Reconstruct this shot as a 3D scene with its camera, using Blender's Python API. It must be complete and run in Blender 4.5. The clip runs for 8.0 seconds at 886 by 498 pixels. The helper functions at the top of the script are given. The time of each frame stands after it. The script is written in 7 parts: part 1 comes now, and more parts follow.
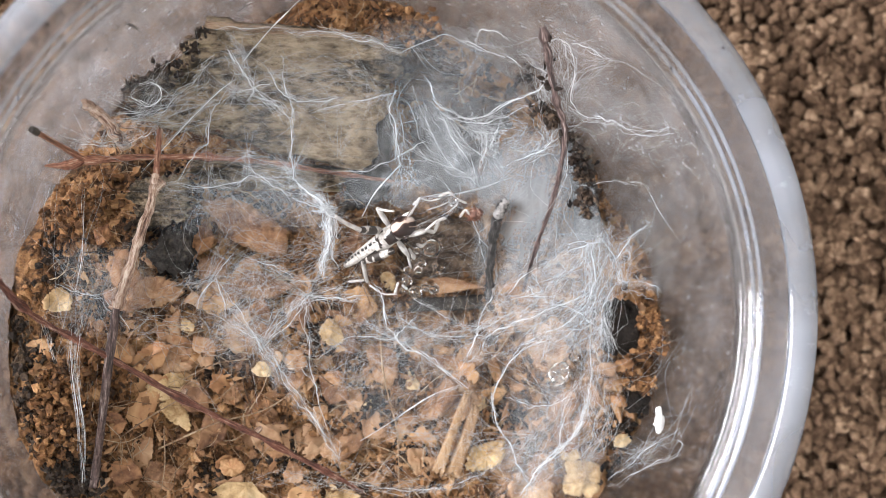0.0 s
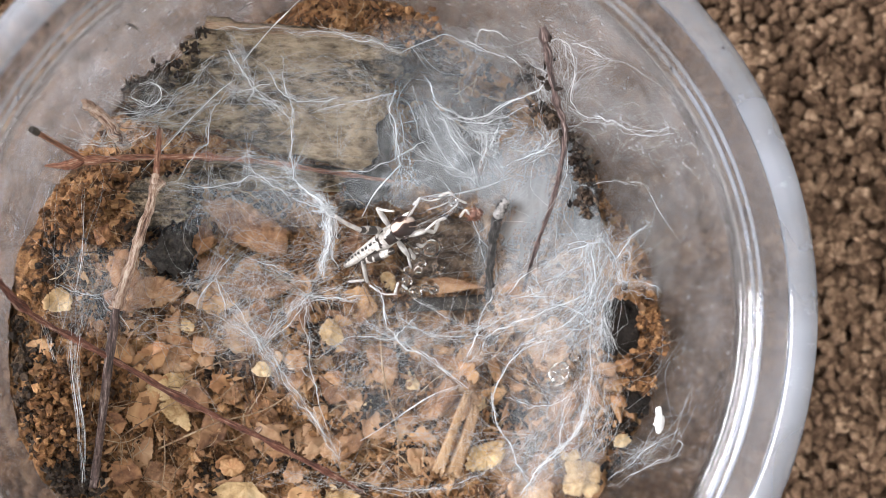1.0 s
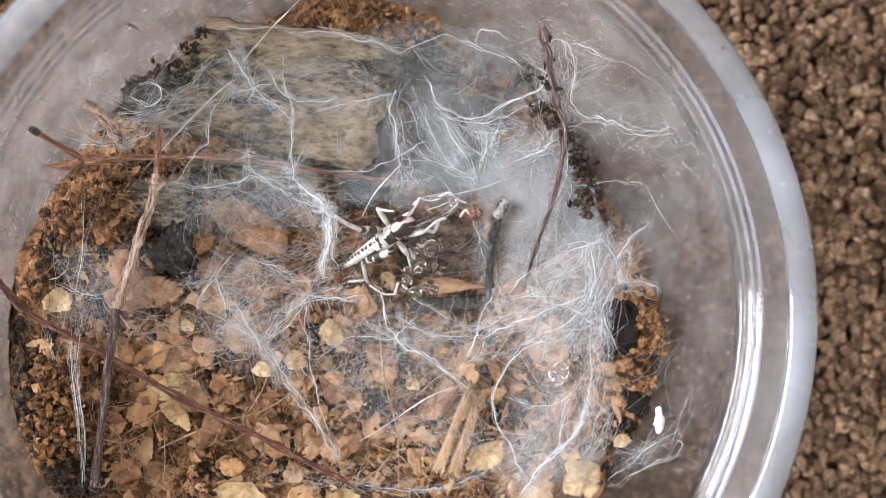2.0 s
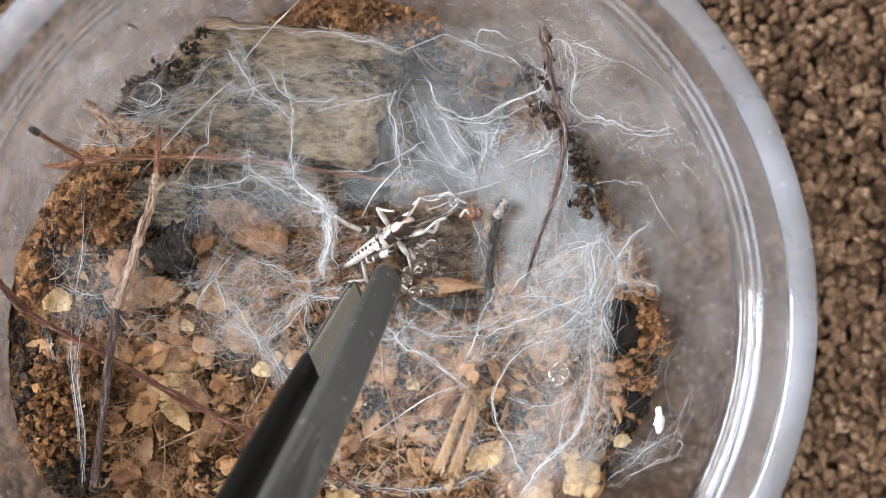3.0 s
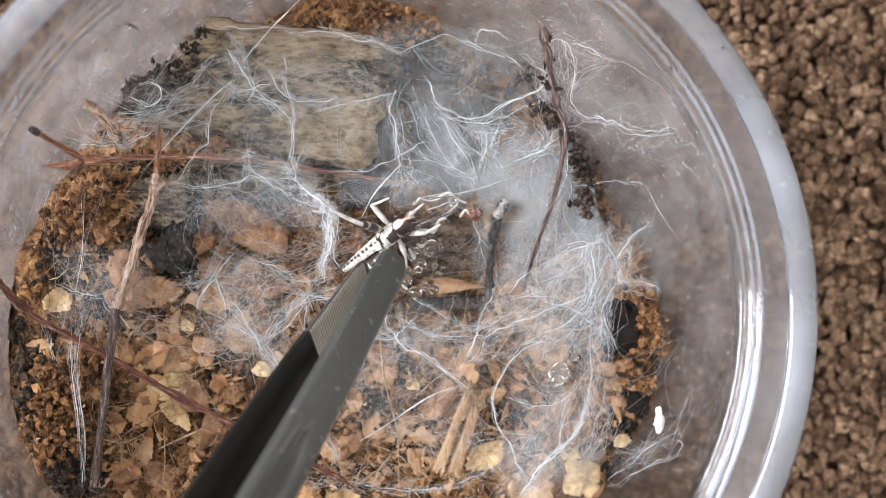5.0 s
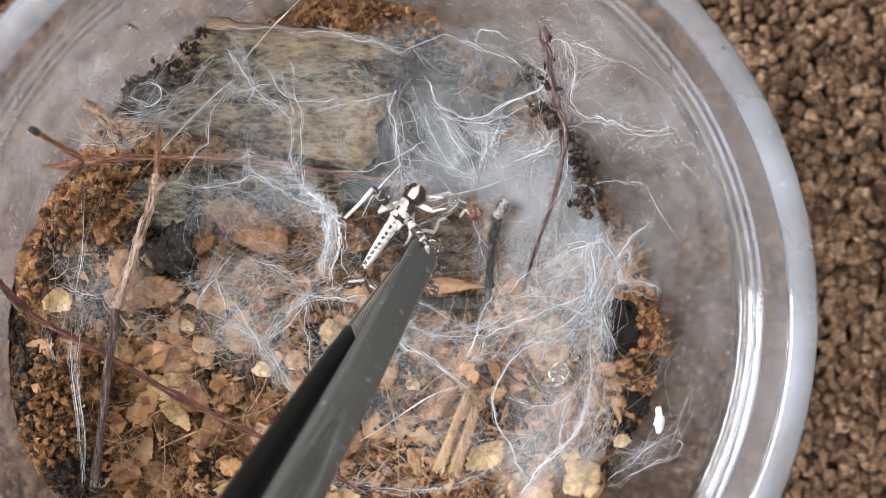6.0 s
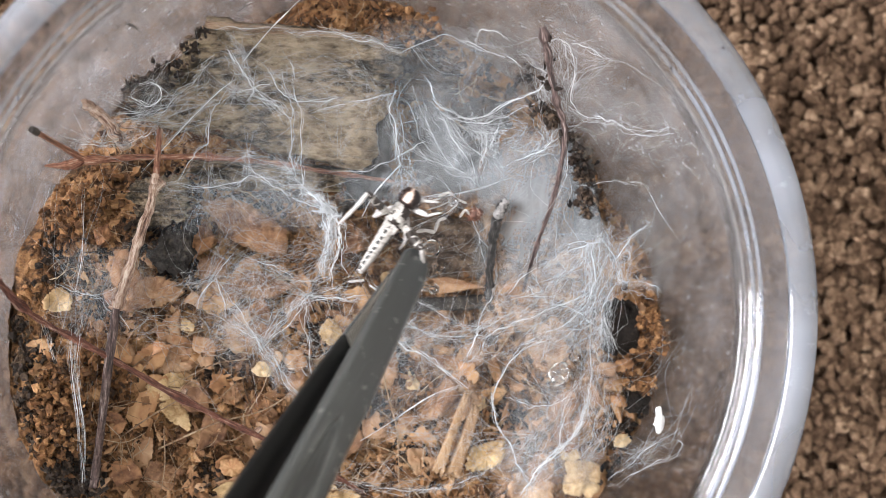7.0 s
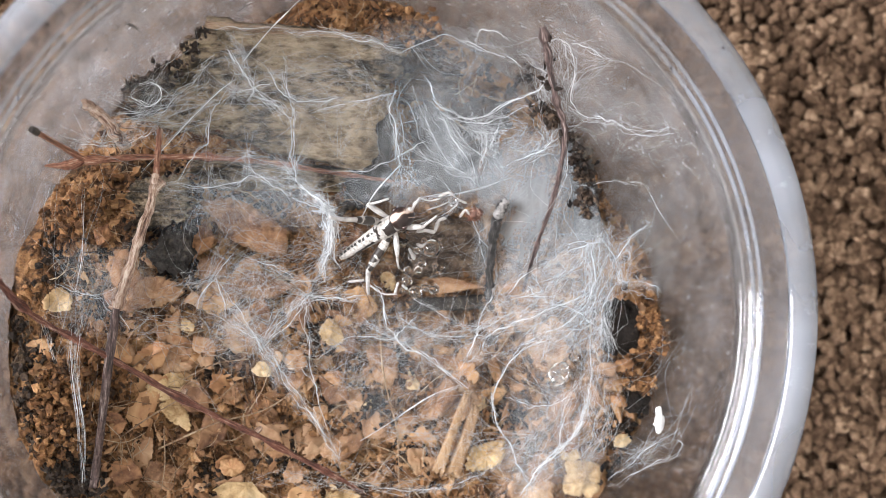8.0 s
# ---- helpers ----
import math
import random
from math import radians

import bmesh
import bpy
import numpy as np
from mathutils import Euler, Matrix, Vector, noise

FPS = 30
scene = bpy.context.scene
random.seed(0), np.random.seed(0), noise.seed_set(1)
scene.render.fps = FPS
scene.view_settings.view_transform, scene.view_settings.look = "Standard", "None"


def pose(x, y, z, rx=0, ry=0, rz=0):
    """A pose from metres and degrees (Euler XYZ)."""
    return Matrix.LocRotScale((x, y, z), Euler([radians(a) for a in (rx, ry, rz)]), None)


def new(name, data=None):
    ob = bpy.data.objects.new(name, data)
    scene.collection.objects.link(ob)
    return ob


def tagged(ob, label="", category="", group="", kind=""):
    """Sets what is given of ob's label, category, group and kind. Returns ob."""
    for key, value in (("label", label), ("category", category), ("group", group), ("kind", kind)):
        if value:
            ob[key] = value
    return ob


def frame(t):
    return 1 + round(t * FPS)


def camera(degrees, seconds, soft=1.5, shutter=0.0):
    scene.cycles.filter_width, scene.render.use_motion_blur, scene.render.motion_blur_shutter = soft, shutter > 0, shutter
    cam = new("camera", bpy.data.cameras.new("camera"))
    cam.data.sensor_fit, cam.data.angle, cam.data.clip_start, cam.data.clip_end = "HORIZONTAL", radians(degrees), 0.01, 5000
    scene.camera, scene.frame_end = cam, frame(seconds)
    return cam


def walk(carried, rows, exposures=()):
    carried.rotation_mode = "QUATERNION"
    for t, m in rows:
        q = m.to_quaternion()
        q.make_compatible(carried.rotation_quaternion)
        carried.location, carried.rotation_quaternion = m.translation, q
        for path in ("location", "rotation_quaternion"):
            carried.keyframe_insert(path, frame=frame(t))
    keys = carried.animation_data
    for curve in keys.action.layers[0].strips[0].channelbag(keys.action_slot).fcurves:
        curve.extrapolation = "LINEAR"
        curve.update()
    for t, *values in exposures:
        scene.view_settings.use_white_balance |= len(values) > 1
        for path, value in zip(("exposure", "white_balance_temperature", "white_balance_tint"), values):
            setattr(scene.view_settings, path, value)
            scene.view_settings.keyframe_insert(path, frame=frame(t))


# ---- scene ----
# A round clear tub of leaf litter and silk on a looped carpet. All helper sizes below are in millimetres.
cam = camera(36, 8.0, soft=1.0, shutter=0.5)
cam.data.dof.use_dof, cam.data.dof.focus_distance, cam.data.dof.aperture_fstop = True, 0.184, 24.0
walk(cam, [(0.0, pose(-0.02582, 0.01145, 0.21743, -0.801, -11.240, 0)), (8.0, pose(-0.02582, 0.01145, 0.21743, -0.801, -11.240, 0))])

# ---- light: a daylight window in the wall behind, a pale room around ----
world = bpy.data.worlds.new("sky")
scene.world = world
world.use_nodes = True
sky = world.node_tree.nodes.new("ShaderNodeTexSky")
sky.sky_type, sky.sun_disc = "NISHITA", False
sky.sun_elevation, sky.sun_rotation = radians(40), radians(150)
world.node_tree.links.new(sky.outputs[0], world.node_tree.nodes["Background"].inputs[0])
world.node_tree.nodes["Background"].inputs[1].default_value = 0.1
WIN = (-1.9, 0.4, 1.3)                        # window's middle, metres
lamp = new("window_daylight", bpy.data.lights.new("window_daylight", "AREA"))
lamp.data.shape, lamp.data.size, lamp.data.size_y = "RECTANGLE", 1.15, 1.3
lamp.data.energy, lamp.data.color = 132, (0.95, 0.955, 1.0)
lamp.matrix_world = pose(*WIN, 0, -90, 0)
scene.view_settings.exposure = 0.19

K = 0.001


# ---- material helpers ----
def mat(name):
    m = bpy.data.materials.new(name)
    m.use_nodes = True
    return m, m.node_tree.nodes, m.node_tree.links, m.node_tree.nodes["Principled BSDF"]


def ramp(nodes, links, source, stops):
    r = nodes.new("ShaderNodeValToRGB")
    while len(r.color_ramp.elements) < len(stops):
        r.color_ramp.elements.new(0.5)
    for e, (at, c) in zip(r.color_ramp.elements, stops):
        e.position, e.color = at, (*c, 1) if len(c) == 3 else c
    links.new(source, r.inputs[0])
    return r.outputs[0]


def noise_tex(nodes, links, scale, detail=6, rough=0.6, coord="Object", stretch=None):
    tc = nodes.new("ShaderNodeTexCoord")
    n = nodes.new("ShaderNodeTexNoise")
    n.inputs["Scale"].default_value, n.inputs["Detail"].default_value, n.inputs["Roughness"].default_value = scale, detail, rough
    if stretch:
        mp = nodes.new("ShaderNodeMapping")
        mp.inputs["Scale"].default_value = stretch
        links.new(tc.outputs[coord], mp.inputs[0])
        links.new(mp.outputs[0], n.inputs[0])
    else:
        links.new(tc.outputs[coord], n.inputs[0])
    return n.outputs[0]


def mixc(nodes, links, fac, a, b, kind="MIX"):
    m = nodes.new("ShaderNodeMix")
    m.data_type, m.blend_type = "RGBA", kind
    for sock, v in ((m.inputs[0], fac), (m.inputs[6], a), (m.inputs[7], b)):
        if isinstance(v, (int, float)):
            sock.default_value = v
        elif isinstance(v, tuple):
            sock.default_value = (*v, 1)
        else:
            links.new(v, sock)
    return m.outputs[2]


def maths(nodes, links, op, a, b=0.0):
    m = nodes.new("ShaderNodeMath")
    m.operation = op
    for sock, v in ((m.inputs[0], a), (m.inputs[1], b)):
        if isinstance(v, (int, float)):
            sock.default_value = v
        else:
            links.new(v, sock)
    return m.outputs[0]


def bump(nodes, links, height, strength, distance, bsdf):
    b = nodes.new("ShaderNodeBump")
    b.inputs["Strength"].default_value, b.inputs["Distance"].default_value = strength, distance
    links.new(height, b.inputs["Height"])
    links.new(b.outputs[0], bsdf.inputs["Normal"])


def organic(name, stops, scale, rough=0.85, fine=6, vary=0.35, bump_mm=0.15, stretch=None, spec=0.3, island=False, thin=0.0, gain=2.0):
    """Mottled natural surface: colour from two noises and a per-piece shift, fine relief."""
    m, nd, lk, b = mat(name)
    big = noise_tex(nd, lk, scale, 5, 0.6, stretch=stretch)
    small = noise_tex(nd, lk, scale * fine, 4, 0.65, stretch=stretch)
    both = maths(nd, lk, "ADD", maths(nd, lk, "MULTIPLY", big, 0.6), maths(nd, lk, "MULTIPLY", small, 0.4))
    if island:
        rnd = nd.new("ShaderNodeNewGeometry").outputs["Random Per Island"]
    else:
        rnd = nd.new("ShaderNodeObjectInfo").outputs["Random"]
    both = maths(nd, lk, "ADD", both, maths(nd, lk, "MULTIPLY", maths(nd, lk, "SUBTRACT", rnd, 0.5), vary / gain))
    both = maths(nd, lk, "ADD", maths(nd, lk, "MULTIPLY", maths(nd, lk, "SUBTRACT", both, 0.5), gain), 0.5)
    col = ramp(nd, lk, both, stops)
    lk.new(col, b.inputs["Base Color"])
    b.inputs["Roughness"].default_value = rough
    b.inputs["Specular IOR Level"].default_value = spec
    bump(nd, lk, both, 0.8, bump_mm * 2 * K, b)
    if thin:
        tr = nd.new("ShaderNodeBsdfTranslucent")
        lk.new(col, tr.inputs[0])
        mx = nd.new("ShaderNodeMixShader")
        mx.inputs[0].default_value = thin
        lk.new(b.outputs[0], mx.inputs[1])
        lk.new(tr.outputs[0], mx.inputs[2])
        lk.new(mx.outputs[0], nd["Material Output"].inputs[0])
    return m


CARPET = organic("carpet_yarn", [(0.1, (0.034, 0.019, 0.0115)), (0.4, (0.094, 0.057, 0.036)), (0.65, (0.175, 0.111, 0.072)), (0.95, (0.36, 0.25, 0.17))], 160, 1.0, 10, 0.5, 0.25, spec=0.1, island=True)
CARPET_BASE = organic("carpet_backing", [(0.3, (0.05, 0.029, 0.018)), (0.7, (0.13, 0.08, 0.05))], 300, 0.95, 4, 0.0, 0.5, spec=0.1)
SOIL = organic("damp_soil", [(0.22, (0.012, 0.008, 0.005)), (0.39, (0.085, 0.041, 0.018)), (0.56, (0.29, 0.15, 0.065)), (0.8, (0.5, 0.3, 0.15))], 160, 0.8, 6, 0.0, 0.8)
CRUMB = organic("soil_crumb", [(0.1, (0.028, 0.014, 0.008)), (0.42, (0.125, 0.058, 0.023)), (0.68, (0.25, 0.122, 0.05)), (0.92, (0.43, 0.25, 0.12))], 300, 0.8, 5, 0.6, 0.2, island=True)
FIBRE = organic("plant_fibre", [(0.1, (0.05, 0.026, 0.014)), (0.5, (0.22, 0.14, 0.085)), (0.9, (0.46, 0.36, 0.25))], 300, 0.7, 5, 0.8, 0.1, island=True)
LEAF = organic("dead_leaf", [(0.05, (0.12, 0.055, 0.03)), (0.35, (0.29, 0.15, 0.076)), (0.6, (0.42, 0.245, 0.135)), (0.95, (0.58, 0.39, 0.24))], 180, 0.55, 8, 0.55, 0.08, spec=0.45, thin=0.2, gain=2.3)
LEAF_PALE = organic("pale_leaf", [(0.1, (0.34, 0.2, 0.085)), (0.45, (0.6, 0.42, 0.22)), (0.9, (0.78, 0.62, 0.4))], 180, 0.55, 8, 0.35, 0.08, spec=0.45, thin=0.2, gain=2.1)
LEAF_RUST = organic("rust_leaf", [(0.1, (0.11, 0.042, 0.018)), (0.45, (0.4, 0.2, 0.09)), (0.9, (0.64, 0.4, 0.2))], 180, 0.55, 8, 0.5, 0.06, spec=0.45, thin=0.15, gain=1.8)
CORK = organic("cork_bark", [(0.06, (0.026, 0.02, 0.013)), (0.3, (0.085, 0.063, 0.04)), (0.52, (0.215, 0.158, 0.1)), (0.92, (0.41, 0.318, 0.212))], 90, 0.85, 7, 0.1, 0.8, gain=4.2, stretch=(1, 2.4, 1))
DARKBARK = organic("dark_bark", [(0.15, (0.008, 0.007, 0.006)), (0.5, (0.04, 0.034, 0.03)), (0.9, (0.16, 0.13, 0.1))], 220, 0.7, 6, 0.1, 0.4)
GREYBARK = organic("grey_bark", [(0.1, (0.014, 0.01, 0.008)), (0.45, (0.075, 0.05, 0.034)), (0.9, (0.27, 0.19, 0.13))], 240, 0.8, 6, 0.1, 0.6, stretch=(1, 2.2, 1), gain=2.8)


BROWNBARK = organic("hole_brown_bark", [(0.15, (0.008, 0.006, 0.005)), (0.5, (0.05, 0.033, 0.022)), (0.9, (0.2, 0.135, 0.09))], 260, 0.8, 6, 0.1, 0.5, gain=2.6)
TANBARK = organic("tan_bark_fibre", [(0.1, (0.1, 0.06, 0.035)), (0.45, (0.26, 0.17, 0.105)), (0.85, (0.42, 0.31, 0.21))], 220, 0.85, 7, 0.1, 0.4, stretch=(1, 5, 1), gain=2.6)
BLACK = organic("humus_and_hole_black", [(0.2, (0.006, 0.005, 0.004)), (0.6, (0.018, 0.012, 0.009)), (0.95, (0.07, 0.045, 0.03))], 320, 0.85, 5, 0.1, 0.4)
CLOD = organic("black_soil", [(0.1, (0.008, 0.006, 0.005)), (0.55, (0.032, 0.02, 0.014)), (0.95, (0.13, 0.085, 0.055))], 300, 0.8, 5, 0.6, 0.2, island=True)


def bark_mat(name, stops, gain=2.6, along=0.22, around=5.0):
    """Twig bark: lengthwise fibres and peeling streaks (UV: turns round, millimetres along), fine lumps."""
    m, nd, lk, b = mat(name)
    fib = noise_tex(nd, lk, 1.0, 5, 0.65, "UV", (around * 2.4, along * 2.0, 1))
    peel = noise_tex(nd, lk, 1.0, 3, 0.6, "UV", (around * 0.5, along, 1))
    grain = noise_tex(nd, lk, 1500, 3, 0.6)
    mixed = maths(nd, lk, "ADD", maths(nd, lk, "MULTIPLY", fib, 0.45), maths(nd, lk, "ADD", maths(nd, lk, "MULTIPLY", peel, 0.4), maths(nd, lk, "MULTIPLY", grain, 0.15)))
    mixed = maths(nd, lk, "ADD", maths(nd, lk, "MULTIPLY", maths(nd, lk, "SUBTRACT", mixed, 0.5), gain), 0.5)
    lk.new(ramp(nd, lk, mixed, stops), b.inputs["Base Color"])
    b.inputs["Roughness"].default_value = 0.62
    bump(nd, lk, mixed, 0.9, 0.5 * K, b)
    return m


TWIG_WINE = bark_mat("wine_red_twig_bark", [(0.08, (0.04, 0.012, 0.008)), (0.4, (0.13, 0.04, 0.024)), (0.64, (0.25, 0.095, 0.058)), (0.92, (0.5, 0.34, 0.26))], 3.8)
TWIG_RED = bark_mat("red_twig_bark", [(0.08, (0.06, 0.022, 0.014)), (0.4, (0.23, 0.085, 0.045)), (0.64, (0.4, 0.19, 0.115)), (0.92, (0.66, 0.5, 0.38))], 3.8)
TWIG_PALE = bark_mat("grey_twig_bark", [(0.06, (0.06, 0.03, 0.02)), (0.3, (0.24, 0.13, 0.085)), (0.52, (0.5, 0.34, 0.25)), (0.85, (0.78, 0.66, 0.56))], 4.4)
TWIG_DARK = bark_mat("dark_twig_bark", [(0.1, (0.018, 0.011, 0.01)), (0.45, (0.085, 0.05, 0.044)), (0.7, (0.2, 0.135, 0.12)), (0.95, (0.45, 0.37, 0.34))], 4.2)
BLACKTWIG = bark_mat("black_twig_bark", [(0.15, (0.01, 0.009, 0.008)), (0.55, (0.04, 0.036, 0.034)), (0.95, (0.2, 0.18, 0.17))], 3.4)
ASH = organic("ashy_bark", [(0.1, (0.1, 0.09, 0.085)), (0.5, (0.36, 0.34, 0.33)), (0.9, (0.6, 0.58, 0.56))], 500, 0.8, 5, 0.1, 0.4, gain=2.4)
MULCH = organic("leaf_mulch", [(0.1, (0.12, 0.058, 0.028)), (0.4, (0.24, 0.125, 0.06)), (0.7, (0.36, 0.205, 0.105)), (0.95, (0.46, 0.3, 0.17))], 300, 0.8, 6, 0.55, 0.12, island=True)
STRAW = organic("straw", [(0.15, (0.2, 0.11, 0.055)), (0.5, (0.36, 0.23, 0.13)), (0.85, (0.56, 0.41, 0.27))], 200, 0.6, 7, 0.2, 0.15, stretch=(6, 1, 6))
WALLPAINT = organic("wall_paint", [(0.3, (0.7, 0.69, 0.66)), (0.7, (0.76, 0.75, 0.72))], 3, 0.9, 20, 0.0, 0.3)


def silk_mat(name, clear):
    """Pale silk; fine hairs let part of the light straight through."""
    m, nd, lk, b = mat(name)
    b.inputs["Base Color"].default_value = (0.76, 0.77, 0.78, 1)
    b.inputs["Roughness"].default_value = 0.45
    tr = nd.new("ShaderNodeBsdfTranslucent")
    tr.inputs[0].default_value = (0.76, 0.77, 0.78, 1)
    mx = nd.new("ShaderNodeMixShader")
    mx.inputs[0].default_value = 0.35
    lk.new(b.outputs[0], mx.inputs[1])
    lk.new(tr.outputs[0], mx.inputs[2])
    see = nd.new("ShaderNodeBsdfTransparent")
    top = nd.new("ShaderNodeMixShader")
    top.inputs[0].default_value = clear
    lk.new(mx.outputs[0], top.inputs[1])
    lk.new(see.outputs[0], top.inputs[2])
    lk.new(top.outputs[0], nd["Material Output"].inputs[0])
    return m


def silk_sheet_mat():
    """Felted silk: a veil of fine fibres, thinning to its border; the object's colour gives its density."""
    m, nd, lk, b = mat("silk_sheet")
    tc = nd.new("ShaderNodeTexCoord")
    sep = nd.new("ShaderNodeSeparateXYZ")
    lk.new(tc.outputs["UV"], sep.inputs[0])
    fade = None
    for axis in (0, 1):
        v = sep.outputs[axis]
        e = maths(nd, lk, "MULTIPLY", maths(nd, lk, "MULTIPLY", v, maths(nd, lk, "SUBTRACT", 1.0, v)), 4.0)
        fade = e if fade is None else maths(nd, lk, "MULTIPLY", fade, e)
    obj = nd.new("ShaderNodeObjectInfo")
    sepc = nd.new("ShaderNodeSeparateColor")
    lk.new(obj.outputs["Color"], sepc.inputs[0])
    fade = maths(nd, lk, "POWER", fade, maths(nd, lk, "ADD", 0.3, maths(nd, lk, "MULTIPLY", sepc.outputs[2], 0.25)))
    cloud = ramp(nd, lk, noise_tex(nd, lk, 4, 5, 0.55, "UV"), [(0.3, (0.45,) * 3), (0.68, (1.0,) * 3)])
    hair = None
    for angle, stretch in ((0.5, (2.5, 60, 1)), (1.2, (2, 45, 1)), (-0.5, (3, 70, 1))):
        mp = nd.new("ShaderNodeMapping")
        mp.inputs["Rotation"].default_value[2] = angle
        lk.new(tc.outputs["UV"], mp.inputs[0])
        m2 = nd.new("ShaderNodeMapping")
        m2.inputs["Scale"].default_value = stretch
        lk.new(mp.outputs[0], m2.inputs[0])
        nz = nd.new("ShaderNodeTexNoise")
        nz.inputs["Scale"].default_value, nz.inputs["Detail"].default_value, nz.inputs["Distortion"].default_value = 1.0, 4, 0.35
        lk.new(m2.outputs[0], nz.inputs[0])
        hair = nz.outputs[0] if hair is None else maths(nd, lk, "MAXIMUM", hair, nz.outputs[0])
    hair = ramp(nd, lk, hair, [(0.52, (0.62,) * 3), (0.78, (1.15,) * 3)])
    fuzz = maths(nd, lk, "MULTIPLY", hair, cloud)
    calm = maths(nd, lk, "ADD", 0.62, maths(nd, lk, "MULTIPLY", fuzz, 0.15))
    fuzz = maths(nd, lk, "ADD", calm, maths(nd, lk, "MULTIPLY", maths(nd, lk, "SUBTRACT", fuzz, calm), sepc.outputs[2]))
    dens = maths(nd, lk, "MULTIPLY", fuzz, fade)
    dens = maths(nd, lk, "MULTIPLY", dens, sepc.outputs[0])
    b.inputs["Roughness"].default_value = 0.6
    tr = nd.new("ShaderNodeBsdfTransparent")
    mx = nd.new("ShaderNodeMixShader")
    tint = nd.new("ShaderNodeCombineColor")
    for k, f in enumerate((0.94, 1.0, 1.06)):
        lk.new(maths(nd, lk, "MULTIPLY", sepc.outputs[1], f), tint.inputs[k])
    lk.new(tint.outputs[0], b.inputs["Base Color"])
    lk.new(dens, mx.inputs[0])
    lk.new(tr.outputs[0], mx.inputs[1])
    lk.new(b.outputs[0], mx.inputs[2])
    lk.new(mx.outputs[0], nd["Material Output"].inputs[0])
    return m


def tub_mat(name, haze, tint, gloss, diffuse, graded=False):
    """Thin clear polypropylene: mostly see-through, a milky haze, scuffs, a gloss that grows at grazing angles."""
    m, nd, lk, b = mat(name)
    n1 = noise_tex(nd, lk, 110 if graded else 40, 6 if graded else 2, 0.65)
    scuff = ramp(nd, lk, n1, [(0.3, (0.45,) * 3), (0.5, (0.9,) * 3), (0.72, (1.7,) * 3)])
    streak = ramp(nd, lk, noise_tex(nd, lk, 900 if graded else 500, 3, 0.6), [(0.62, (0.0,) * 3), (0.72, (2.0 if graded else 0.25,) * 3)])
    if graded:
        # haze graded along y puts the wall's brighter and darker sides into the plastic
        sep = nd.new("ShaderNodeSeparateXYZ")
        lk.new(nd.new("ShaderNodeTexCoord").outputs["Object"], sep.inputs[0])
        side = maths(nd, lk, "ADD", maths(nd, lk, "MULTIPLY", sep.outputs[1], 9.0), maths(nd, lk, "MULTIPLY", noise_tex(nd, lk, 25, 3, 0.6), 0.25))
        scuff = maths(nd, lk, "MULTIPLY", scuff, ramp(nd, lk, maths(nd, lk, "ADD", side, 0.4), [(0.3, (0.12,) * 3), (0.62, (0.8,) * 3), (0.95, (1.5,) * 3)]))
    b.inputs["Base Color"].default_value = (*tint, 1)
    b.inputs["Roughness"].default_value = 0.5
    back = nd.new("ShaderNodeBsdfTranslucent")
    back.inputs[0].default_value = (*tint, 1)
    milk = nd.new("ShaderNodeMixShader")
    milk.inputs[0].default_value = 0.55
    lk.new(b.outputs[0], milk.inputs[1])
    lk.new(back.outputs[0], milk.inputs[2])
    glossy = nd.new("ShaderNodeBsdfGlossy")
    glossy.inputs["Roughness"].default_value = gloss
    lw = nd.new("ShaderNodeLayerWeight")
    lw.inputs[0].default_value = 0.5
    sheen = maths(nd, lk, "ADD", maths(nd, lk, "MULTIPLY", maths(nd, lk, "POWER", lw.outputs["Facing"], 5.0), 0.8), 0.045)
    see = nd.new("ShaderNodeBsdfTransparent")
    see.inputs[0].default_value = (0.985, 0.98, 0.98, 1)
    blur = nd.new("ShaderNodeBsdfRefraction")
    blur.inputs["Roughness"].default_value, blur.inputs["IOR"].default_value = 0.09, 1.12
    pass_ = nd.new("ShaderNodeMixShader")
    pass_.inputs[0].default_value = diffuse
    lk.new(see.outputs[0], pass_.inputs[1])
    lk.new(blur.outputs[0], pass_.inputs[2])
    a = nd.new("ShaderNodeMixShader")
    lk.new(maths(nd, lk, "ADD", maths(nd, lk, "MULTIPLY", scuff, haze), maths(nd, lk, "MULTIPLY", streak, haze)), a.inputs[0])
    lk.new(pass_.outputs[0], a.inputs[1])
    lk.new(milk.outputs[0], a.inputs[2])
    g = nd.new("ShaderNodeMixShader")
    lk.new(sheen, g.inputs[0])
    lk.new(a.outputs[0], g.inputs[1])
    lk.new(glossy.outputs[0], g.inputs[2])
    lk.new(g.outputs[0], nd["Material Output"].inputs[0])
    return m


def plain(name, color, rough, metal=0.0, spec=0.5, coat=0.0):
    m, nd, lk, b = mat(name)
    b.inputs["Base Color"].default_value = (*color, 1)
    b.inputs["Roughness"].default_value, b.inputs["Metallic"].default_value = rough, metal
    b.inputs["Specular IOR Level"].default_value = spec
    b.inputs["Coat Weight"].default_value = coat
    return m


def water_mat():
    m, nd, lk, b = mat("water_drop")
    b.inputs["Base Color"].default_value = (1, 1, 1, 1)
    b.inputs["Roughness"].default_value, b.inputs["IOR"].default_value = 0.0, 1.33
    b.inputs["Transmission Weight"].default_value = 1.0
    return m


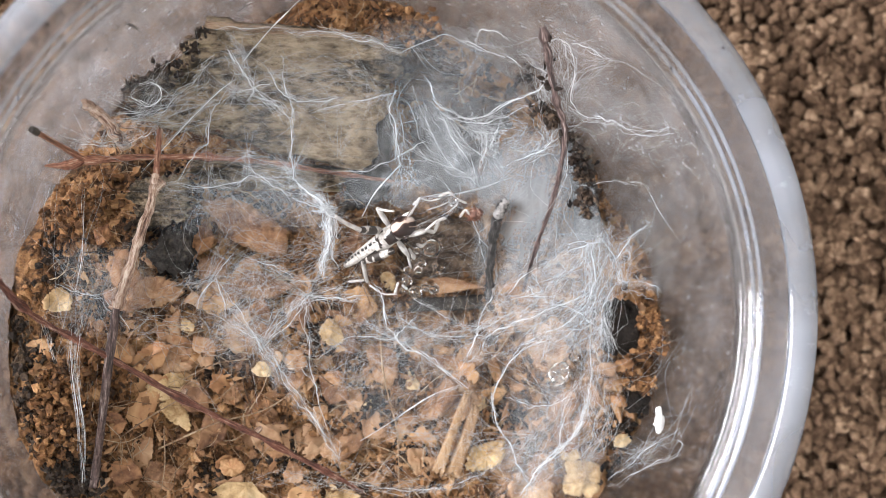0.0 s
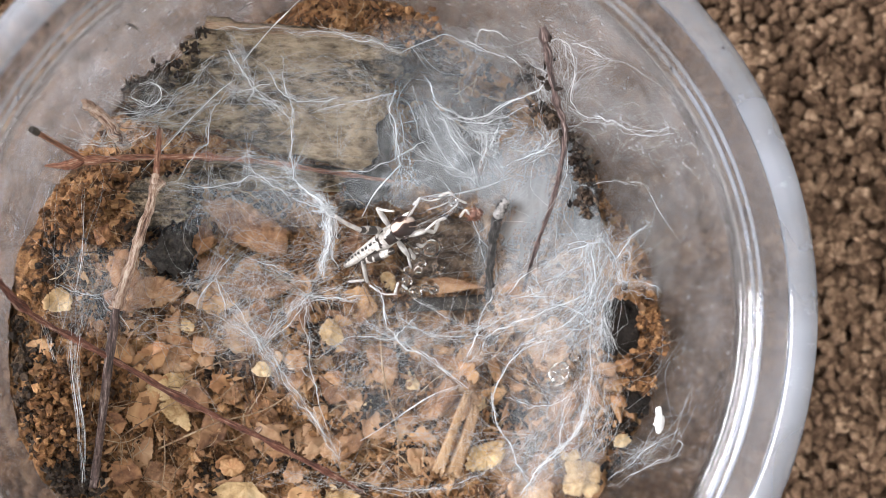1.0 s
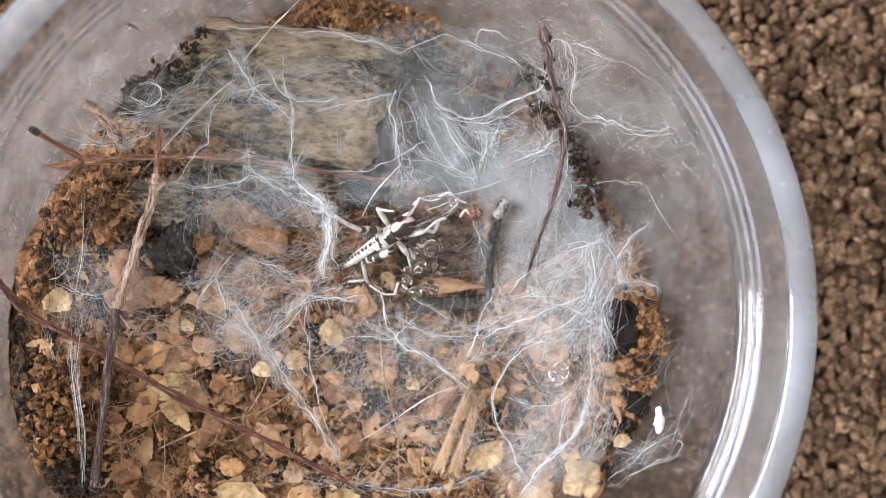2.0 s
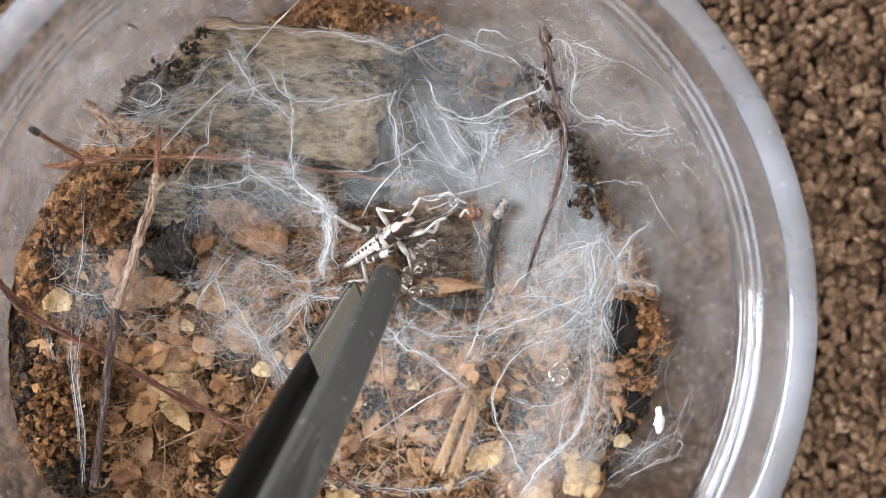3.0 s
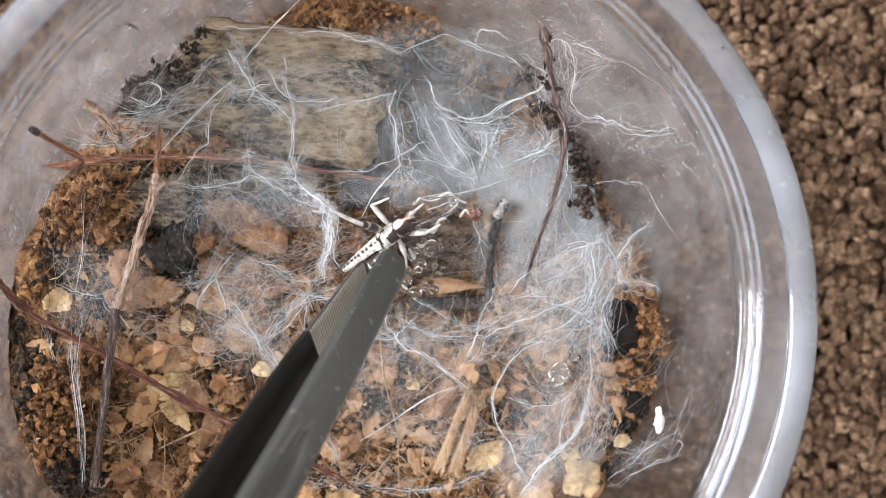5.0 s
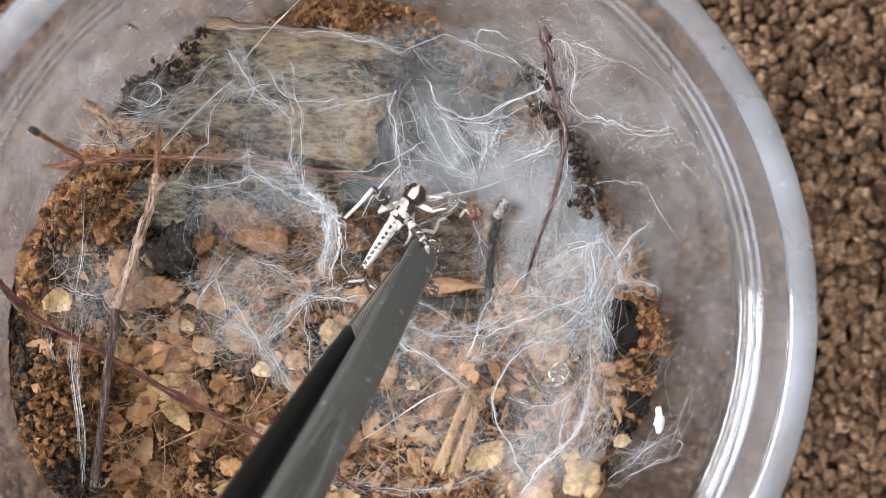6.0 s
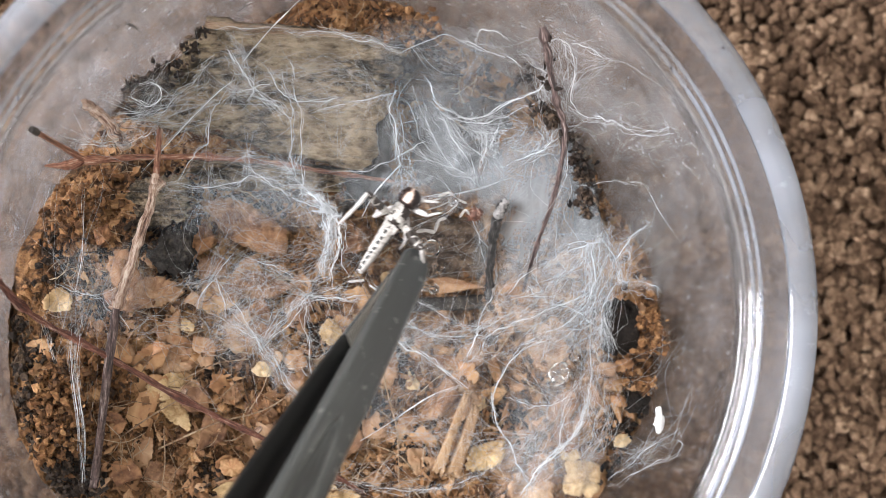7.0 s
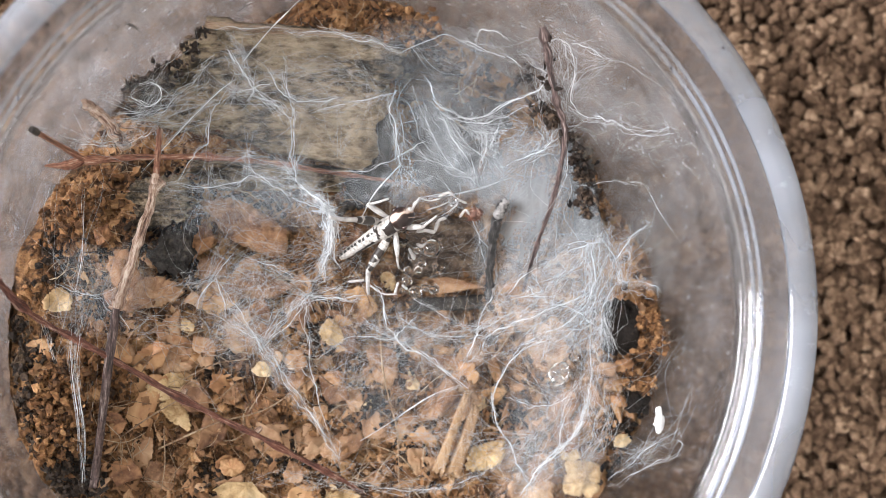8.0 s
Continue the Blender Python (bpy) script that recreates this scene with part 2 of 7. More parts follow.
def steel_mat(name, lo, hi):
    """Satin grey metal with lengthwise scuffs that also colour in highlights, and specks of wear."""
    m, nd, lk, b = mat(name)
    n1 = noise_tex(nd, lk, 90, 5, 0.6, stretch=(1, 0.25, 1))
    n2 = noise_tex(nd, lk, 900, 3, 0.6)
    tone = ramp(nd, lk, n1, [(0.3, lo), (0.7, hi)])
    speck = ramp(nd, lk, noise_tex(nd, lk, 650, 2, 0.5), [(0.65, (0.0,) * 3), (0.72, (0.6,) * 3)])
    # pale streaks: scuffs, and bevel highlights put into the colour
    rub_shine = ramp(nd, lk, noise_tex(nd, lk, 260, 4, 0.7, stretch=(1, 0.07, 1)), [(0.56, (0.0,) * 3), (0.75, (0.5,) * 3)])
    patchy = ramp(nd, lk, noise_tex(nd, lk, 60, 3, 0.6), [(0.4, (0.0,) * 3), (0.62, (1.0,) * 3)])
    tone = mixc(nd, lk, maths(nd, lk, "MULTIPLY", rub_shine, patchy), tone, (0.38, 0.39, 0.38))
    lk.new(mixc(nd, lk, speck, tone, (0.3, 0.3, 0.28)), b.inputs["Base Color"])
    lk.new(ramp(nd, lk, n1, [(0.3, (0.26,) * 3), (0.7, (0.42,) * 3)]), b.inputs["Roughness"])
    b.inputs["Metallic"].default_value = 0.45
    bump(nd, lk, maths(nd, lk, "ADD", n2, maths(nd, lk, "MULTIPLY", n1, 3.0)), 0.3, 0.05 * K, b)
    return m


def locust_mat(name, dark_at, freq, lo, hi, thresh, rim=9.0, blotch=0.68, one=False):
    """White mottled cuticle with uneven black dashes in a band beside the middle line (object space: x along the body)."""
    m, nd, lk, b = mat(name)
    tc = nd.new("ShaderNodeTexCoord")
    sep = nd.new("ShaderNodeSeparateXYZ")
    lk.new(tc.outputs["Object"], sep.inputs[0])
    wob = maths(nd, lk, "MULTIPLY", noise_tex(nd, lk, 700, 3, 0.6), 0.0012)
    wav = maths(nd, lk, "SINE", maths(nd, lk, "MULTIPLY", maths(nd, lk, "ADD", sep.outputs[0], wob), freq / K))
    on = maths(nd, lk, "GREATER_THAN", wav, thresh)
    y = maths(nd, lk, "ADD", sep.outputs[1] if one else maths(nd, lk, "ABSOLUTE", sep.outputs[1]), maths(nd, lk, "MULTIPLY", wob, 0.3))
    band = maths(nd, lk, "MULTIPLY", maths(nd, lk, "GREATER_THAN", y, (lo + 0.09) * K), maths(nd, lk, "LESS_THAN", y, (hi + 0.09) * K))
    fac = maths(nd, lk, "MULTIPLY", on, band)
    fac = maths(nd, lk, "MAXIMUM", fac, maths(nd, lk, "GREATER_THAN", y, (rim + 0.09) * K))
    if one:
        low = maths(nd, lk, "MULTIPLY", maths(nd, lk, "LESS_THAN", y, -0.5 * K), maths(nd, lk, "GREATER_THAN", y, -0.72 * K))
        fac = maths(nd, lk, "MAXIMUM", fac, low)
    patch = maths(nd, lk, "GREATER_THAN", noise_tex(nd, lk, 420, 2, 0.5), blotch)
    fac = maths(nd, lk, "MAXIMUM", fac, patch)
    mott = noise_tex(nd, lk, 2200, 4, 0.7)
    pale = ramp(nd, lk, mott, [(0.32, (0.16, 0.14, 0.12)), (0.5, (0.44, 0.41, 0.38)), (0.68, (0.62, 0.6, 0.57))])
    lk.new(mixc(nd, lk, fac, pale, dark_at), b.inputs["Base Color"])
    b.inputs["Roughness"].default_value = 0.4
    bump(nd, lk, mott, 0.5, 0.12 * K, b)
    return m


def saddle_mat():
    """White cuticle with a broad black patch on one side in front and a small black square behind."""
    m, nd, lk, b = mat("pronotum_shell")
    sep = nd.new("ShaderNodeSeparateXYZ")
    lk.new(nd.new("ShaderNodeTexCoord").outputs["Object"], sep.inputs[0])
    wob = maths(nd, lk, "MULTIPLY", maths(nd, lk, "SUBTRACT", noise_tex(nd, lk, 900, 3, 0.6), 0.5), 0.0009)
    x, y = (maths(nd, lk, "ADD", sep.outputs[k], wob) for k in (0, 1))
    fac = None
    for x0, x1, y0, y1 in ((-0.1, 1.35, -1.15, -0.15), (0.55, 1.5, -1.2, 0.15), (-1.5, -0.75, -0.65, 0.5), (-0.5, 0.3, 0.75, 1.1)):
        box = maths(nd, lk, "MULTIPLY", maths(nd, lk, "GREATER_THAN", x, x0 * K), maths(nd, lk, "LESS_THAN", x, x1 * K))
        box = maths(nd, lk, "MULTIPLY", box, maths(nd, lk, "MULTIPLY", maths(nd, lk, "GREATER_THAN", y, y0 * K), maths(nd, lk, "LESS_THAN", y, y1 * K)))
        fac = box if fac is None else maths(nd, lk, "MAXIMUM", fac, box)
    mott = noise_tex(nd, lk, 1800, 4, 0.7)
    pale = ramp(nd, lk, mott, [(0.32, (0.2, 0.18, 0.16)), (0.5, (0.46, 0.43, 0.4)), (0.68, (0.64, 0.62, 0.59))])
    lk.new(mixc(nd, lk, fac, pale, (0.022, 0.014, 0.011)), b.inputs["Base Color"])
    b.inputs["Roughness"].default_value = 0.38
    bump(nd, lk, mott, 0.5, 0.12 * K, b)
    return m


def head_mat():
    """Glossy dark brown dome with a ragged pinkish stripe over its crown."""
    m, nd, lk, b = mat("head_shell")
    tc = nd.new("ShaderNodeTexCoord")
    sep = nd.new("ShaderNodeSeparateXYZ")
    lk.new(tc.outputs["Object"], sep.inputs[0])
    n = noise_tex(nd, lk, 450, 5, 0.65)
    off = maths(nd, lk, "ABSOLUTE", maths(nd, lk, "ADD", sep.outputs[1], -0.4 * K))
    off = maths(nd, lk, "ADD", maths(nd, lk, "MULTIPLY", off, 0.6 / K), maths(nd, lk, "MULTIPLY", n, 0.9))
    back = maths(nd, lk, "LESS_THAN", maths(nd, lk, "ADD", sep.outputs[0], maths(nd, lk, "MULTIPLY", n, 0.8 * K)), 2.35 * K)
    off = maths(nd, lk, "MAXIMUM", off, back)
    lk.new(ramp(nd, lk, off, [(0.52, (0.66, 0.56, 0.5)), (0.68, (0.46, 0.33, 0.26)), (0.73, (0.05, 0.022, 0.014)), (0.9, (0.018, 0.009, 0.007))]), b.inputs["Base Color"])
    b.inputs["Roughness"].default_value = 0.45
    bump(nd, lk, n, 0.6, 0.3 * K, b)
    return m


SILK, SILK_FINE, SHEET = silk_mat("silk_thread", 0.1), silk_mat("silk_hair", 0.48), silk_sheet_mat()
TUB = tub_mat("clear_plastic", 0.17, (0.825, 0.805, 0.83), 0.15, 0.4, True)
TUB_SEAT = tub_mat("clear_moulded_plastic", 0.13, (0.76, 0.76, 0.8), 0.1, 0.35)
TUB_RIM = tub_mat("milky_plastic", 0.45, (0.52, 0.56, 0.64), 0.06, 0.3)
# ribs use a brighter copy of the metal for light and reflections on them
WATER, STEEL, RIBS = water_mat(), steel_mat("gunmetal_coating", (0.066, 0.07, 0.067), (0.122, 0.128, 0.122)), steel_mat("bright_rib_metal", (0.42, 0.39, 0.34), (0.62, 0.58, 0.52))
SHELL_ABD = locust_mat("abdomen_shell", (0.016, 0.013, 0.012), 7.6, 0.22, 0.62, -0.6, 9.0, 0.74, True)
SHELL_PRO = saddle_mat()
INNER_DARK = plain("inner_dark_metal", (0.01, 0.01, 0.0095), 0.5, spec=0.12)
SHELL_LEG = locust_mat("leg_shell", (0.03, 0.022, 0.018), 2.4, 0.12, 3.0, 0.2, 9.0, 0.66)
SHELL_HEAD = head_mat()
EYE, ANTENNA = plain("eye", (0.03, 0.012, 0.01), 0.12, coat=1.0), plain("antenna_brown", (0.12, 0.08, 0.06), 0.5)
CROWN = organic("pale_cuticle", [(0.2, (0.16, 0.13, 0.12)), (0.45, (0.46, 0.43, 0.41)), (0.8, (0.7, 0.68, 0.67))], 900, 0.35, 5, 0.0, 0.06, spec=0.6)
FRASS = organic("red_brown_pellet", [(0.3, (0.05, 0.02, 0.012)), (0.5, (0.2, 0.075, 0.045)), (0.7, (0.66, 0.5, 0.42))], 700, 0.35, 5, 0.0, 0.1, spec=0.7)
GLINT = plain("glint_white", (0.9, 0.9, 0.9), 0.5)


# ---- mesh helpers ----
def to_mesh(name, verts, faces, material, smooth=True):
    me = bpy.data.meshes.new(name)
    me.from_pydata([(x * K, y * K, z * K) for x, y, z in verts], [], faces)
    me.materials.append(material)
    if smooth:
        me.polygons.foreach_set("use_smooth", [True] * len(me.polygons))
    me.validate()
    return me


def thing(name, verts, faces, material, label, category, group="", kind="", smooth=True):
    """A top-level mesh with its origin under its middle."""
    v = np.array(verts, float)
    o = np.array([v[:, 0].mean(), v[:, 1].mean(), v[:, 2].min()])
    ob = new(name, to_mesh(name, v - o, faces, material, smooth))
    ob.location = o * K
    return tagged(ob, label, category, group, kind)


def part(name, verts, faces, material, parent, label="", smooth=True):
    ob = new(name, to_mesh(name, verts, faces, material, smooth))
    ob.parent = parent
    return tagged(ob, label) if label else ob


def root(name, at, label, category, group="", kind=""):
    ob = new(name)
    ob.location = Vector(at) * K
    ob.empty_display_size = 0.005
    return tagged(ob, label, category, group, kind)


def spline(points, n):
    """A smooth line of n places through the points."""
    P = np.array(points, float)
    if len(P) == 2:
        return P[0] + (P[1] - P[0]) * np.linspace(0, 1, n)[:, None]
    P = np.vstack([2 * P[0] - P[1], P, 2 * P[-1] - P[-2]])
    s = np.linspace(0, len(P) - 3 - 1e-9, n)
    i = s.astype(int)
    t = (s - i)[:, None]
    a, b, c, d = P[i], P[i + 1], P[i + 2], P[i + 3]
    return 0.5 * (2 * b + (c - a) * t + (2 * a - 5 * b + 4 * c - d) * t ** 2 + (3 * b - a - 3 * c + d) * t ** 3)


def tube(line, radii, sides=5, flat=1.0):
    """Verts and faces of a round rod along a line; flat squeezes it in its second direction."""
    L = np.array(line, float)
    R = np.broadcast_to(np.array(radii, float), (len(L),))
    T = np.gradient(L, axis=0)
    T /= np.linalg.norm(T, axis=1)[:, None] + 1e-9
    ref = np.array([0.0, 0.0, 1.0]) if abs(T[:, 2]).mean() < 0.8 else np.array([1.0, 0, 0])
    N = np.cross(T, ref)
    N /= np.linalg.norm(N, axis=1)[:, None] + 1e-9
    B = np.cross(T, N)
    a = np.linspace(0, 2 * math.pi, sides + 1)[:-1]
    V = (L[:, None] + R[:, None, None] * (np.cos(a)[None, :, None] * N[:, None] + flat * np.sin(a)[None, :, None] * B[:, None])).reshape(-1, 3)
    F = []
    for i in range(len(L) - 1):
        for j in range(sides):
            k = (j + 1) % sides
            F.append((i * sides + j, i * sides + k, (i + 1) * sides + k, (i + 1) * sides + j))
    F.append(tuple(range(sides))[::-1])
    F.append(tuple(range((len(L) - 1) * sides, len(L) * sides)))
    return V, F


class Heap:
    """Gathers pieces into one mesh."""
    def __init__(self):
        self.v, self.f, self.n = [], [], 0

    def add(self, V, F):
        self.v.append(np.asarray(V, float))
        n = self.n
        self.f.extend(tuple(i + n for i in q) for q in F)
        self.n += len(V)

    def verts(self):
        return np.vstack(self.v)


def ico(sub):
    bm = bmesh.new()
    bmesh.ops.create_icosphere(bm, subdivisions=sub, radius=1.0)
    V = np.array([v.co[:] for v in bm.verts])
    F = [tuple(v.index for v in f.verts) for f in bm.faces]
    bm.free()
    return V, F


ICO1, ICO2, ICO3 = ico(1), ico(2), ico(3)
rng = np.random.default_rng(7)


def turn(rx, ry, rz):
    return np.array(Euler((rx, ry, rz)).to_matrix())


def lump(base, size, at, rough=0.25, rot=None):
    """An uneven pebble from a sphere."""
    V, F = base
    k = 1 + rough * rng.normal(0, 1, len(V)).clip(-1.6, 1.6)
    W = V * k[:, None] * np.array(size)
    if rot is None:
        rot = turn(*rng.uniform(0, 6.28, 3))
    return W @ rot.T + np.array(at), F


def fbm(x, y, z=0.0, scale=1.0, octaves=4):
    return noise.fractal(Vector((x * scale, y * scale, z)), 0.9, 2.0, octaves)


def revolve(profile, n=160):
    """A ring-shaped shell from a closed outline of (radius, height)."""
    a = np.linspace(0, 2 * math.pi, n + 1)[:-1]
    m = len(profile)
    q = profile[1:] + profile[:1]
    if sum(r0 * z1 - r1 * z0 for (r0, z0), (r1, z1) in zip(profile, q)) < 0:
        profile = profile[::-1]
    V = np.array([(r * math.cos(t), r * math.sin(t), z) for t in a for r, z in profile])
    F = []
    for i in range(n):
        j = (i + 1) % n
        for k in range(m):
            l = (k + 1) % m
            F.append((i * m + k, j * m + k, j * m + l, i * m + l))
    return V, F


# ---- the room ----
def wall(name, a, b, z0, z1, hole=None):
    """A wall 0.15 m thick from a to b, outward to its own side, with a window's opening."""
    ax, ay = a
    bx, by = b
    d = Vector((bx - ax, by - ay, 0))
    n = Vector((d.y, -d.x, 0)).normalized() * 0.15
    length = d.length
    d.normalize()
    rects = [(0, length, z0, z1)]
    if hole:
        s0, s1, h0, h1 = hole
        rects = [(0, s0, z0, z1), (s1, length, z0, z1), (s0, s1, z0, h0), (s0, s1, h1, z1)]
    bm = bmesh.new()
    for s0, s1, h0, h1 in rects:
        ring = []
        for off in (Vector(), n):
            for s, h in ((s0, h0), (s1, h0), (s1, h1), (s0, h1)):
                q = Vector((ax, ay, 0)) + d * s + off
                ring.append(bm.verts.new((q.x, q.y, h)))
        for q in ((0, 1, 2, 3), (7, 6, 5, 4), (0, 4, 5, 1), (1, 5, 6, 2), (2, 6, 7, 3), (3, 7, 4, 0)):
            bm.faces.new([ring[i] for i in q])
    me = bpy.data.meshes.new(name)
    bm.to_mesh(me)
    bm.free()
    me.materials.append(WALLPAINT)
    return tagged(new(name, me), "plain pale painted room wall", "wall", kind="structure")


def box_mesh(name, lo, hi, material):
    (a, b, c), (d, e, f) = lo, hi
    me = bpy.data.meshes.new(name)
    me.from_pydata([(a, b, c), (d, b, c), (d, e, c), (a, e, c), (a, b, f), (d, b, f), (d, e, f), (a, e, f)], [],
                   [(3, 2, 1, 0), (4, 5, 6, 7), (0, 1, 5, 4), (1, 2, 6, 5), (2, 3, 7, 6), (3, 0, 4, 7)])
    me.materials.append(material)
    return me


wall("wall_north", (1.7, 1.6), (-2.0, 1.6), -0.004, 2.4)
wall("wall_south", (-2.0, -1.7), (1.7, -1.7), -0.004, 2.4)
wall("wall_east", (1.7, -1.7), (1.7, 1.6), -0.004, 2.4)
wall("wall_west", (-2.0, 1.6), (-2.0, -1.7), -0.004, 2.4, (0.52, 1.88, 0.69, 1.91))
tagged(new("ceiling", box_mesh("ceiling", (-2.15, -1.85, 2.4), (1.85, 1.75, 2.5), WALLPAINT)), "plain white painted ceiling", "ceiling", kind="structure")
tagged(new("floor", box_mesh("floor", (-2.15, -1.85, -0.05), (1.85, 1.75, -0.0028), CARPET_BASE)), "dark brown carpet backing under the loops", "floor", kind="structure")


def carpet():
    """Looped pile round the tub: tufts of a few leaning strands of fuzzy yarn in crooked rows."""
    h = Heap()
    step = 2.15
    for i, gx in enumerate(np.arange(-112, 112, step)):
        for gy in np.arange(-82, 96, step * 0.96):
            x = gx + rng.uniform(-0.7, 0.7)
            y = gy + rng.uniform(-0.7, 0.7) + (i % 2) * step * 0.5
            far = math.hypot(x, y)
            lean = rng.uniform(0, 3.14)
            high = rng.uniform(-0.5, 0.8) if far > 50 else rng.uniform(-1.2, -0.3)
            seen = x > 45 and abs(y - 5) < 62
            for k in range(4 if seen else 3 if far > 52 else 1):
                a, q = rng.uniform(0, 6.28), (0.0 if k == 0 else rng.uniform(0.3, 1.1))
                s = rng.uniform(0.75, 1.25) * (1 if seen else 1.5)
                W, F = lump(ICO2 if seen else ICO1, (1.15 * s, 0.82 * s, 0.66 * s), (0, 0, 0), 0.1, turn(rng.uniform(-0.5, 0.5), rng.uniform(-0.6, 0.6), lean + rng.uniform(-0.7, 0.7)))
                W[:, 2] += min(high - 0.55 * q * q, 0.9) - W[:, 2].max()
                h.add(W + (x + q * math.cos(a), y + q * math.sin(a), 0), F)
    me = to_mesh("carpet_pile", h.verts(), h.f, CARPET)
    return tagged(new("carpet_pile", me), "mottled brown looped carpet pile on the floor", "carpet", kind="stuff")


carpet()

# ---- the tub ----
tub = root("plastic_tub", (0, 0, 0), "round clear plastic tub without its lid, standing on carpet", "tub")
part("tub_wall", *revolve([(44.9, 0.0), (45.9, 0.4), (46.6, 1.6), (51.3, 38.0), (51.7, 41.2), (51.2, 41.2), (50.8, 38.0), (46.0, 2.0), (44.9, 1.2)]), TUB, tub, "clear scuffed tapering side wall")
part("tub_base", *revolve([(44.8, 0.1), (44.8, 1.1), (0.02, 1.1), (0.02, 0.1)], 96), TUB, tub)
part("lid_seat", *revolve([(51.25, 41.25), (51.75, 41.25), (51.95, 41.6), (52.4, 42.0), (53.1, 42.3), (53.6, 42.7), (53.8, 43.5), (54.0, 45.0), (54.6, 48.2), (54.85, 49.2), (54.5, 49.2), (54.2, 48.2), (53.6, 45.0), (53.4, 43.8), (53.2, 43.45), (52.9, 43.2), (52.3, 42.75), (51.8, 42.45), (51.45, 42.0)], 220), TUB_SEAT, tub, "clear stepped ledge that seats a lid")
for r_, z_, m_ in ((53.15, 43.4, TUB_RIM), (52.3, 42.75, TUB_RIM), (51.45, 41.8, TUB_SEAT)):
    part("ledge_bead", *revolve([(r_ + 0.3 * math.cos(t), z_ + 0.28 * math.sin(t)) for t in np.linspace(0, 2 * math.pi, 11)[:-1]], 200), m_, tub, "thin milky moulding line")
part("rim", *revolve([(54.3, 49.2), (54.5, 49.5), (54.8, 49.75), (55.2, 49.98), (55.6, 50.17), (56.0, 50.28), (56.6, 50.3), (57.3, 50.22), (57.7, 50.05), (58.1, 49.85), (58.4, 49.5), (58.55, 49.0), (58.5, 46.0), (58.1, 45.8), (57.9, 48.6), (57.5, 49.2), (55.4, 49.35), (54.9, 49.2)], 220), TUB_RIM, tub, "milky rolled rim")


# ---- the soil ----
def ground(x, y):
    """Height of the litter, with a hollow under the silk and a bank towards one side."""
    z = 18.5 + 2.2 * fbm(x, y, 1.0, 0.07) + 1.5 * fbm(x, y, 5.0, 0.33)
    hx, hy = 12.6, 8.7
    z -= 7.0 * math.exp(-((x - hx) ** 2 + (y - hy) ** 2) / 110.0)
    hx, hy = 6.6, 23.8
    z -= 6.0 * math.exp(-((x - hx) ** 2 + (y - hy) ** 2) / 60.0)
    hx, hy = -44.8, -11.6
    z += 4.0 * math.exp(-((x - hx) ** 2 + (y - hy) ** 2) / 160.0)
    hx, hy = -45.5, -19.0
    z += 5.0 * math.exp(-((x - hx) ** 2 + (y - hy) ** 2) / 190.0)
    hx, hy = 38.1, -1.7
    z -= 4.0 * math.exp(-((x - hx) ** 2 + (y - hy) ** 2) / 20.0)
    # soil runs out along an uneven line on the far side, where the wall shows down to the base
    e = (-0.72 * x + 0.69 * y) - 37.0 - 2.5 * fbm(x, y, 12.0, 0.08)
    if e > 0:
        z -= min(e * 1.8, 16.0)
    e = (-0.50 * x + 0.86 * y) - 38.0 - 3.0 * fbm(x, y, 3.0, 0.06)
    if e > 0:
        z -= min(e * 1.6, 14.0)
    e = (0.62 * x + 0.78 * y) - 36.5 - 3.0 * fbm(x, y, 6.0, 0.08)
    if e > 0:
        z -= min(e * 1.8, 15.0)
    e = (0.88 * x + 0.47 * y) - 43.0 - 3.0 * fbm(x, y, 9.0, 0.06)
    if e > 0:
        z -= min(e * 1.6, 14.0)
    return max(z, 2.0)


def soil():
    V, F = [], []
    nr, na = 120, 260
    for i in range(nr):
        r = 50.0 * ((i + 0.5) / nr) ** 0.75
        for j in range(na):
            a = 2 * math.pi * j / na
            x, y = r * math.cos(a), r * math.sin(a)
            z = ground(x, y)
            rr = min(r, 45.5 + 0.125 * (z - 2))
            V.append((rr * math.cos(a), rr * math.sin(a), z + 0.7 * fbm(x, y, 2.0, 1.3, 3)))
    for i in range(nr - 1):
        for j in range(na):
            k = (j + 1) % na
            F.append((i * na + j, (i + 1) * na + j, (i + 1) * na + k, i * na + k))
    F.append(tuple(range(na))[::-1])
    base = len(V)
    for j in range(na):
        a = 2 * math.pi * j / na
        V.append((44.6 * math.cos(a), 44.6 * math.sin(a), 1.3))
    for j in range(na):
        k = (j + 1) % na
        F.append(((nr - 1) * na + j, base + j, base + k, (nr - 1) * na + k))
    return thing("soil", V, F, SOIL, "damp brown crumbly soil filling the tub", "soil", kind="stuff")


def inside(lim=46.0):
    while True:
        x, y = rng.uniform(-lim, lim, 2)
        if math.hypot(x, y) < lim:
            return x, y


def crumbs():
    h = Heap()
    for i in range(13000):
        x, y = inside()
        s = 0.2 + 0.75 * rng.random() ** 5
        z = ground(x, y)
        if z < 6:
            continue
        V, F = lump(ICO1, (s * 1.1, s * rng.uniform(0.6, 1), s * rng.uniform(0.5, 0.9)), (x, y, z + s * 0.35), 0.45)
        h.add(V, F)
    return thing("soil_crumbs", h.verts(), h.f, CRUMB, "loose rust-brown crumbs of soil and bark", "soil", kind="stuff", smooth=False)


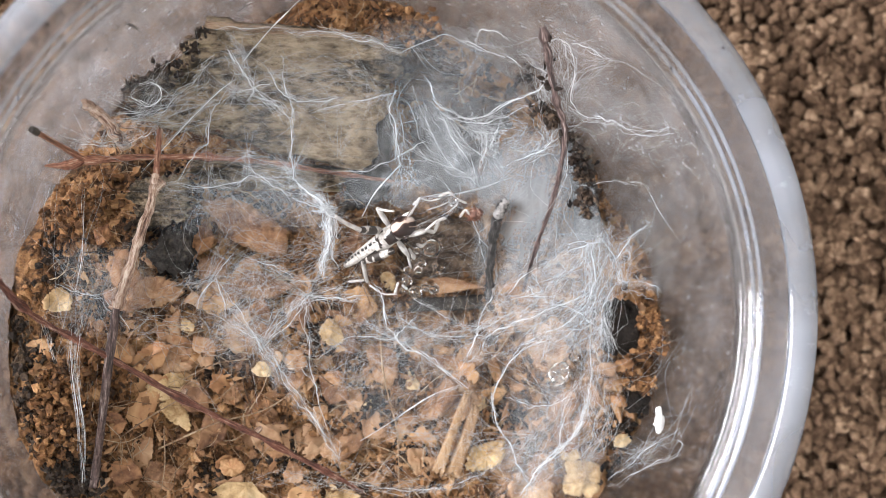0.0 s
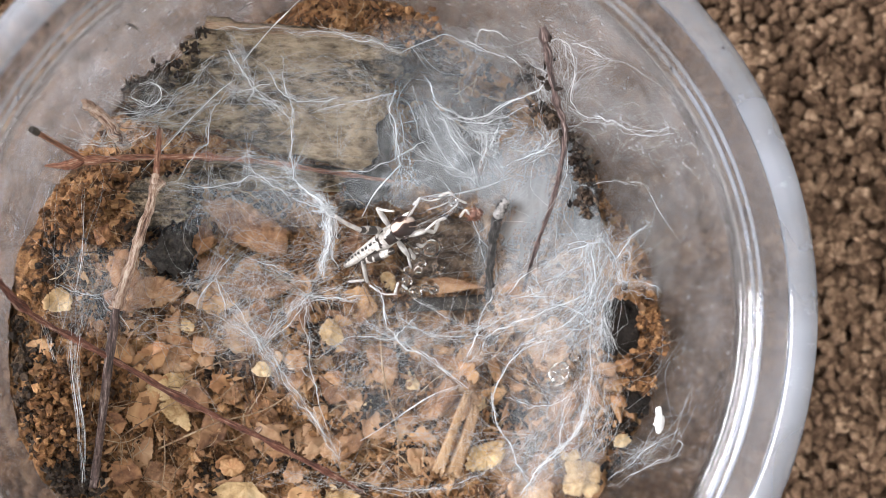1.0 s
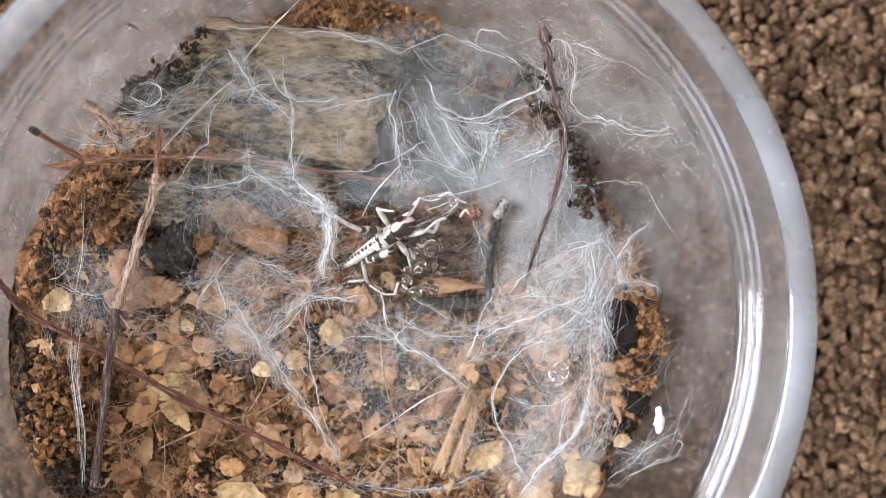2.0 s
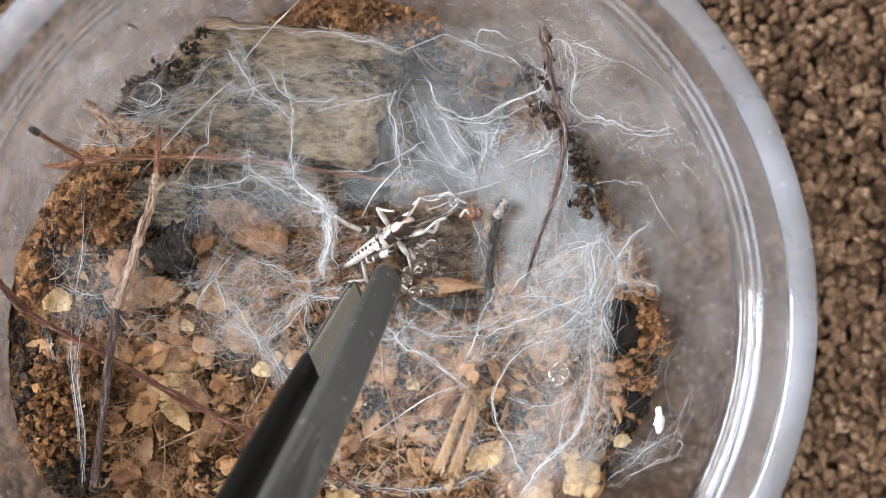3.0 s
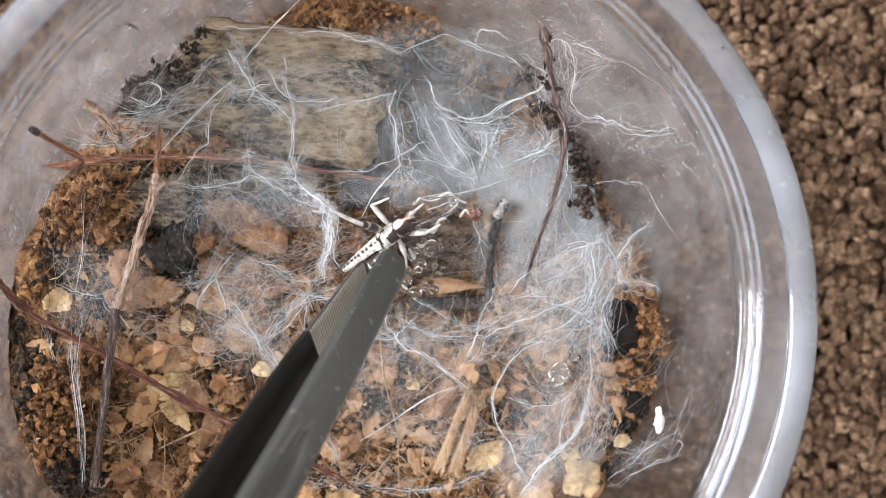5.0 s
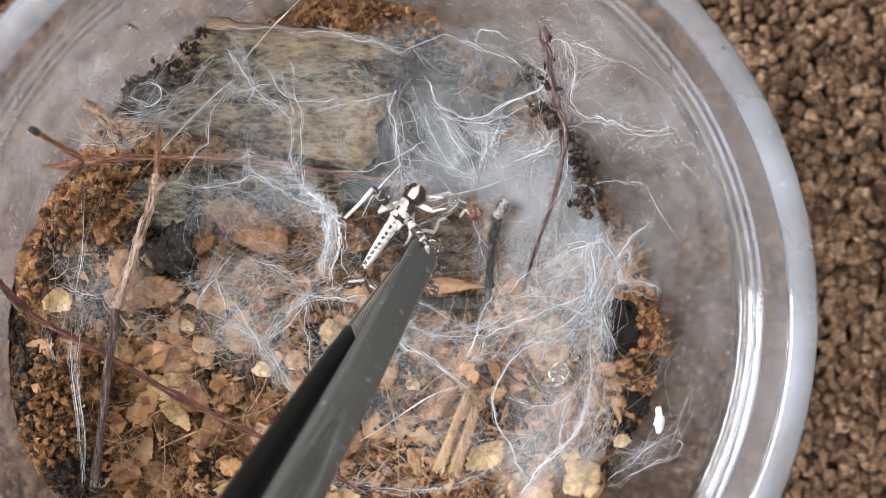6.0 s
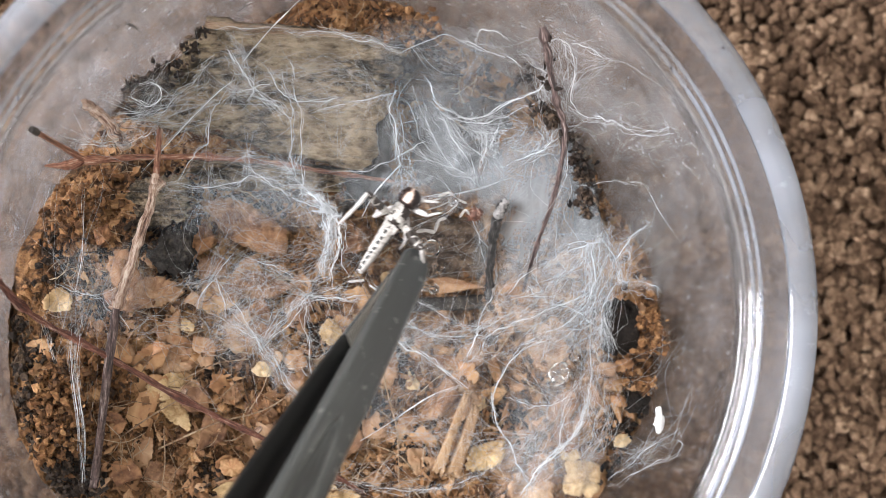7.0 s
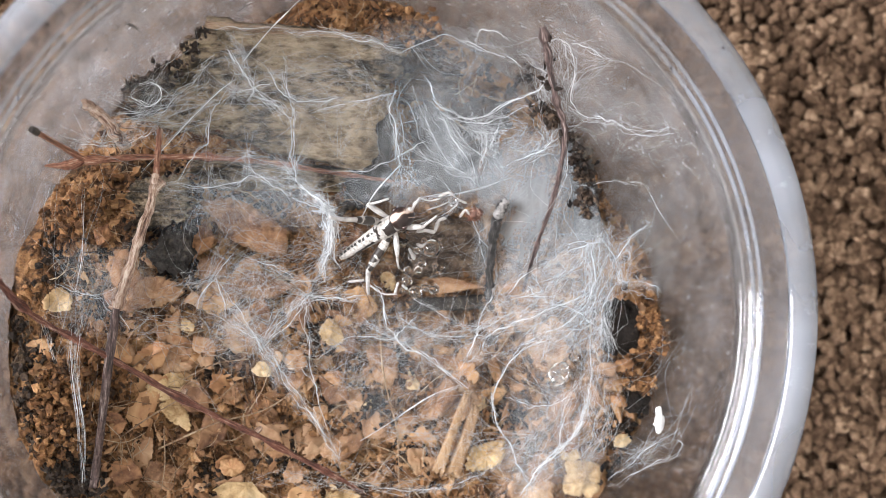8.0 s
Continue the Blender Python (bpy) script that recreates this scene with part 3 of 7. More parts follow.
def fibres():
    h = Heap()
    for i in range(2300):
        x, y = inside(44)
        z = ground(x, y)
        if z < 8:
            continue
        a, l = rng.uniform(0, 6.28), rng.uniform(2, 9)
        b = a + rng.uniform(-0.9, 0.9)
        P = [(x, y, z + 0.3), (x + l * 0.5 * math.cos(a), y + l * 0.5 * math.sin(a), z + rng.uniform(0.4, 1.6))]
        P.append((P[1][0] + l * 0.5 * math.cos(b), P[1][1] + l * 0.5 * math.sin(b), z + rng.uniform(0, 1)))
        if math.hypot(P[2][0], P[2][1]) > 46:
            continue
        h.add(*tube(spline(P, 6), np.linspace(1, 0.5, 6) * (0.03 + 0.07 * rng.random() ** 2), 4))
    return thing("plant_fibres", h.verts(), h.f, FIBRE, "dry plant fibres strewn over the soil", "fibres", kind="stuff")


def mulch():
    """Small torn, curled flakes of rotted leaf matted between the larger leaves."""
    h = Heap()
    for i in range(3400):
        x, y = inside(45)
        z = ground(x, y)
        if z < 9 or y > 8 or math.hypot(x - 12.6, y - 8.7) < 9 or (x < -34 and rng.random() < 0.6):
            continue
        n = int(rng.integers(5, 8))
        a = np.sort(rng.uniform(0, 6.28, n))
        r = rng.uniform(0.3, 1.0, n) * (0.35 + 1.1 * rng.random() ** 2.5)
        long = rng.uniform(1.0, 2.6)
        V = np.stack([r * np.cos(a) * long, r * np.sin(a), rng.normal(0, 0.1, n)], 1)
        V = np.vstack([V, V * 0.97 + (0, 0, -0.08), [(0, 0, rng.uniform(0.05, 0.3))]])
        F = [(j, (j + 1) % n, 2 * n) for j in range(n)] + [(j, n + j, n + (j + 1) % n, (j + 1) % n) for j in range(n)] + [tuple(range(n, 2 * n))[::-1]]
        h.add(V @ turn(*rng.normal(0, 0.4, 2), rng.uniform(0, 6.28)).T + np.array((x, y, z + 0.75)), F)
    return thing("leaf_mulch", h.verts(), h.f, MULCH, "matted brown flakes of rotted leaf between larger leaves", "leaf litter", kind="stuff", smooth=False)


soil()
crumbs()
mulch()
fibres()


# ---- bark, twigs, leaves ----
def slab(name, corners, thick, material, label, category, rough=1.3, nx=44, ny=34, edge=0.07):
    """A broken plate of bark between four corners, uneven on top and at its border."""
    A, B, C, D = (np.array(c, float) for c in corners)
    V, F = [], []
    seed = rng.uniform(0, 50)
    n = np.cross(B - A, D - A)
    n /= np.linalg.norm(n)
    if n[2] < 0:
        n = -n
    for side in (0, 1):
        for i in range(nx):
            for j in range(ny):
                u, v = i / (nx - 1), j / (ny - 1)
                u2 = u + edge * fbm(v * 9, seed, 0.3, 1, 3) * (1 if 0 < u < 1 else 1.2)
                v2 = v + edge * fbm(u * 9, seed + 7, 0.3, 1, 3)
                p = (A * (1 - u2) + B * u2) * (1 - v2) + (D * (1 - u2) + C * u2) * v2
                rim = min(u, 1 - u, v, 1 - v)
                lift = rough * fbm(p[0], p[1], seed, 0.22, 5) - 0.8 * math.exp(-rim * 30)
                V.append(p + n * (lift if side == 0 else -thick + 0.5 * lift))
    N = nx * ny
    for i in range(nx - 1):
        for j in range(ny - 1):
            q = (i * ny + j, (i + 1) * ny + j, (i + 1) * ny + j + 1, i * ny + j + 1)
            F.append(q)
            F.append(tuple(N + k for k in q[::-1]))
    edge_loop = [i * ny for i in range(nx)] + [(nx - 1) * ny + j for j in range(1, ny)] + [i * ny + ny - 1 for i in range(nx - 2, -1, -1)] + [j for j in range(ny - 2, 0, -1)]
    for a, b in zip(edge_loop, edge_loop[1:] + edge_loop[:1]):
        F.append((b, a, N + a, N + b))
    return thing(name, V, F, material, label, category)


slab("bark_slab", ((-20.3, 40.1, 26), (7.5, 37.7, 25), (1.7, 19.7, 23), (-31.4, 26.6, 22)), 5.0, CORK, "flat greenish-brown slab of cork bark under silk", "bark", 1.5, 70, 56, 0.035)
# chunk coloured dark for the web's shadow in the gap by the slab
slab("bark_chunk", ((1.5, 27.4, 19), (6.5, 28.7, 19), (5.8, 16.7, 18), (-1.8, 13.3, 18)), 4.0, DARKBARK, "dark chunk of bark put in for the shadow under the web", "bark", 0.7, 24, 24)
# narrow gap's shade put in as a black strip
slab("bark_chunk", ((9, 1.2, 16.5), (22.4, 1.7, 17), (22.8, -0.7, 17), (8.8, -0.8, 16.5)), 1.6, DARKBARK, "black strip whose colour gives the shade of a gap", "bark", 0.3, 24, 12)
slab("bark_chunk", ((9, 13.4, 14), (21.6, 13.8, 15), (21.5, 4.3, 15.5), (10.1, 4.4, 15)), 2.5, GREYBARK, "dark grooved piece of bark deep in the hollow", "bark", 0.9, 24, 20)
slab("bark_chunk", ((32.5, 24.1, 24), (35.4, 23.6, 24), (37, 10, 24), (33.9, 10.4, 24)), 4.0, DARKBARK, "dark damp lump of bark by the wall", "bark", 0.7, 20, 24)
slab("bark_chunk", ((7.8, 36.8, 22), (15.8, 37.6, 21), (14.8, 30.8, 20), (7.4, 30.2, 21)), 3.0, GREYBARK, "dark crumbling bark behind silk", "bark", 2.0, 30, 30, 0.16)
slab("bark_chunk", ((17.3, 30.7, 22), (22.9, 30.4, 22), (23.3, 26.6, 22), (17.7, 25.7, 22)), 2.5, DARKBARK, "black crumbling bark seen through silk", "bark", 1.6, 20, 20, 0.16)
# added plate, black so that the depth behind the funnel looks dark
slab("bark_chunk", ((10.1, 29.5, 20), (23.4, 29.3, 20), (24.1, 18.4, 19), (9.4, 17.5, 19)), 3.0, DARKBARK, "black plate added under a silk funnel to darken its gaps", "bark", 1.2, 26, 26, 0.12)
# no hole is cut: its dark inside is only this brown colour
slab("bark_chunk", ((-32, 30.5, 26), (-26.1, 33.8, 26), (-25.4, 28.3, 26), (-31.1, 26.4, 25)), 4.0, BROWNBARK, "dark corner of bark coloured for the inside of a silk-lined hole", "bark", 1.6, 26, 26, 0.14)
slab("bark_chunk", ((-31.6, 18.4, 24), (-24, 18.6, 24.5), (-24.3, 13.0, 24), (-30.6, 11.0, 23.5)), 4.0, CORK, "dark brown bark beside a pale twig", "bark", 2.6, 44, 40, 0.2)
slab("bark_chunk", ((-23.0, 20.3, 25), (-0.7, 19.7, 24.5), (-2.4, 16.6, 23.5), (-20.7, 17.0, 24)), 3.0, CORK, "brown grooved bark below a thin twig", "bark", 1.5, 50, 24, 0.1)
slab("bark_chunk", ((-26.8, 12.0, 23.5), (-22.8, 12.0, 23.5), (-23.2, 4.5, 22.8), (-29.0, 6.5, 23)), 3.0, DARKBARK, "black crumbling bark between leaves", "bark", 2.4, 34, 34, 0.2)
slab("bark_strip", ((-21.1, 39.7, 28), (1.1, 38.7, 27.4), (1.2, 38, 27), (-21.1, 38.8, 27.6)), 0.6, TANBARK, "tan torn fibre strip along the edge of bark", "bark", 0.5, 60, 10, 0.03)


def clump(spots, label, dark=True, n=26):
    """Crumbs of soil and bark stuck together in silk."""
    h = Heap()
    for at, size in spots:
        for i in range(n):
            q = rng.normal(0, 0.5, 3) * size * (1, 1, 0.5)
            k = rng.uniform(0.12, 0.4) * size ** 0.5
            h.add(*lump(ICO1, (k * 1.4, k, k * 0.7), np.array(at) + q, 0.4, turn(*rng.uniform(0, 3, 3))))
    return thing("soil_clump", h.verts(), h.f, CLOD if dark else CRUMB, label, "soil", "soil clumps", smooth=False)


clump([((24.5, 37.5, 37), 0.6), ((25, 34.5, 36.5), 0.7), ((25.3, 31.5, 36), 1.3), ((24.6, 28.4, 35), 1.7), ((25.9, 26.5, 35), 1.4)], "dark crumbs of soil caught round a twig")
clump([((28.3, 24.6, 35), 1.2), ((29.5, 21.4, 35), 1.4), ((31, 19, 34), 1.3), ((31.1, 16.4, 33), 1.1), ((31.9, 14, 32), 0.9), ((30.6, 20.4, 33), 2.0), ((31.9, 16, 32), 2.0)], "dark crumbs of soil hanging in silk", True, 40)
clump([((18.5, 33.9, 27), 1.4), ((23.5, 33, 29), 1.6), ((21.8, 31.4, 28), 0.9)], "brown crumbs of soil stuck to the wall")
clump([((2.4, 41.3, 24), 2.0), ((5.7, 42.4, 24), 2.4), ((9.4, 40.9, 24), 2.4), ((4.9, 39.6, 24), 1.6)], "brown crumbling soil banked behind bark", False)
clump([((11.5, 37.3, 24), 2.4), ((13.9, 34.9, 24), 2.0), ((9, 38.5, 24), 1.6)], "black crumbling soil behind silk")
clump([((-21.9, 38.5, 26), 1.0), ((-23.4, 36.6, 25.5), 1.2), ((-25.2, 34.3, 25), 1.2), ((-27.3, 33.2, 25), 1.3), ((-30.3, 31.4, 25), 1.4), ((-31.3, 28, 24.5), 1.4)], "dark crumbs along the broken edge of bark")
# crumbs blacken a spot that is only a dark hole in the silk
clump([((17.8, 29.3, 27), 0.8), ((17.3, 27.9, 26), 0.9)], "black crumbs put in for the dark of a hole in the silk")


for label, spots in (("rust-orange crumbly lump of soil beside a twig", ((-41.6, -8.6), (-39.7, -9.4), (-38.6, -7.5), (-42.4, -11.3))), ("orange crumbly lump of soil between twigs", ((-34.0, -10.5), (-32.4, -12.0), (-35.1, -9.0))),
                     ("brown crumbly lump of soil near the wall", ((-41.5, -17.2), (-42.3, -15.0), (-38.4, -14.2))), ("orange crumbly soil heaped below a twig", ((-40.2, 12.6), (-38.0, 14.9), (-39.5, 9.6), (-35.8, 16.6)))):
    clump([((x, y, ground(x, y) + 1.2), 2.6) for x, y in spots], label, False, 70)


# first slab is coloured black in place of an open dark hole
slab("bark_chunk", ((37.4, -0.2, 26.5), (41.6, 0.4, 26.5), (42.0, -6.9, 25), (38.0, -7.3, 25)), 4.0, BLACK, "black slab coloured for the dark of a hole against the wall", "bark", 1.3, 24, 24, 0.12)
slab("bark_chunk", ((41.6, -13.6, 23.5), (44.6, -13.3, 23.5), (44.5, -16.5, 23), (41.5, -16.1, 23)), 3.0, BLACK, "black clod beside rust leaves", "bark", 0.9, 20, 20, 0.14)
clump([((42.6, -1.9, 27), 1.6), ((43.4, -1.2, 27), 1.2), ((43.9, -4.0, 26.5), 1.7), ((43.2, -5.7, 26), 1.8), ((44.9, -4.6, 26), 1.2), ((42.4, -6.5, 26), 1.0), ((41.4, -10.7, 25), 1.3), ((43.2, -11.6, 25), 1.5)], "rust-brown crumbs of soil banked against the wall", False, 40)


def twig(label, material, points, r0, r1, nodes=(), sides=8, steps=40, lumpy=0.22, group="twigs"):
    """A crooked tapering stick with swollen nodes; side shoots are parts of it."""
    o = np.array(points[0], float)
    base = root("twig", points[0], label, "twig", group)
    L = spline(np.array(points, float) - o, steps)
    s = np.linspace(0, 1, steps)
    R = r0 + (r1 - r0) * s
    for at, swell in nodes:
        R = R * (1 + swell * np.exp(-((s - at) / 0.025) ** 2))
    seed = rng.uniform(0, 99)
    L = L + np.array([[0.32 * r0 * fbm(seed, t * 12, k, 1, 3) for k in (0, 3, 6)] for t in s])
    R = R * np.array([1 + lumpy * fbm(t * 34, seed, 0, 1, 3) for t in s])
    wrap_uv(part("stem", *tube(L, R, sides), material, base), L, sides)
    return base


def wrap_uv(ob, line, sides):
    """UV round and along a rod, in turns and millimetres."""
    far = np.r_[0, np.cumsum(np.linalg.norm(np.diff(np.array(line), axis=0), axis=1))]
    layer = ob.data.uv_layers.new(name="UVMap")
    for loop in ob.data.loops:
        i, j = divmod(loop.vertex_index, sides)
        layer.data[loop.index].uv = (abs(2.0 * j / sides - 1.0), far[i])
    return ob


def shoot(base, points, r0, r1, material, name="side_shoot", bulge=0.0, rings=0.0):
    o = np.array(base.location) / K
    L = spline(np.array(points, float) - o, 40)
    s = np.linspace(0, 1, 40)
    seed = rng.uniform(0, 99)
    R = (r0 + (r1 - r0) * s) * (1 + bulge * np.sin(s * math.pi)) * (1 + rings * np.sin(s * 31 + seed))
    R = R * np.array([1 + 0.22 * fbm(t * 8, seed, 0, 1, 3) for t in s])
    return wrap_uv(part(name, *tube(L, R, 9), material, base), L, 9)


def peat(label, spots):
    """Black crumbs of peat strewn over the litter."""
    h = Heap()
    for (x, y), size in spots:
        for i in range(int(34 * size)):
            px, py = x + rng.normal(0, 0.5) * size, y + rng.normal(0, 0.5) * size
            if math.hypot(px, py) > 47.8:
                continue
            k = rng.uniform(0.18, 0.6)
            h.add(*lump(ICO1, (k * 1.3, k, k * 0.7), (px, py, ground(px, py) + 0.45), 0.4, turn(*rng.uniform(0, 3, 3))))
    return thing("peat_crumbs", h.verts(), h.f, CLOD, label, "soil", kind="stuff", smooth=False)


peat("black damp crumbs of peat strewn on the litter", [((-39.4, 6.5), 4.5), ((-42, 9.7), 2.5), ((-35.6, 0.5), 3.0), ((-26.2, 9.6), 4.5), ((-24.6, 6), 3.0), ((-43.9, -5.2), 2.5), ((-44.7, -11.5), 2.5), ((-42.5, -18.7), 3.5), ((-38.7, -21.9), 4.0), ((-41.7, -24.2), 3.0),
    ((-23.8, 16.1), 3.5), ((-16.6, 14.5), 3.5), ((-10.2, 17.7), 3.5), ((-19.1, -8.2), 2.5), ((-10.2, -20.6), 4.0), ((-19.9, -24.4), 3.0), ((-5.3, -4.3), 3.0), ((6.3, -7.9), 3.0), ((2.1, -14.4), 3.5), ((8.8, -21.2), 3.5), ((23.4, -16.6), 3.5), ((39.7, -1.6), 3.0), ((41.1, -18.8), 3.5), ((42, -25.7), 3.5),
    ((-47, -2), 1.6), ((-46.8, -7), 1.8), ((-46.3, -12), 2.0), ((-45.2, -16.5), 2.0), ((-43.8, -21), 2.2), ((-41.8, -25), 2.4), ((-29, 17), 2.2), ((-29.5, 12.5), 2.0), ((-26, 9), 2.2)])


t1 = twig("thin red-brown twig lying across the bark", TWIG_RED, [(-37.3, 20.8, 29), (-23.9, 21.4, 29), (-13.1, 20.8, 28), (-2.7, 19.4, 26), (6.9, 18.1, 24)], 0.44, 0.24, [(0.02, 0.5), (0.31, 0.6), (0.55, 0.3), (0.78, 0.5)], 8, 80, 0.32)
shoot(t1, [(-37.3, 20.8, 29), (-40.2, 22.5, 33), (-43.1, 24.1, 38)], 0.42, 0.36, TWIG_RED)
shoot(t1, [(-37.3, 20.8, 29), (-39.4, 20.1, 29), (-42.5, 20, 28.5)], 0.42, 0.12, TWIG_RED, "bud", 1.5)
shoot(t1, [(-42.6, 23.8, 37.2), (-43.2, 24.2, 38.3)], 0.48, 0.44, DARKBARK, "cut_end")
t2 = twig("pale weathered twig with a dark lower half leaning on the litter", TWIG_PALE, [(-27.9, 18.6, 32), (-28.0, 17.4, 32), (-28.4, 15.8, 32), (-30.2, 10.1, 31), (-32, 4.4, 30), (-33.2, 1, 29)], 0.58, 0.72, [(0.12, 0.35), (0.3, 0.25), (0.97, 0.3)], 10, 70, 0.26)
shoot(t2, [(-33.2, 1, 29), (-33.6, -2.4, 29), (-34.2, -6.3, 28.5), (-35.2, -14.4, 27.5), (-36.4, -23.6, 26)], 0.58, 0.55, TWIG_DARK, "lower_stem", 0.05)
shoot(t2, [(-28.0, 17.6, 32), (-27.7, 21.2, 31.6), (-27.4, 24.9, 31)], 0.46, 0.36, TWIG_RED, "upper_stem")
shoot(t2, [(-27.9, 17.0, 32), (-26.8, 17.8, 32.4)], 0.6, 0.42, TWIG_PALE, "node_stub", rings=0.15)
shoot(t2, [(-33.3, 0.8, 29), (-34.2, 1.2, 29)], 0.35, 0.25, TWIG_PALE, "node_stub")
clump([((-36.5, -22.3, 26), 1.2), ((-37.6, -23.8, 26), 1.5), ((-39.1, -24.2, 26), 1.0), ((-35.7, -24.3, 25.5), 1.2)], "black crumbs at the foot of a twig")
t3 = twig("short stub of pale twig by the bark", TWIG_PALE, [(-37.3, 28.2, 30), (-35.6, 27.3, 29.5), (-33.4, 24.7, 28), (-31.9, 22.7, 26)], 0.72, 0.85, [(0.3, 0.2), (0.55, 0.25)])
t4 = twig("long dark red twig over leaf litter", TWIG_WINE, [(-48, 6.4, 42), (-43.4, 0.3, 34), (-34.4, -5.6, 28.6), (-24.7, -11.5, 27.4), (-14.6, -17.1, 26), (-5.6, -22.3, 24), (1.1, -26.3, 22.5)], 0.44, 0.33, [(0.12, 0.4), (0.27, 0.5), (0.5, 0.7), (0.72, 0.6), (0.86, 0.4)], 8, 90, 0.35)
shoot(t4, [(-14.6, -17.1, 25), (-13.7, -16.2, 26)], 0.42, 0.28, TWIG_PALE, "node_stub", 0.3)
shoot(t4, [(-24.9, -11.5, 26.5), (-23.9, -10.5, 27.2)], 0.4, 0.25, TWIG_PALE, "node_stub", 0.3)
shoot(t4, [(-34.4, -5.6, 28), (-35.2, -4.6, 28.6)], 0.42, 0.3, TWIG_DARK, "node_stub", 0.2)
t5 = twig("thin dark twig rising through the silk", TWIG_DARK, [(23.6, 39, 38), (24.8, 34.4, 37), (26.2, 29.1, 36), (27.5, 24.9, 35.5), (26.8, 17.5, 34), (24.9, 10.4, 32), (24.1, 6, 29.5), (24.3, 2.6, 25)], 0.5, 0.22, [(0.03, 0.5), (0.1, 0.3), (0.28, 0.4), (0.36, 0.3), (0.45, 0.6), (0.6, 0.3), (0.75, 0.25)], 10, 90, 0.4)
t6 = twig("dark knobbly twig end standing at the hollow", BLACKTWIG, [(20.3, 15.4, 30), (19.4, 13.2, 29.5), (18.8, 9.6, 29), (18.6, 6.4, 28.4), (18.8, 1.5, 26.5)], 0.72, 0.5, [(0.1, 0.25), (0.22, 0.12), (0.41, 0.2), (0.68, 0.15)], 12, 90, 0.4)
shoot(t6, [(20.4, 15.7, 31), (19.6, 14.3, 30.5), (19.3, 13.2, 29.8)], 0.5, 0.7, ASH, "pale_tip", rings=0.16)


def leaf_mesh(seed, curl, mat_, reach=None):
    """A torn, slightly curled scrap of dry leaf about 2 mm across (unit scrap, scaled when laid); reach: how far it goes out, all round."""
    r = np.random.default_rng(seed)
    na, nr = 40, 5
    n = int(r.integers(4, 7))
    corners = (np.arange(n) + r.uniform(-0.32, 0.32, n)) * 2 * math.pi / n
    P = np.stack([np.cos(corners), np.sin(corners)], 1) * r.uniform(0.62, 1.3, n)[:, None]
    size, lim = 1.0, (0.3, 1.3)
    if reach:
        size, lim, na = sum(reach) / len(reach), (0.2, 2.4), 64
        corners = np.arange(len(reach)) * 2 * math.pi / len(reach)
        P = np.stack([np.cos(corners), np.sin(corners)], 1) * np.array(reach)[:, None] / size
    vein = r.uniform(0, 3.14)
    ang = np.linspace(0, 2 * math.pi, na + 1)[:-1]
    bound = np.full(na, 9.0)
    for a, b in zip(P, np.roll(P, -1, 0)):
        e = b - a
        den = np.cos(ang) * e[1] - np.sin(ang) * e[0]
        t = (a[0] * e[1] - a[1] * e[0]) / np.where(abs(den) < 1e-6, 1e-6, den)
        bound = np.where((t > 0) & (t < bound), t, bound)
    wave = np.array([0.075 * fbm(2.6 * math.cos(a) + seed, 2 * math.sin(a), seed * 0.7, 1.0, 4) for a in ang])
    bound = bound.clip(*lim) * (1 + wave + r.normal(0, 0.022, na)) * np.where(r.random(na) < 0.09, 0.86, 1.0)
    V, F = [], []
    for side in (0, 1):
        for i in range(nr + 1):
            q = i / nr
            for j in range(na):
                x, y = q * bound[j] * math.cos(ang[j]), q * bound[j] * math.sin(ang[j])
                off = x * math.sin(vein) - y * math.cos(vein)
                z = curl * (x * x - 0.4 * y * y) + 0.05 * math.exp(-(off / 0.06) ** 2) + 0.16 * fbm(x + seed, y, seed, 1.6, 4) - side * 0.03
                V.append((x * size, y * size, z * (size if size == 1 else 1.0 + 0.35 * size)))
    m = (nr + 1) * na
    for i in range(nr):
        for j in range(na):
            k = (j + 1) % na
            q = (i * na + j, (i + 1) * na + j, (i + 1) * na + k, i * na + k)
            F.append(q)
            F.append(tuple(m + t for t in q[::-1]))
    for j in range(na):
        k = (j + 1) % na
        F.append((nr * na + k, nr * na + j, m + nr * na + j, m + nr * na + k))
    return to_mesh("leaf_fragment", V, F, mat_)


LEAF_KINDS = {"brown": LEAF, "pale": LEAF_PALE, "rust": LEAF_RUST}
LEAVES = {k: [leaf_mesh(s + i, c, m) for i, c in enumerate((0.1, 0.25, -0.15, 0.3))] for k, m, s in (("brown", LEAF, 10), ("pale", LEAF_PALE, 30), ("rust", LEAF_RUST, 50))}
WORDS = {"brown": "torn pinkish-brown scrap of dead leaf", "pale": "torn pale straw-yellow scrap of dead leaf", "rust": "torn rust-orange scrap of dead leaf"}


def leaf(at, wide, long, rz, kind, which=0, tilt=(0, 0), note=" on the litter"):
    x, y, z = at
    ob = new("leaf_fragment", LEAVES[kind][which % 4])
    ob.matrix_basis = pose(x * K, y * K, z * K, tilt[0], tilt[1], rz) @ Matrix.Diagonal((wide / 2, long / 2, min(wide, long) / 2 * 0.9 + 0.3, 1))
    return tagged(ob, WORDS[kind] + note, "leaf", "leaf litter")


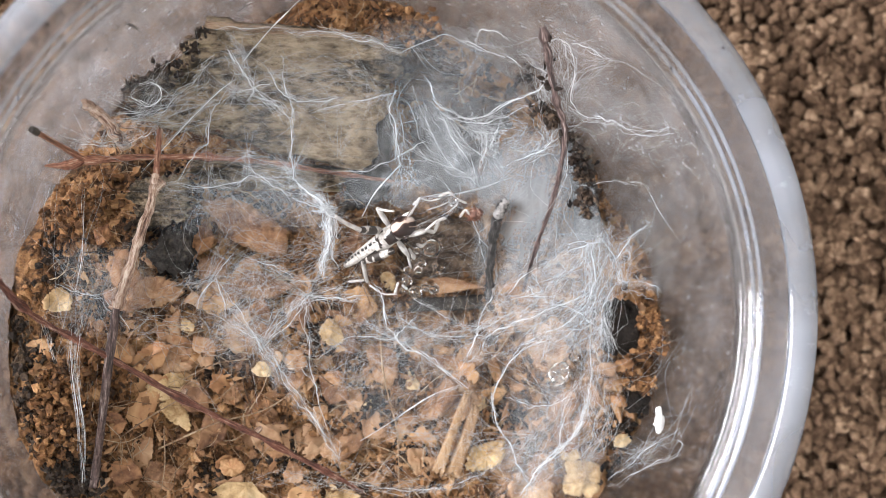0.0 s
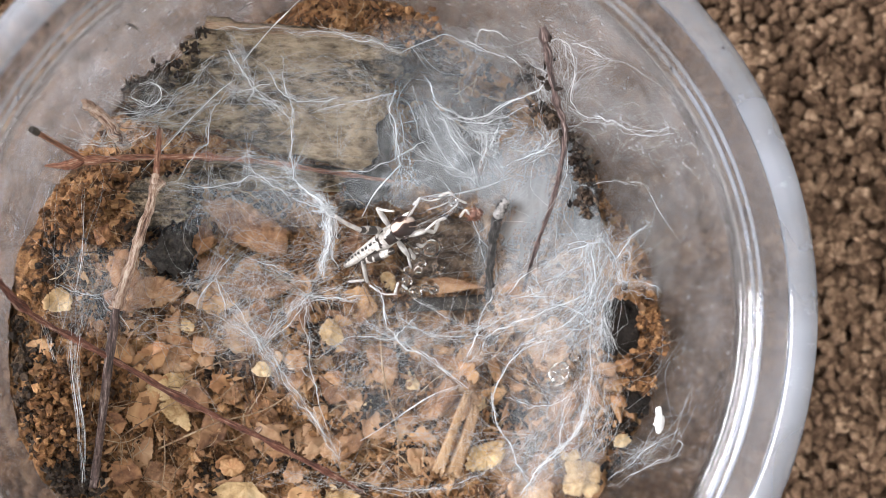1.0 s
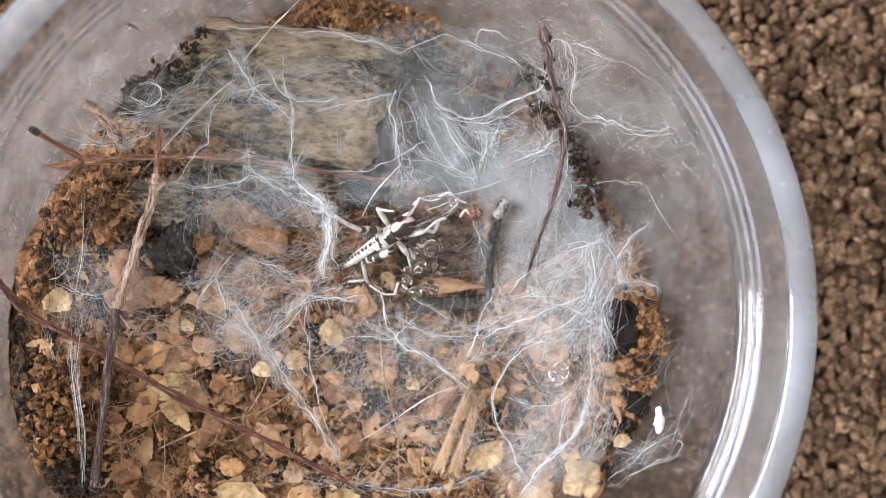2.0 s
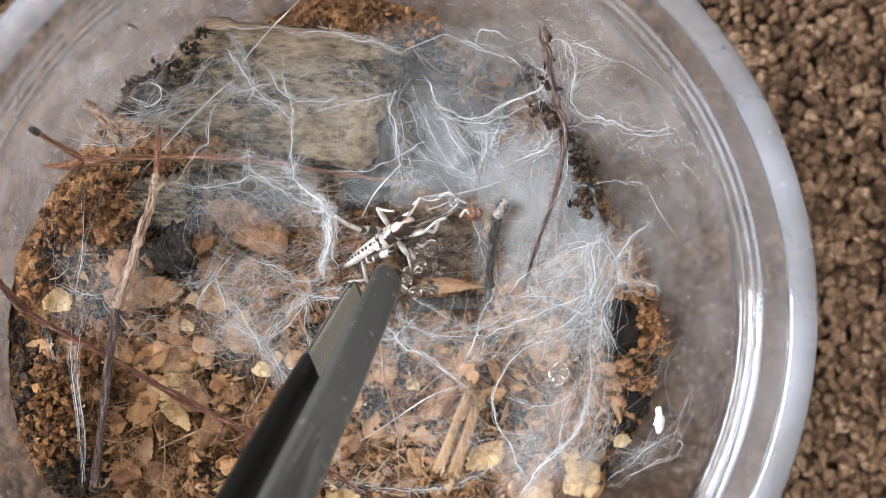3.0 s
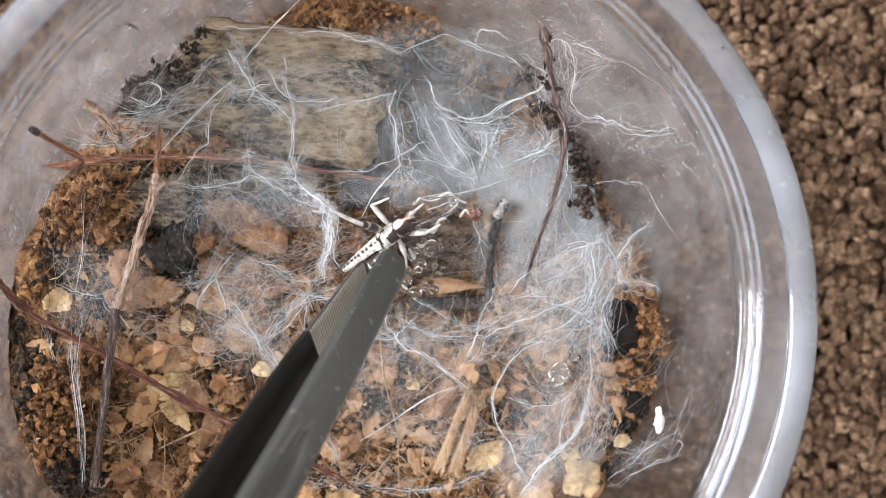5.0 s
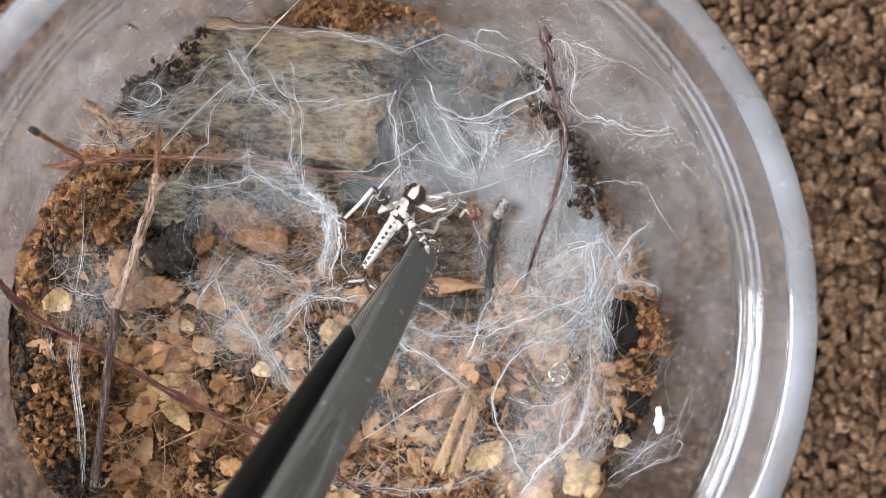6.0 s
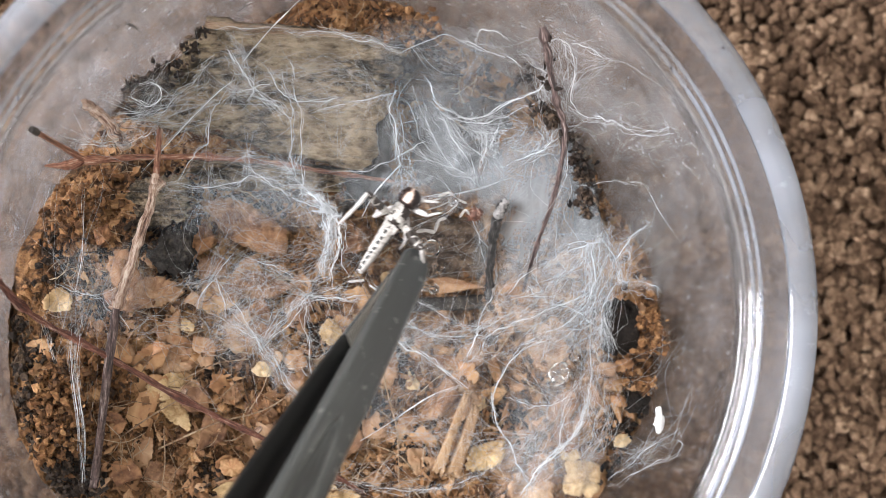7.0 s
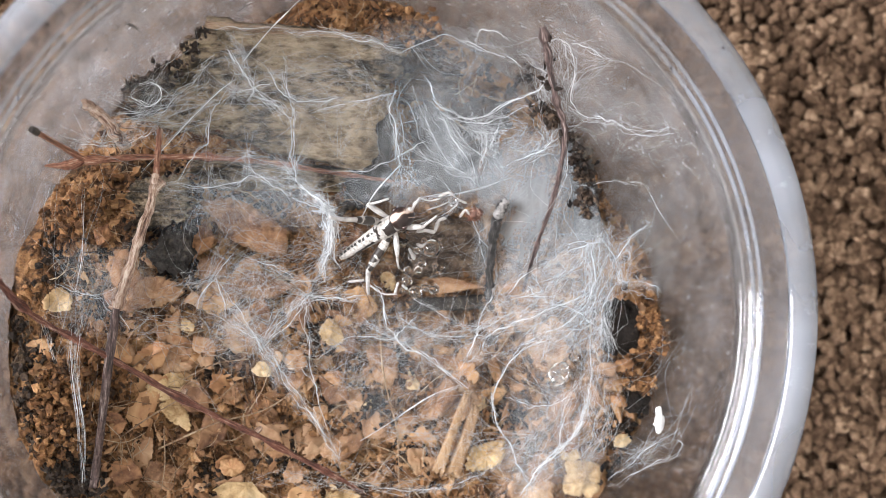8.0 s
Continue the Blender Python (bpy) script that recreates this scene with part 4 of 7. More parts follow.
def scrap(kind, at, lift, *reach):
    """A larger scrap with an outline of its own, lying on the litter."""
    x, y = at
    seed = int(abs(x * 7 + y * 13)) + 3
    me = leaf_mesh(seed, (0.12, -0.1, 0.2)[seed % 3], LEAF_KINDS[kind], reach)
    for v in me.vertices:                        # it drapes over the uneven soil
        rise = ground(x + v.co.x / K, y + v.co.y / K) - ground(x, y)
        v.co.z = max(v.co.z + 0.8 * rise * K, (rise + 0.7 - lift) * K)
    ob = new("leaf_fragment", me)
    ob.matrix_basis = pose(x * K, y * K, (ground(x, y) + lift) * K)
    return tagged(ob, WORDS[kind] + " on the litter", "leaf", "leaf litter")


scrap("brown", (-15.4, 11.9), 3.6, 5.9, 3.6, 3.0, 4.7, 7.6, 6.0, 3.0, 3.6, 5.2, 7.2)
scrap("brown", (-14.5, 3.2), 2.2, 6.1, 3.3, 2.3, 2.6, 3.0, 4.6, 2.9, 1.7, 1.7, 2.7)
scrap("brown", (-20.1, 6.3), 2.6, 2.5, 2.1, 1.6, 1.7, 2.0, 2.3, 2.2, 1.7, 1.8, 2.1)
scrap("rust", (-21.5, 10.2), 1.2, 1.7, 1.6, 2.3, 2.3, 2.6, 1.9, 1.9, 2.5, 1.9, 1.8)
scrap("brown", (-28.3, 2.8), 1.6, 4.4, 3.0, 2.1, 2.3, 3.1, 3.5, 3.4, 2.5, 2.3, 3.1)
scrap("pale", (-41.4, 1.6), 1.6, 2.0, 1.8, 2.0, 1.7, 1.7, 2.0, 2.1, 1.6, 1.5, 2.2)
scrap("rust", (-35.3, 10.6), 1.6, 1.3, 1.3, 1.9, 1.4, 1.6, 1.2, 1.3, 1.5, 0.9, 1.0)
scrap("pale", (-26.6, -10.7), 1.7, 2.7, 2.7, 2.0, 1.7, 1.8, 3.1, 2.4, 2.1, 2.2, 2.2)
scrap("pale", (-25.2, -14.8), 2.0, 2.1, 1.6, 2.6, 2.6, 3.0, 2.5, 1.3, 1.6, 2.6, 2.7)
scrap("pale", (-13.3, -8.6), 1.8, 1.3, 1.2, 1.3, 1.4, 1.2, 1.6, 1.1, 0.9, 1.0, 1.5)
scrap("pale", (-3.1, -3.3), 1.8, 1.6, 1.3, 1.9, 2.2, 1.8, 2.1, 2.0, 1.9, 2.3, 2.4)
scrap("rust", (-2.8, -9.9), 1.8, 1.8, 1.2, 1.1, 1.0, 1.4, 1.6, 1.2, 1.0, 1.2, 1.6)
scrap("brown", (0.3, -13.4), 1.5, 1.2, 1.4, 2.0, 1.8, 1.5, 1.4, 1.4, 1.7, 1.9, 1.4)
scrap("brown", (4.4, -8.2), 1.5, 2.6, 2.7, 2.7, 3.3, 2.9, 1.9, 1.8, 2.7, 4.0, 2.8)
scrap("brown", (12.3, -14.1), 2.0, 3.1, 4.4, 4.5, 1.8, 1.3, 1.7, 4.1, 2.7, 2.2, 2.1)
scrap("pale", (19.7, -21.9), 2.0, 2.8, 3.7, 2.1, 1.8, 2.5, 3.2, 4.0, 2.6, 2.1, 2.3)
scrap("brown", (31.7, -15.1), 2.0, 2.3, 3.3, 2.6, 1.8, 1.7, 2.2, 3.3, 2.5, 2.0, 1.8)
scrap("pale", (35.1, -25.7), 2.0, 2.5, 2.8, 2.5, 2.8, 3.7, 3.2, 4.0, 3.2, 3.3, 2.8)
scrap("brown", (26.9, -26.8), 2.0, 3.6, 2.4, 2.0, 2.3, 3.5, 3.8, 3.9, 2.8, 2.9, 4.3)
scrap("pale", (40.7, -20.5), 1.6, 1.7, 1.6, 1.1, 1.1, 1.3, 1.6, 1.4, 1.0, 0.9, 1.1)
scrap("rust", (41.1, -9.1), 2.6, 1.8, 1.4, 1.4, 1.1, 1.4, 1.3, 1.4, 1.2, 1.0, 1.1)
scrap("rust", (39.3, -11.8), 2.0, 2.1, 1.0, 0.9, 1.0, 1.6, 1.8, 1.2, 0.9, 1.0, 1.8)
scrap("rust", (40.1, -14.3), 1.8, 1.3, 1.4, 0.9, 0.9, 1.6, 1.3, 1.0, 0.9, 0.9, 1.7)
scrap("rust", (42.9, -11.9), 2.4, 1.3, 1.4, 1.2, 1.5, 1.5, 1.2, 1.3, 1.2, 1.6, 1.4)
scrap("pale", (-15.4, -25.4), 2.0, 5.8, 0.9, 1.0, 2.0, 2.7, 4.9, 3.7, 2.4, 2.5, 4.1)
scrap("rust", (-17.6, -22.7), 1.6, 2.1, 1.7, 1.6, 1.4, 1.8, 1.7, 1.4, 1.2, 1.3, 1.6)
scrap("brown", (-8.6, -23.7), 1.6, 1.3, 1.3, 1.5, 1.9, 1.5, 1.6, 1.8, 1.5, 1.6, 1.6)
scrap("brown", (-3.2, -20.8), 1.6, 1.8, 1.3, 1.5, 1.4, 1.7, 1.7, 1.5, 1.1, 1.3, 1.7)
scrap("brown", (-25.6, -7.1), 1.2, 4.4, 3.2, 2.3, 2.6, 2.9, 4.4, 3.3, 2.0, 2.0, 2.5)
scrap("pale", (-23.7, -2.2), 1.4, 1.0, 0.9, 0.8, 1.2, 1.0, 1.0, 1.2, 0.8, 0.9, 1.1)
scrap("brown", (-32.2, -5.5), 1.4, 1.0, 0.9, 1.2, 2.1, 1.6, 1.1, 1.2, 1.5, 1.9, 1.6)
scrap("brown", (3.4, -25.1), 1.4, 1.6, 1.2, 1.2, 1.2, 1.2, 1.9, 1.2, 1.1, 1.5, 1.2)
scrap("pale", (6.0, 3.8), 1.0, 1.2, 1.3, 1.3, 1.5, 1.4, 1.2, 1.1, 1.4, 1.5, 1.4)
scrap("brown", (0.9, 9.9), 1.2, 2.0, 2.7, 2.6, 1.5, 1.3, 1.7, 2.9, 2.1, 1.7, 2.1)
scrap("brown", (29.7, -7.2), 1.0, 3.4, 3.6, 2.9, 2.6, 3.2, 2.8, 2.9, 2.9, 2.4, 2.9)
scrap("rust", (-36.8, -9.7), 1.0, 1.8, 2.1, 2.4, 2.3, 3.1, 1.9, 1.9, 2.4, 2.3, 2.4)
scrap("brown", (-27.3, -22.8), 1.2, 3.2, 1.7, 1.4, 1.9, 3.5, 2.6, 2.5, 2.2, 3.0, 2.6)
scrap("brown", (-15.3, -0.7), 1.2, 1.2, 1.0, 1.2, 1.0, 1.0, 1.3, 1.0, 1.1, 1.0, 1.0)
scrap("pale", (-1.3, -27.5), 1.2, 2.7, 1.5, 1.0, 1.0, 1.5, 2.7, 1.5, 1.2, 1.1, 1.5)
scrap("brown", (-17.5, -12.3), 1.4, 1.6, 1.4, 1.6, 1.3, 1.5, 1.3, 1.5, 1.3, 1.3, 1.3)
scrap("rust", (2.8, -9.9), 1.0, 1.1, 1.1, 1.7, 1.3, 1.3, 1.0, 1.1, 1.8, 1.3, 1.1)
leaf((14.9, 3.4, 17.5), 8.9, 3.2, -6, "brown", 1)

for x, y, w, rz, kind, which in ((-28.6, -6.4, 6.6, 20, "rust", 0), (-31.2, -10.2, 5.4, 80, "rust", 1), (-24.2, -8.8, 5.2, 140, "rust", 2), (-30.2, -13.2, 6.2, 250, "rust", 3), (-21.4, -6.0, 4.8, 300, "brown", 0), (-33.4, -15.4, 4.6, 10, "rust", 2), (-32.8, -6.4, 4.4, 200, "rust", 1), (-22.4, -12.6, 5.6, 60, "brown", 3)):
    leaf((x, y, ground(x, y) + 1.2), w, w * 0.75, rz, kind, which, (6, -5))

HX, HY = 13, 7.9
for i in range(88):
    x, y = rng.uniform(-33, 38), rng.uniform(-31, 7)
    if math.hypot(x - HX, y - HY) < 12.5 or math.hypot(x, y) > 42:
        continue
    w = rng.uniform(3.6, 7.2)
    leaf((x, y, ground(x, y) + 0.9), w, w * rng.uniform(0.55, 1.0), rng.uniform(0, 360), ("brown", "brown", "rust")[rng.integers(3)], int(rng.integers(4)), tuple(rng.uniform(-16, 16, 2)))
for i in range(190):
    x, y = inside(45)
    z = ground(x, y)
    if math.hypot(x - HX, y - HY) < 13.5 or y > 6 or (x < -34 and rng.random() < 0.6):
        continue
    w = rng.uniform(1.4, 4.4)
    leaf((x, y, z + 0.6), w, w * rng.uniform(0.6, 1.1), rng.uniform(0, 360), ("brown", "brown", "brown", "brown", "brown", "rust", "rust", "pale")[rng.integers(8)], int(rng.integers(4)), tuple(rng.uniform(-32, 32, 2)))

for quad in (((16.1, -12.3, 23.4), (17.1, -11.9, 23.4), (13, -24.4, 22.8), (11.3, -24, 22.8)), ((17.4, -14.1, 23), (18.8, -14.6, 22.8), (15.7, -25.1, 22.2), (13.4, -24.5, 22.4))):
    slab("straw_blade", quad, 0.5, STRAW, "flat dry split blade of straw on the litter", "straw", 0.45, 12, 40, 0.06)

for pts, r in (([(-33.6, -17.8, 23), (-28.5, -14.2, 24.5), (-23.9, -11.6, 24.5)], 0.13), ([(-27.8, -19.2, 23), (-20, -15.7, 24), (-13, -13.8, 24.5), (-5.9, -9.1, 25.5)], 0.14), ([(-24.3, -9.4, 24), (-20, -7.3, 24.5), (-15.3, -6.6, 25)], 0.13), ([(3.4, -0.9, 24), (3.7, -8.2, 24.5), (4.8, -13.1, 24), (6.1, -18.2, 23), (6.5, -26.6, 22)], 0.14), ([(-27, -16.4, 23), (-26.9, -21.3, 22.5), (-27.4, -25.3, 22)], 0.1), ([(-15.3, -14.2, 24), (-13.4, -11, 24.5), (-12.6, -8.6, 25)], 0.12)):
    L = spline(pts, 26)
    V, F = tube(L, r * np.linspace(1, 0.55, 26) * rng.uniform(0.85, 1.15, 26), 6)
    thing("rootlet", V, F, FIBRE, "thin tan dry rootlet lying over the litter", "root", "rootlets")

# ---- dirt on the plastic ----
for pts in ([(-31.3, 36.5, 47), (-30.4, 36.3, 47), (-29.4, 35.4, 47)], [(-44.9, 31.4, 48), (-44.4, 32.4, 48)], [(-40.5, 35.9, 48), (-40.1, 36.1, 48)], [(-32.4, 37.3, 47), (-32.2, 37.5, 47)], [(44.4, 35, 50.4), (44.6, 35.3, 50.5)], [(38.9, 33.1, 46), (39.2, 32.6, 46)]):
    V, F = tube(spline(pts, 6), np.array([0.05, 0.14, 0.2, 0.16, 0.12, 0.05]), 5)
    thing("dirt_fleck", V, F, DARKBARK, "tiny dark fleck of dirt stuck to the plastic", "dirt", "dirt flecks")

# ---- the silk ----
web = root("spider_web", (0, 0, 18), "tangled white spider silk spread over litter and twigs", "spider web")


FINE = Heap()
pulled = []                                      # threads that the locust tugs


def keep_in(L):
    """Holds threads within the tub's wall."""
    r = np.hypot(L[:, 0], L[:, 1])
    k = np.minimum(1.0, (45.0 + 0.109 * (L[:, 2] + 18)) / np.maximum(r, 1e-6))
    L[:, :2] *= k[:, None]
    return L


def crinkle(n, seed, freq, size):
    """Uneven sideways wander of a thread, coarse and fine."""
    s = np.linspace(0, 1, n)
    return np.array([[fbm(seed, t * freq, k, 1, 4) for k in (0, 4, 8)] for t in s]) * size


def band(L, wide, density, tone=0.54):
    """A torn ribbon of felted silk along a line; its own streaks run lengthwise."""
    n, m = len(L), 5
    seed = rng.uniform(0, 99)
    t = np.gradient(L, axis=0)
    side = np.stack([-t[:, 1], t[:, 0], 0 * t[:, 0]], 1)
    side /= np.linalg.norm(side, axis=1)[:, None] + 1e-6
    V, F, uv = [], [], []
    for i in range(n):
        w = wide * (0.75 + 0.9 * fbm(seed, i * 0.25, 0, 1, 3))
        for j in range(m):
            q = j / (m - 1)
            V.append(L[i] + side[i] * w * (2 * q - 1) + (0, 0, 0.5 * fbm(seed + 3, i * 0.2, q * 2, 1, 2)))
            uv.append((i / (n - 1), q))
    for i in range(n - 1):
        for j in range(m - 1):
            F.append((i * m + j, (i + 1) * m + j, (i + 1) * m + j + 1, i * m + j + 1))
    ob = part("silk_sheet", keep_in(np.array(V)), F, SHEET, web, "thin felted veil of silk")
    layer = ob.data.uv_layers.new(name="UVMap")
    for loop in ob.data.loops:
        layer.data[loop.index].uv = uv[loop.vertex_index]
    ob.color = (density, tone, 1, 1)


def tuft(at, reach, n, *ways):
    """A knot of silk from which hairs and felted ribbons run out, most of them along a few ways."""
    at = np.array(at, float) - (0, 0, 18)
    for i in range(n):
        th = radians(ways[i % len(ways)] + rng.normal(0, 12) if i % 4 else rng.uniform(0, 360))
        l = reach * rng.uniform(0.35, 1.1)
        q = np.linspace(0, 1, 14)[:, None]
        go = np.array((math.cos(th), math.sin(th), rng.normal(-0.12, 0.1)))
        L = at + rng.normal(0, 0.3, 3) + go * l * q + np.array((-go[1], go[0], 0)) * l * rng.normal(0, 0.12) * q ** 2
        L = keep_in(L + crinkle(14, rng.uniform(0, 99), l / 2, 0.16) * q)
        FINE.add(*tube(L, rng.uniform(0.015, 0.03) * np.linspace(1.2, 0.5, 14), 3))
    for th in ways:
        go = np.array((math.cos(radians(th)), math.sin(radians(th)), -0.1))
        band(spline([at - go * 0.8, at + go * reach * 0.4 + rng.normal(0, 0.25, 3), at + go * reach], 16), 0.5, 0.26)


def strands(n, spread, r, *points):
    """A rope of silk: one or two main threads that part and meet again, hairs along them and frayed off their sides."""
    calm = 0.15 if spread < 0 else 1.0          # taut threads
    P = np.array(points, float) - (0, 0, 18)
    steps = 22 + 12 * len(P)
    far = np.linalg.norm(np.diff(P, axis=0), axis=1).sum()
    core = spline(P, steps)
    s = np.linspace(0, 1, steps)
    core = core + crinkle(steps, rng.uniform(0, 99), far / 4.5, 0.55 * calm) + crinkle(steps, rng.uniform(0, 99), far / 1.2, 0.10 * calm)
    ends = (0.25 + 0.75 * np.sin(s * 3.14159) ** 0.5)
    mains = []
    for i in range(n):
        seed = rng.uniform(0, 99)
        way = rng.normal(0, 1, 3) * (1, 1, 0.5)
        k = (1.0 if i < 1 else 0.5 if i < 2 else rng.uniform(0.3, 0.7)) * r
        if i < 2:
            apart = 0 if i == 0 else spread * 0.5
            L = core + way * apart * (np.sin(s * 3.14159 * (1 + len(P) * 0.35) + seed)[:, None]) ** 2
            L = keep_in(L + crinkle(steps, seed, far / 2.5, 0.1 * calm))
            body = np.array([(0.3 + 1.5 * max(0.0, 0.45 + fbm(seed + 7, t * far / 3.5, 1, 1, 3)) ** 1.3) for t in s])
            mains.append(part("silk_strand", *tube(L, (0.64 if spread >= 1.2 or n > 5 and r > 0.065 else 0.76) * k * body * ends, 6), SILK, web))
        elif i % 2 and spread > 0.2:
            # a hair frayed off to one side
            c = int(rng.integers(2, steps - 3))
            t = core[c + 1] - core[c - 1]
            t = t / (np.linalg.norm(t) + 1e-6) * rng.choice((-1, 1))
            side = np.array((-t[1], t[0], 0)) * rng.choice((-1, 1)) + (0, 0, rng.normal(0, 0.3))
            l = rng.uniform(1.5, 5.5) * (0.7 + 0.25 * spread)
            q = np.linspace(0, 1, 16)[:, None]
            bend = rng.uniform(0.1, 0.7)
            L = core[c] + rng.normal(0, 0.06, 3) + t * l * q * (1 - 0.35 * bend * q) + side * l * bend * 0.7 * q ** 1.6
            L = keep_in(L + crinkle(16, seed, l / 2.6, 0.16) * q)
            FINE.add(*tube(L, k * 0.95 * np.linspace(1, 0.45, 16) * (0.7 + 0.6 * rng.random(16)), 4))
        else:
            # a hair that keeps to the rope for part of its way
            a, b = sorted(rng.choice(np.arange(0, steps + 1), 2, replace=False))
            if b - a < 12:
                a, b = 0, steps
            off, off2 = rng.normal(0, 1, (2, 3)) * spread * 0.42 * (1, 1, 0.5)
            L = core + off * (1 - s)[:, None] + off2 * s[:, None] + crinkle(steps, seed, 1.5 + 0.6 * len(P), spread * 0.7 * calm)
            L = keep_in(L + crinkle(steps, seed + 31, far / 1.8, 0.16 * calm))
            FINE.add(*tube(L[a:b], k * 0.8 * (0.7 + 0.6 * rng.random(b - a)), 4))
    if spread >= 1.2:
        band(core, 0.5 * spread, 0.2)
    for i in range(int(far / 1.1) if spread > 0 else 0):
        # short fuzz on the main thread
        c = int(rng.integers(1, steps - 2))
        t = (core[c + 1] - core[c]) / (np.linalg.norm(core[c + 1] - core[c]) + 1e-6) * rng.choice((-1, 1))
        l = rng.uniform(0.4, 1.8)
        q = np.linspace(0, 1, 7)[:, None]
        side = np.array((-t[1], t[0], 0)) * rng.normal(0, 0.8) + (0, 0, rng.normal(0, 0.3))
        L = core[c] + t * l * q + side * l * q ** 1.5 + rng.normal(0, 0.05, (7, 3)) * q
        FINE.add(*tube(keep_in(L), r * 0.4 * np.linspace(1, 0.4, 7), 3))
    return mains


def hairs(at, rx, ry, ang, var, length, n, r):
    """Loose fine hairs strung between anchor places in an oval patch."""
    r = r * 0.8
    m = max(6, n // 7)
    A = []
    for i in range(m):
        q, t = math.sqrt(rng.random()), rng.uniform(0, 6.28)
        A.append((at[0] + rx * q * math.cos(t), at[1] + ry * q * math.sin(t), at[2] - 18 + rng.normal(0, 1.3)))
    A = np.array(A)
    for i in range(n):
        a = A[rng.integers(m)] + rng.normal(0, 0.35, 3)
        th = radians(ang + rng.uniform(-var, var))
        l = length * rng.uniform(0.5, 2.6)
        if i % 3 and var > 20:
            d = np.linalg.norm(A - a, axis=1)
            b = A[int(np.argmin(abs(d - l)))] + rng.normal(0, 0.5, 3)
        else:
            b = a + np.array((math.cos(th), math.sin(th), rng.normal(0, 0.15))) * l
        l = np.linalg.norm(b - a) + 0.5
        u, v = rng.normal(0, 0.1, (2, 3)) * l * (1, 1, 0.5)
        L = spline([a, a * 0.67 + b * 0.33 + u, a * 0.33 + b * 0.67 + v, b], 20)
        L = L + crinkle(20, rng.uniform(0, 99), l / 2.0, 0.18)
        L = keep_in(L)
        FINE.add(*tube(L, 0.75 * r * rng.uniform(0.5, 1.7) * np.linspace(1, rng.uniform(0.4, 1), 20), 3))


def sheet(density, sag, tone, fibrous, A, B, C, D):
    """A hanging veil of felted silk between four places."""
    A, B, C, D = (np.array(c, float) - (0, 0, 18) for c in (A, B, C, D))
    n = 22
    seed = rng.uniform(0, 99)
    V, F, uv = [], [], []
    for i in range(n):
        for j in range(n):
            u, v = i / (n - 1), j / (n - 1)
            p = (A * (1 - u) + B * u) * (1 - v) + (D * (1 - u) + C * u) * v
            p = p + np.array((1.6 * fbm(seed, u * 3, v * 3, 1, 2), 1.6 * fbm(seed + 9, u * 3, v * 3, 1, 2), sag * 16 * u * (1 - u) * v * (1 - v) + 0.7 * fbm(seed + 4, u * 5, v * 5, 1, 3)))
            V.append(p)
            uv.append((u, v))
    for i in range(n - 1):
        for j in range(n - 1):
            F.append((i * n + j, (i + 1) * n + j, (i + 1) * n + j + 1, i * n + j + 1))
    ob = part("silk_sheet", V, F, SHEET, web, "thin felted veil of silk")
    layer = ob.data.uv_layers.new(name="UVMap")
    for loop in ob.data.loops:
        layer.data[loop.index].uv = uv[loop.vertex_index]
    ob.color = (density, tone, fibrous, 1)
    return ob


pulled += strands(7, 0.5, 0.09, (-11.3, 35.4, 31), (-11, 31.9, 31.5), (-9.9, 28.1, 31.5), (-9.7, 22.8, 31), (-9.5, 18.2, 30.5))
pulled += strands(14, 1.6, 0.05, (-10.7, 19.7, 31), (-9.1, 18, 30.5), (-6.8, 16.3, 30.5), (-4.4, 14.2, 30))
strands(10, 1.5, 0.05, (-17.8, 35.5, 29), (-16.1, 32.9, 30), (-14.8, 30.5, 30), (-11, 27.8, 31))
strands(8, 1.2, 0.06, (-18.9, 31.3, 29), (-17.1, 30.1, 30), (-14, 30.9, 30), (-12.5, 31.7, 30))
pulled += strands(12, 1.6, 0.05, (-4.8, 14.7, 30), (-4.6, 10.5, 29), (-5, 6.5, 27), (-5.1, 4, 24))
strands(14, 2.2, 0.04, (-17, 20.9, 29), (-13.3, 18.2, 30), (-9.4, 15.9, 30), (-4.4, 14.2, 30))
strands(7, 0.5, 0.09, (9.3, 32.5, 30), (10.4, 29.5, 29.5), (13.7, 27.6, 29), (17.7, 27.6, 29.5), (21.4, 29.5, 31), (25.1, 31.8, 32.5), (25.8, 33.4, 33), (23.8, 34.5, 33), (21.7, 35.4, 33))
strands(8, 1, 0.05, (10.5, 28.7, 29), (13.7, 26.8, 29), (19.2, 27.2, 30), (24.5, 29.1, 32))
strands(4, 0.5, 0.05, (16.9, 36.7, 27), (16, 39, 30), (18.7, 39.2, 32), (20.4, 37.7, 32))
strands(5, 1, 0.05, (5.2, 36.4, 27), (11.1, 38.5, 30), (14.9, 37.7, 31), (18.7, 35.7, 32), (22.5, 34.5, 33))
strands(9, 0.7, 0.065, (24.6, 37.5, 36), (27.2, 37.3, 36.5), (28.4, 35.4, 36), (29.2, 32.4, 35), (28.9, 29.3, 35), (30.6, 27.3, 36), (33.6, 26.7, 37), (35.7, 25.6, 38), (39.4, 25.2, 39), (41.5, 25.6, 40))
strands(4, 0.7, 0.05, (27.4, 37.3, 36), (30.3, 36.9, 37), (32.3, 34.6, 38))
strands(14, 2.5, 0.05, (4.1, 30.6, 29), (4.5, 25.5, 28.5), (5.3, 21.5, 28.5), (5.4, 17.2, 28))
strands(6, 0.6, 0.07, (4.9, 31, 29), (3.8, 28.7, 29), (4.9, 25.6, 28.5), (5.3, 23.1, 28.5), (6, 17.6, 28))
strands(6, 3, 0.045, (7.5, 31.7, 30), (9.6, 26.5, 27), (13.7, 21, 25), (18.1, 17.3, 26))
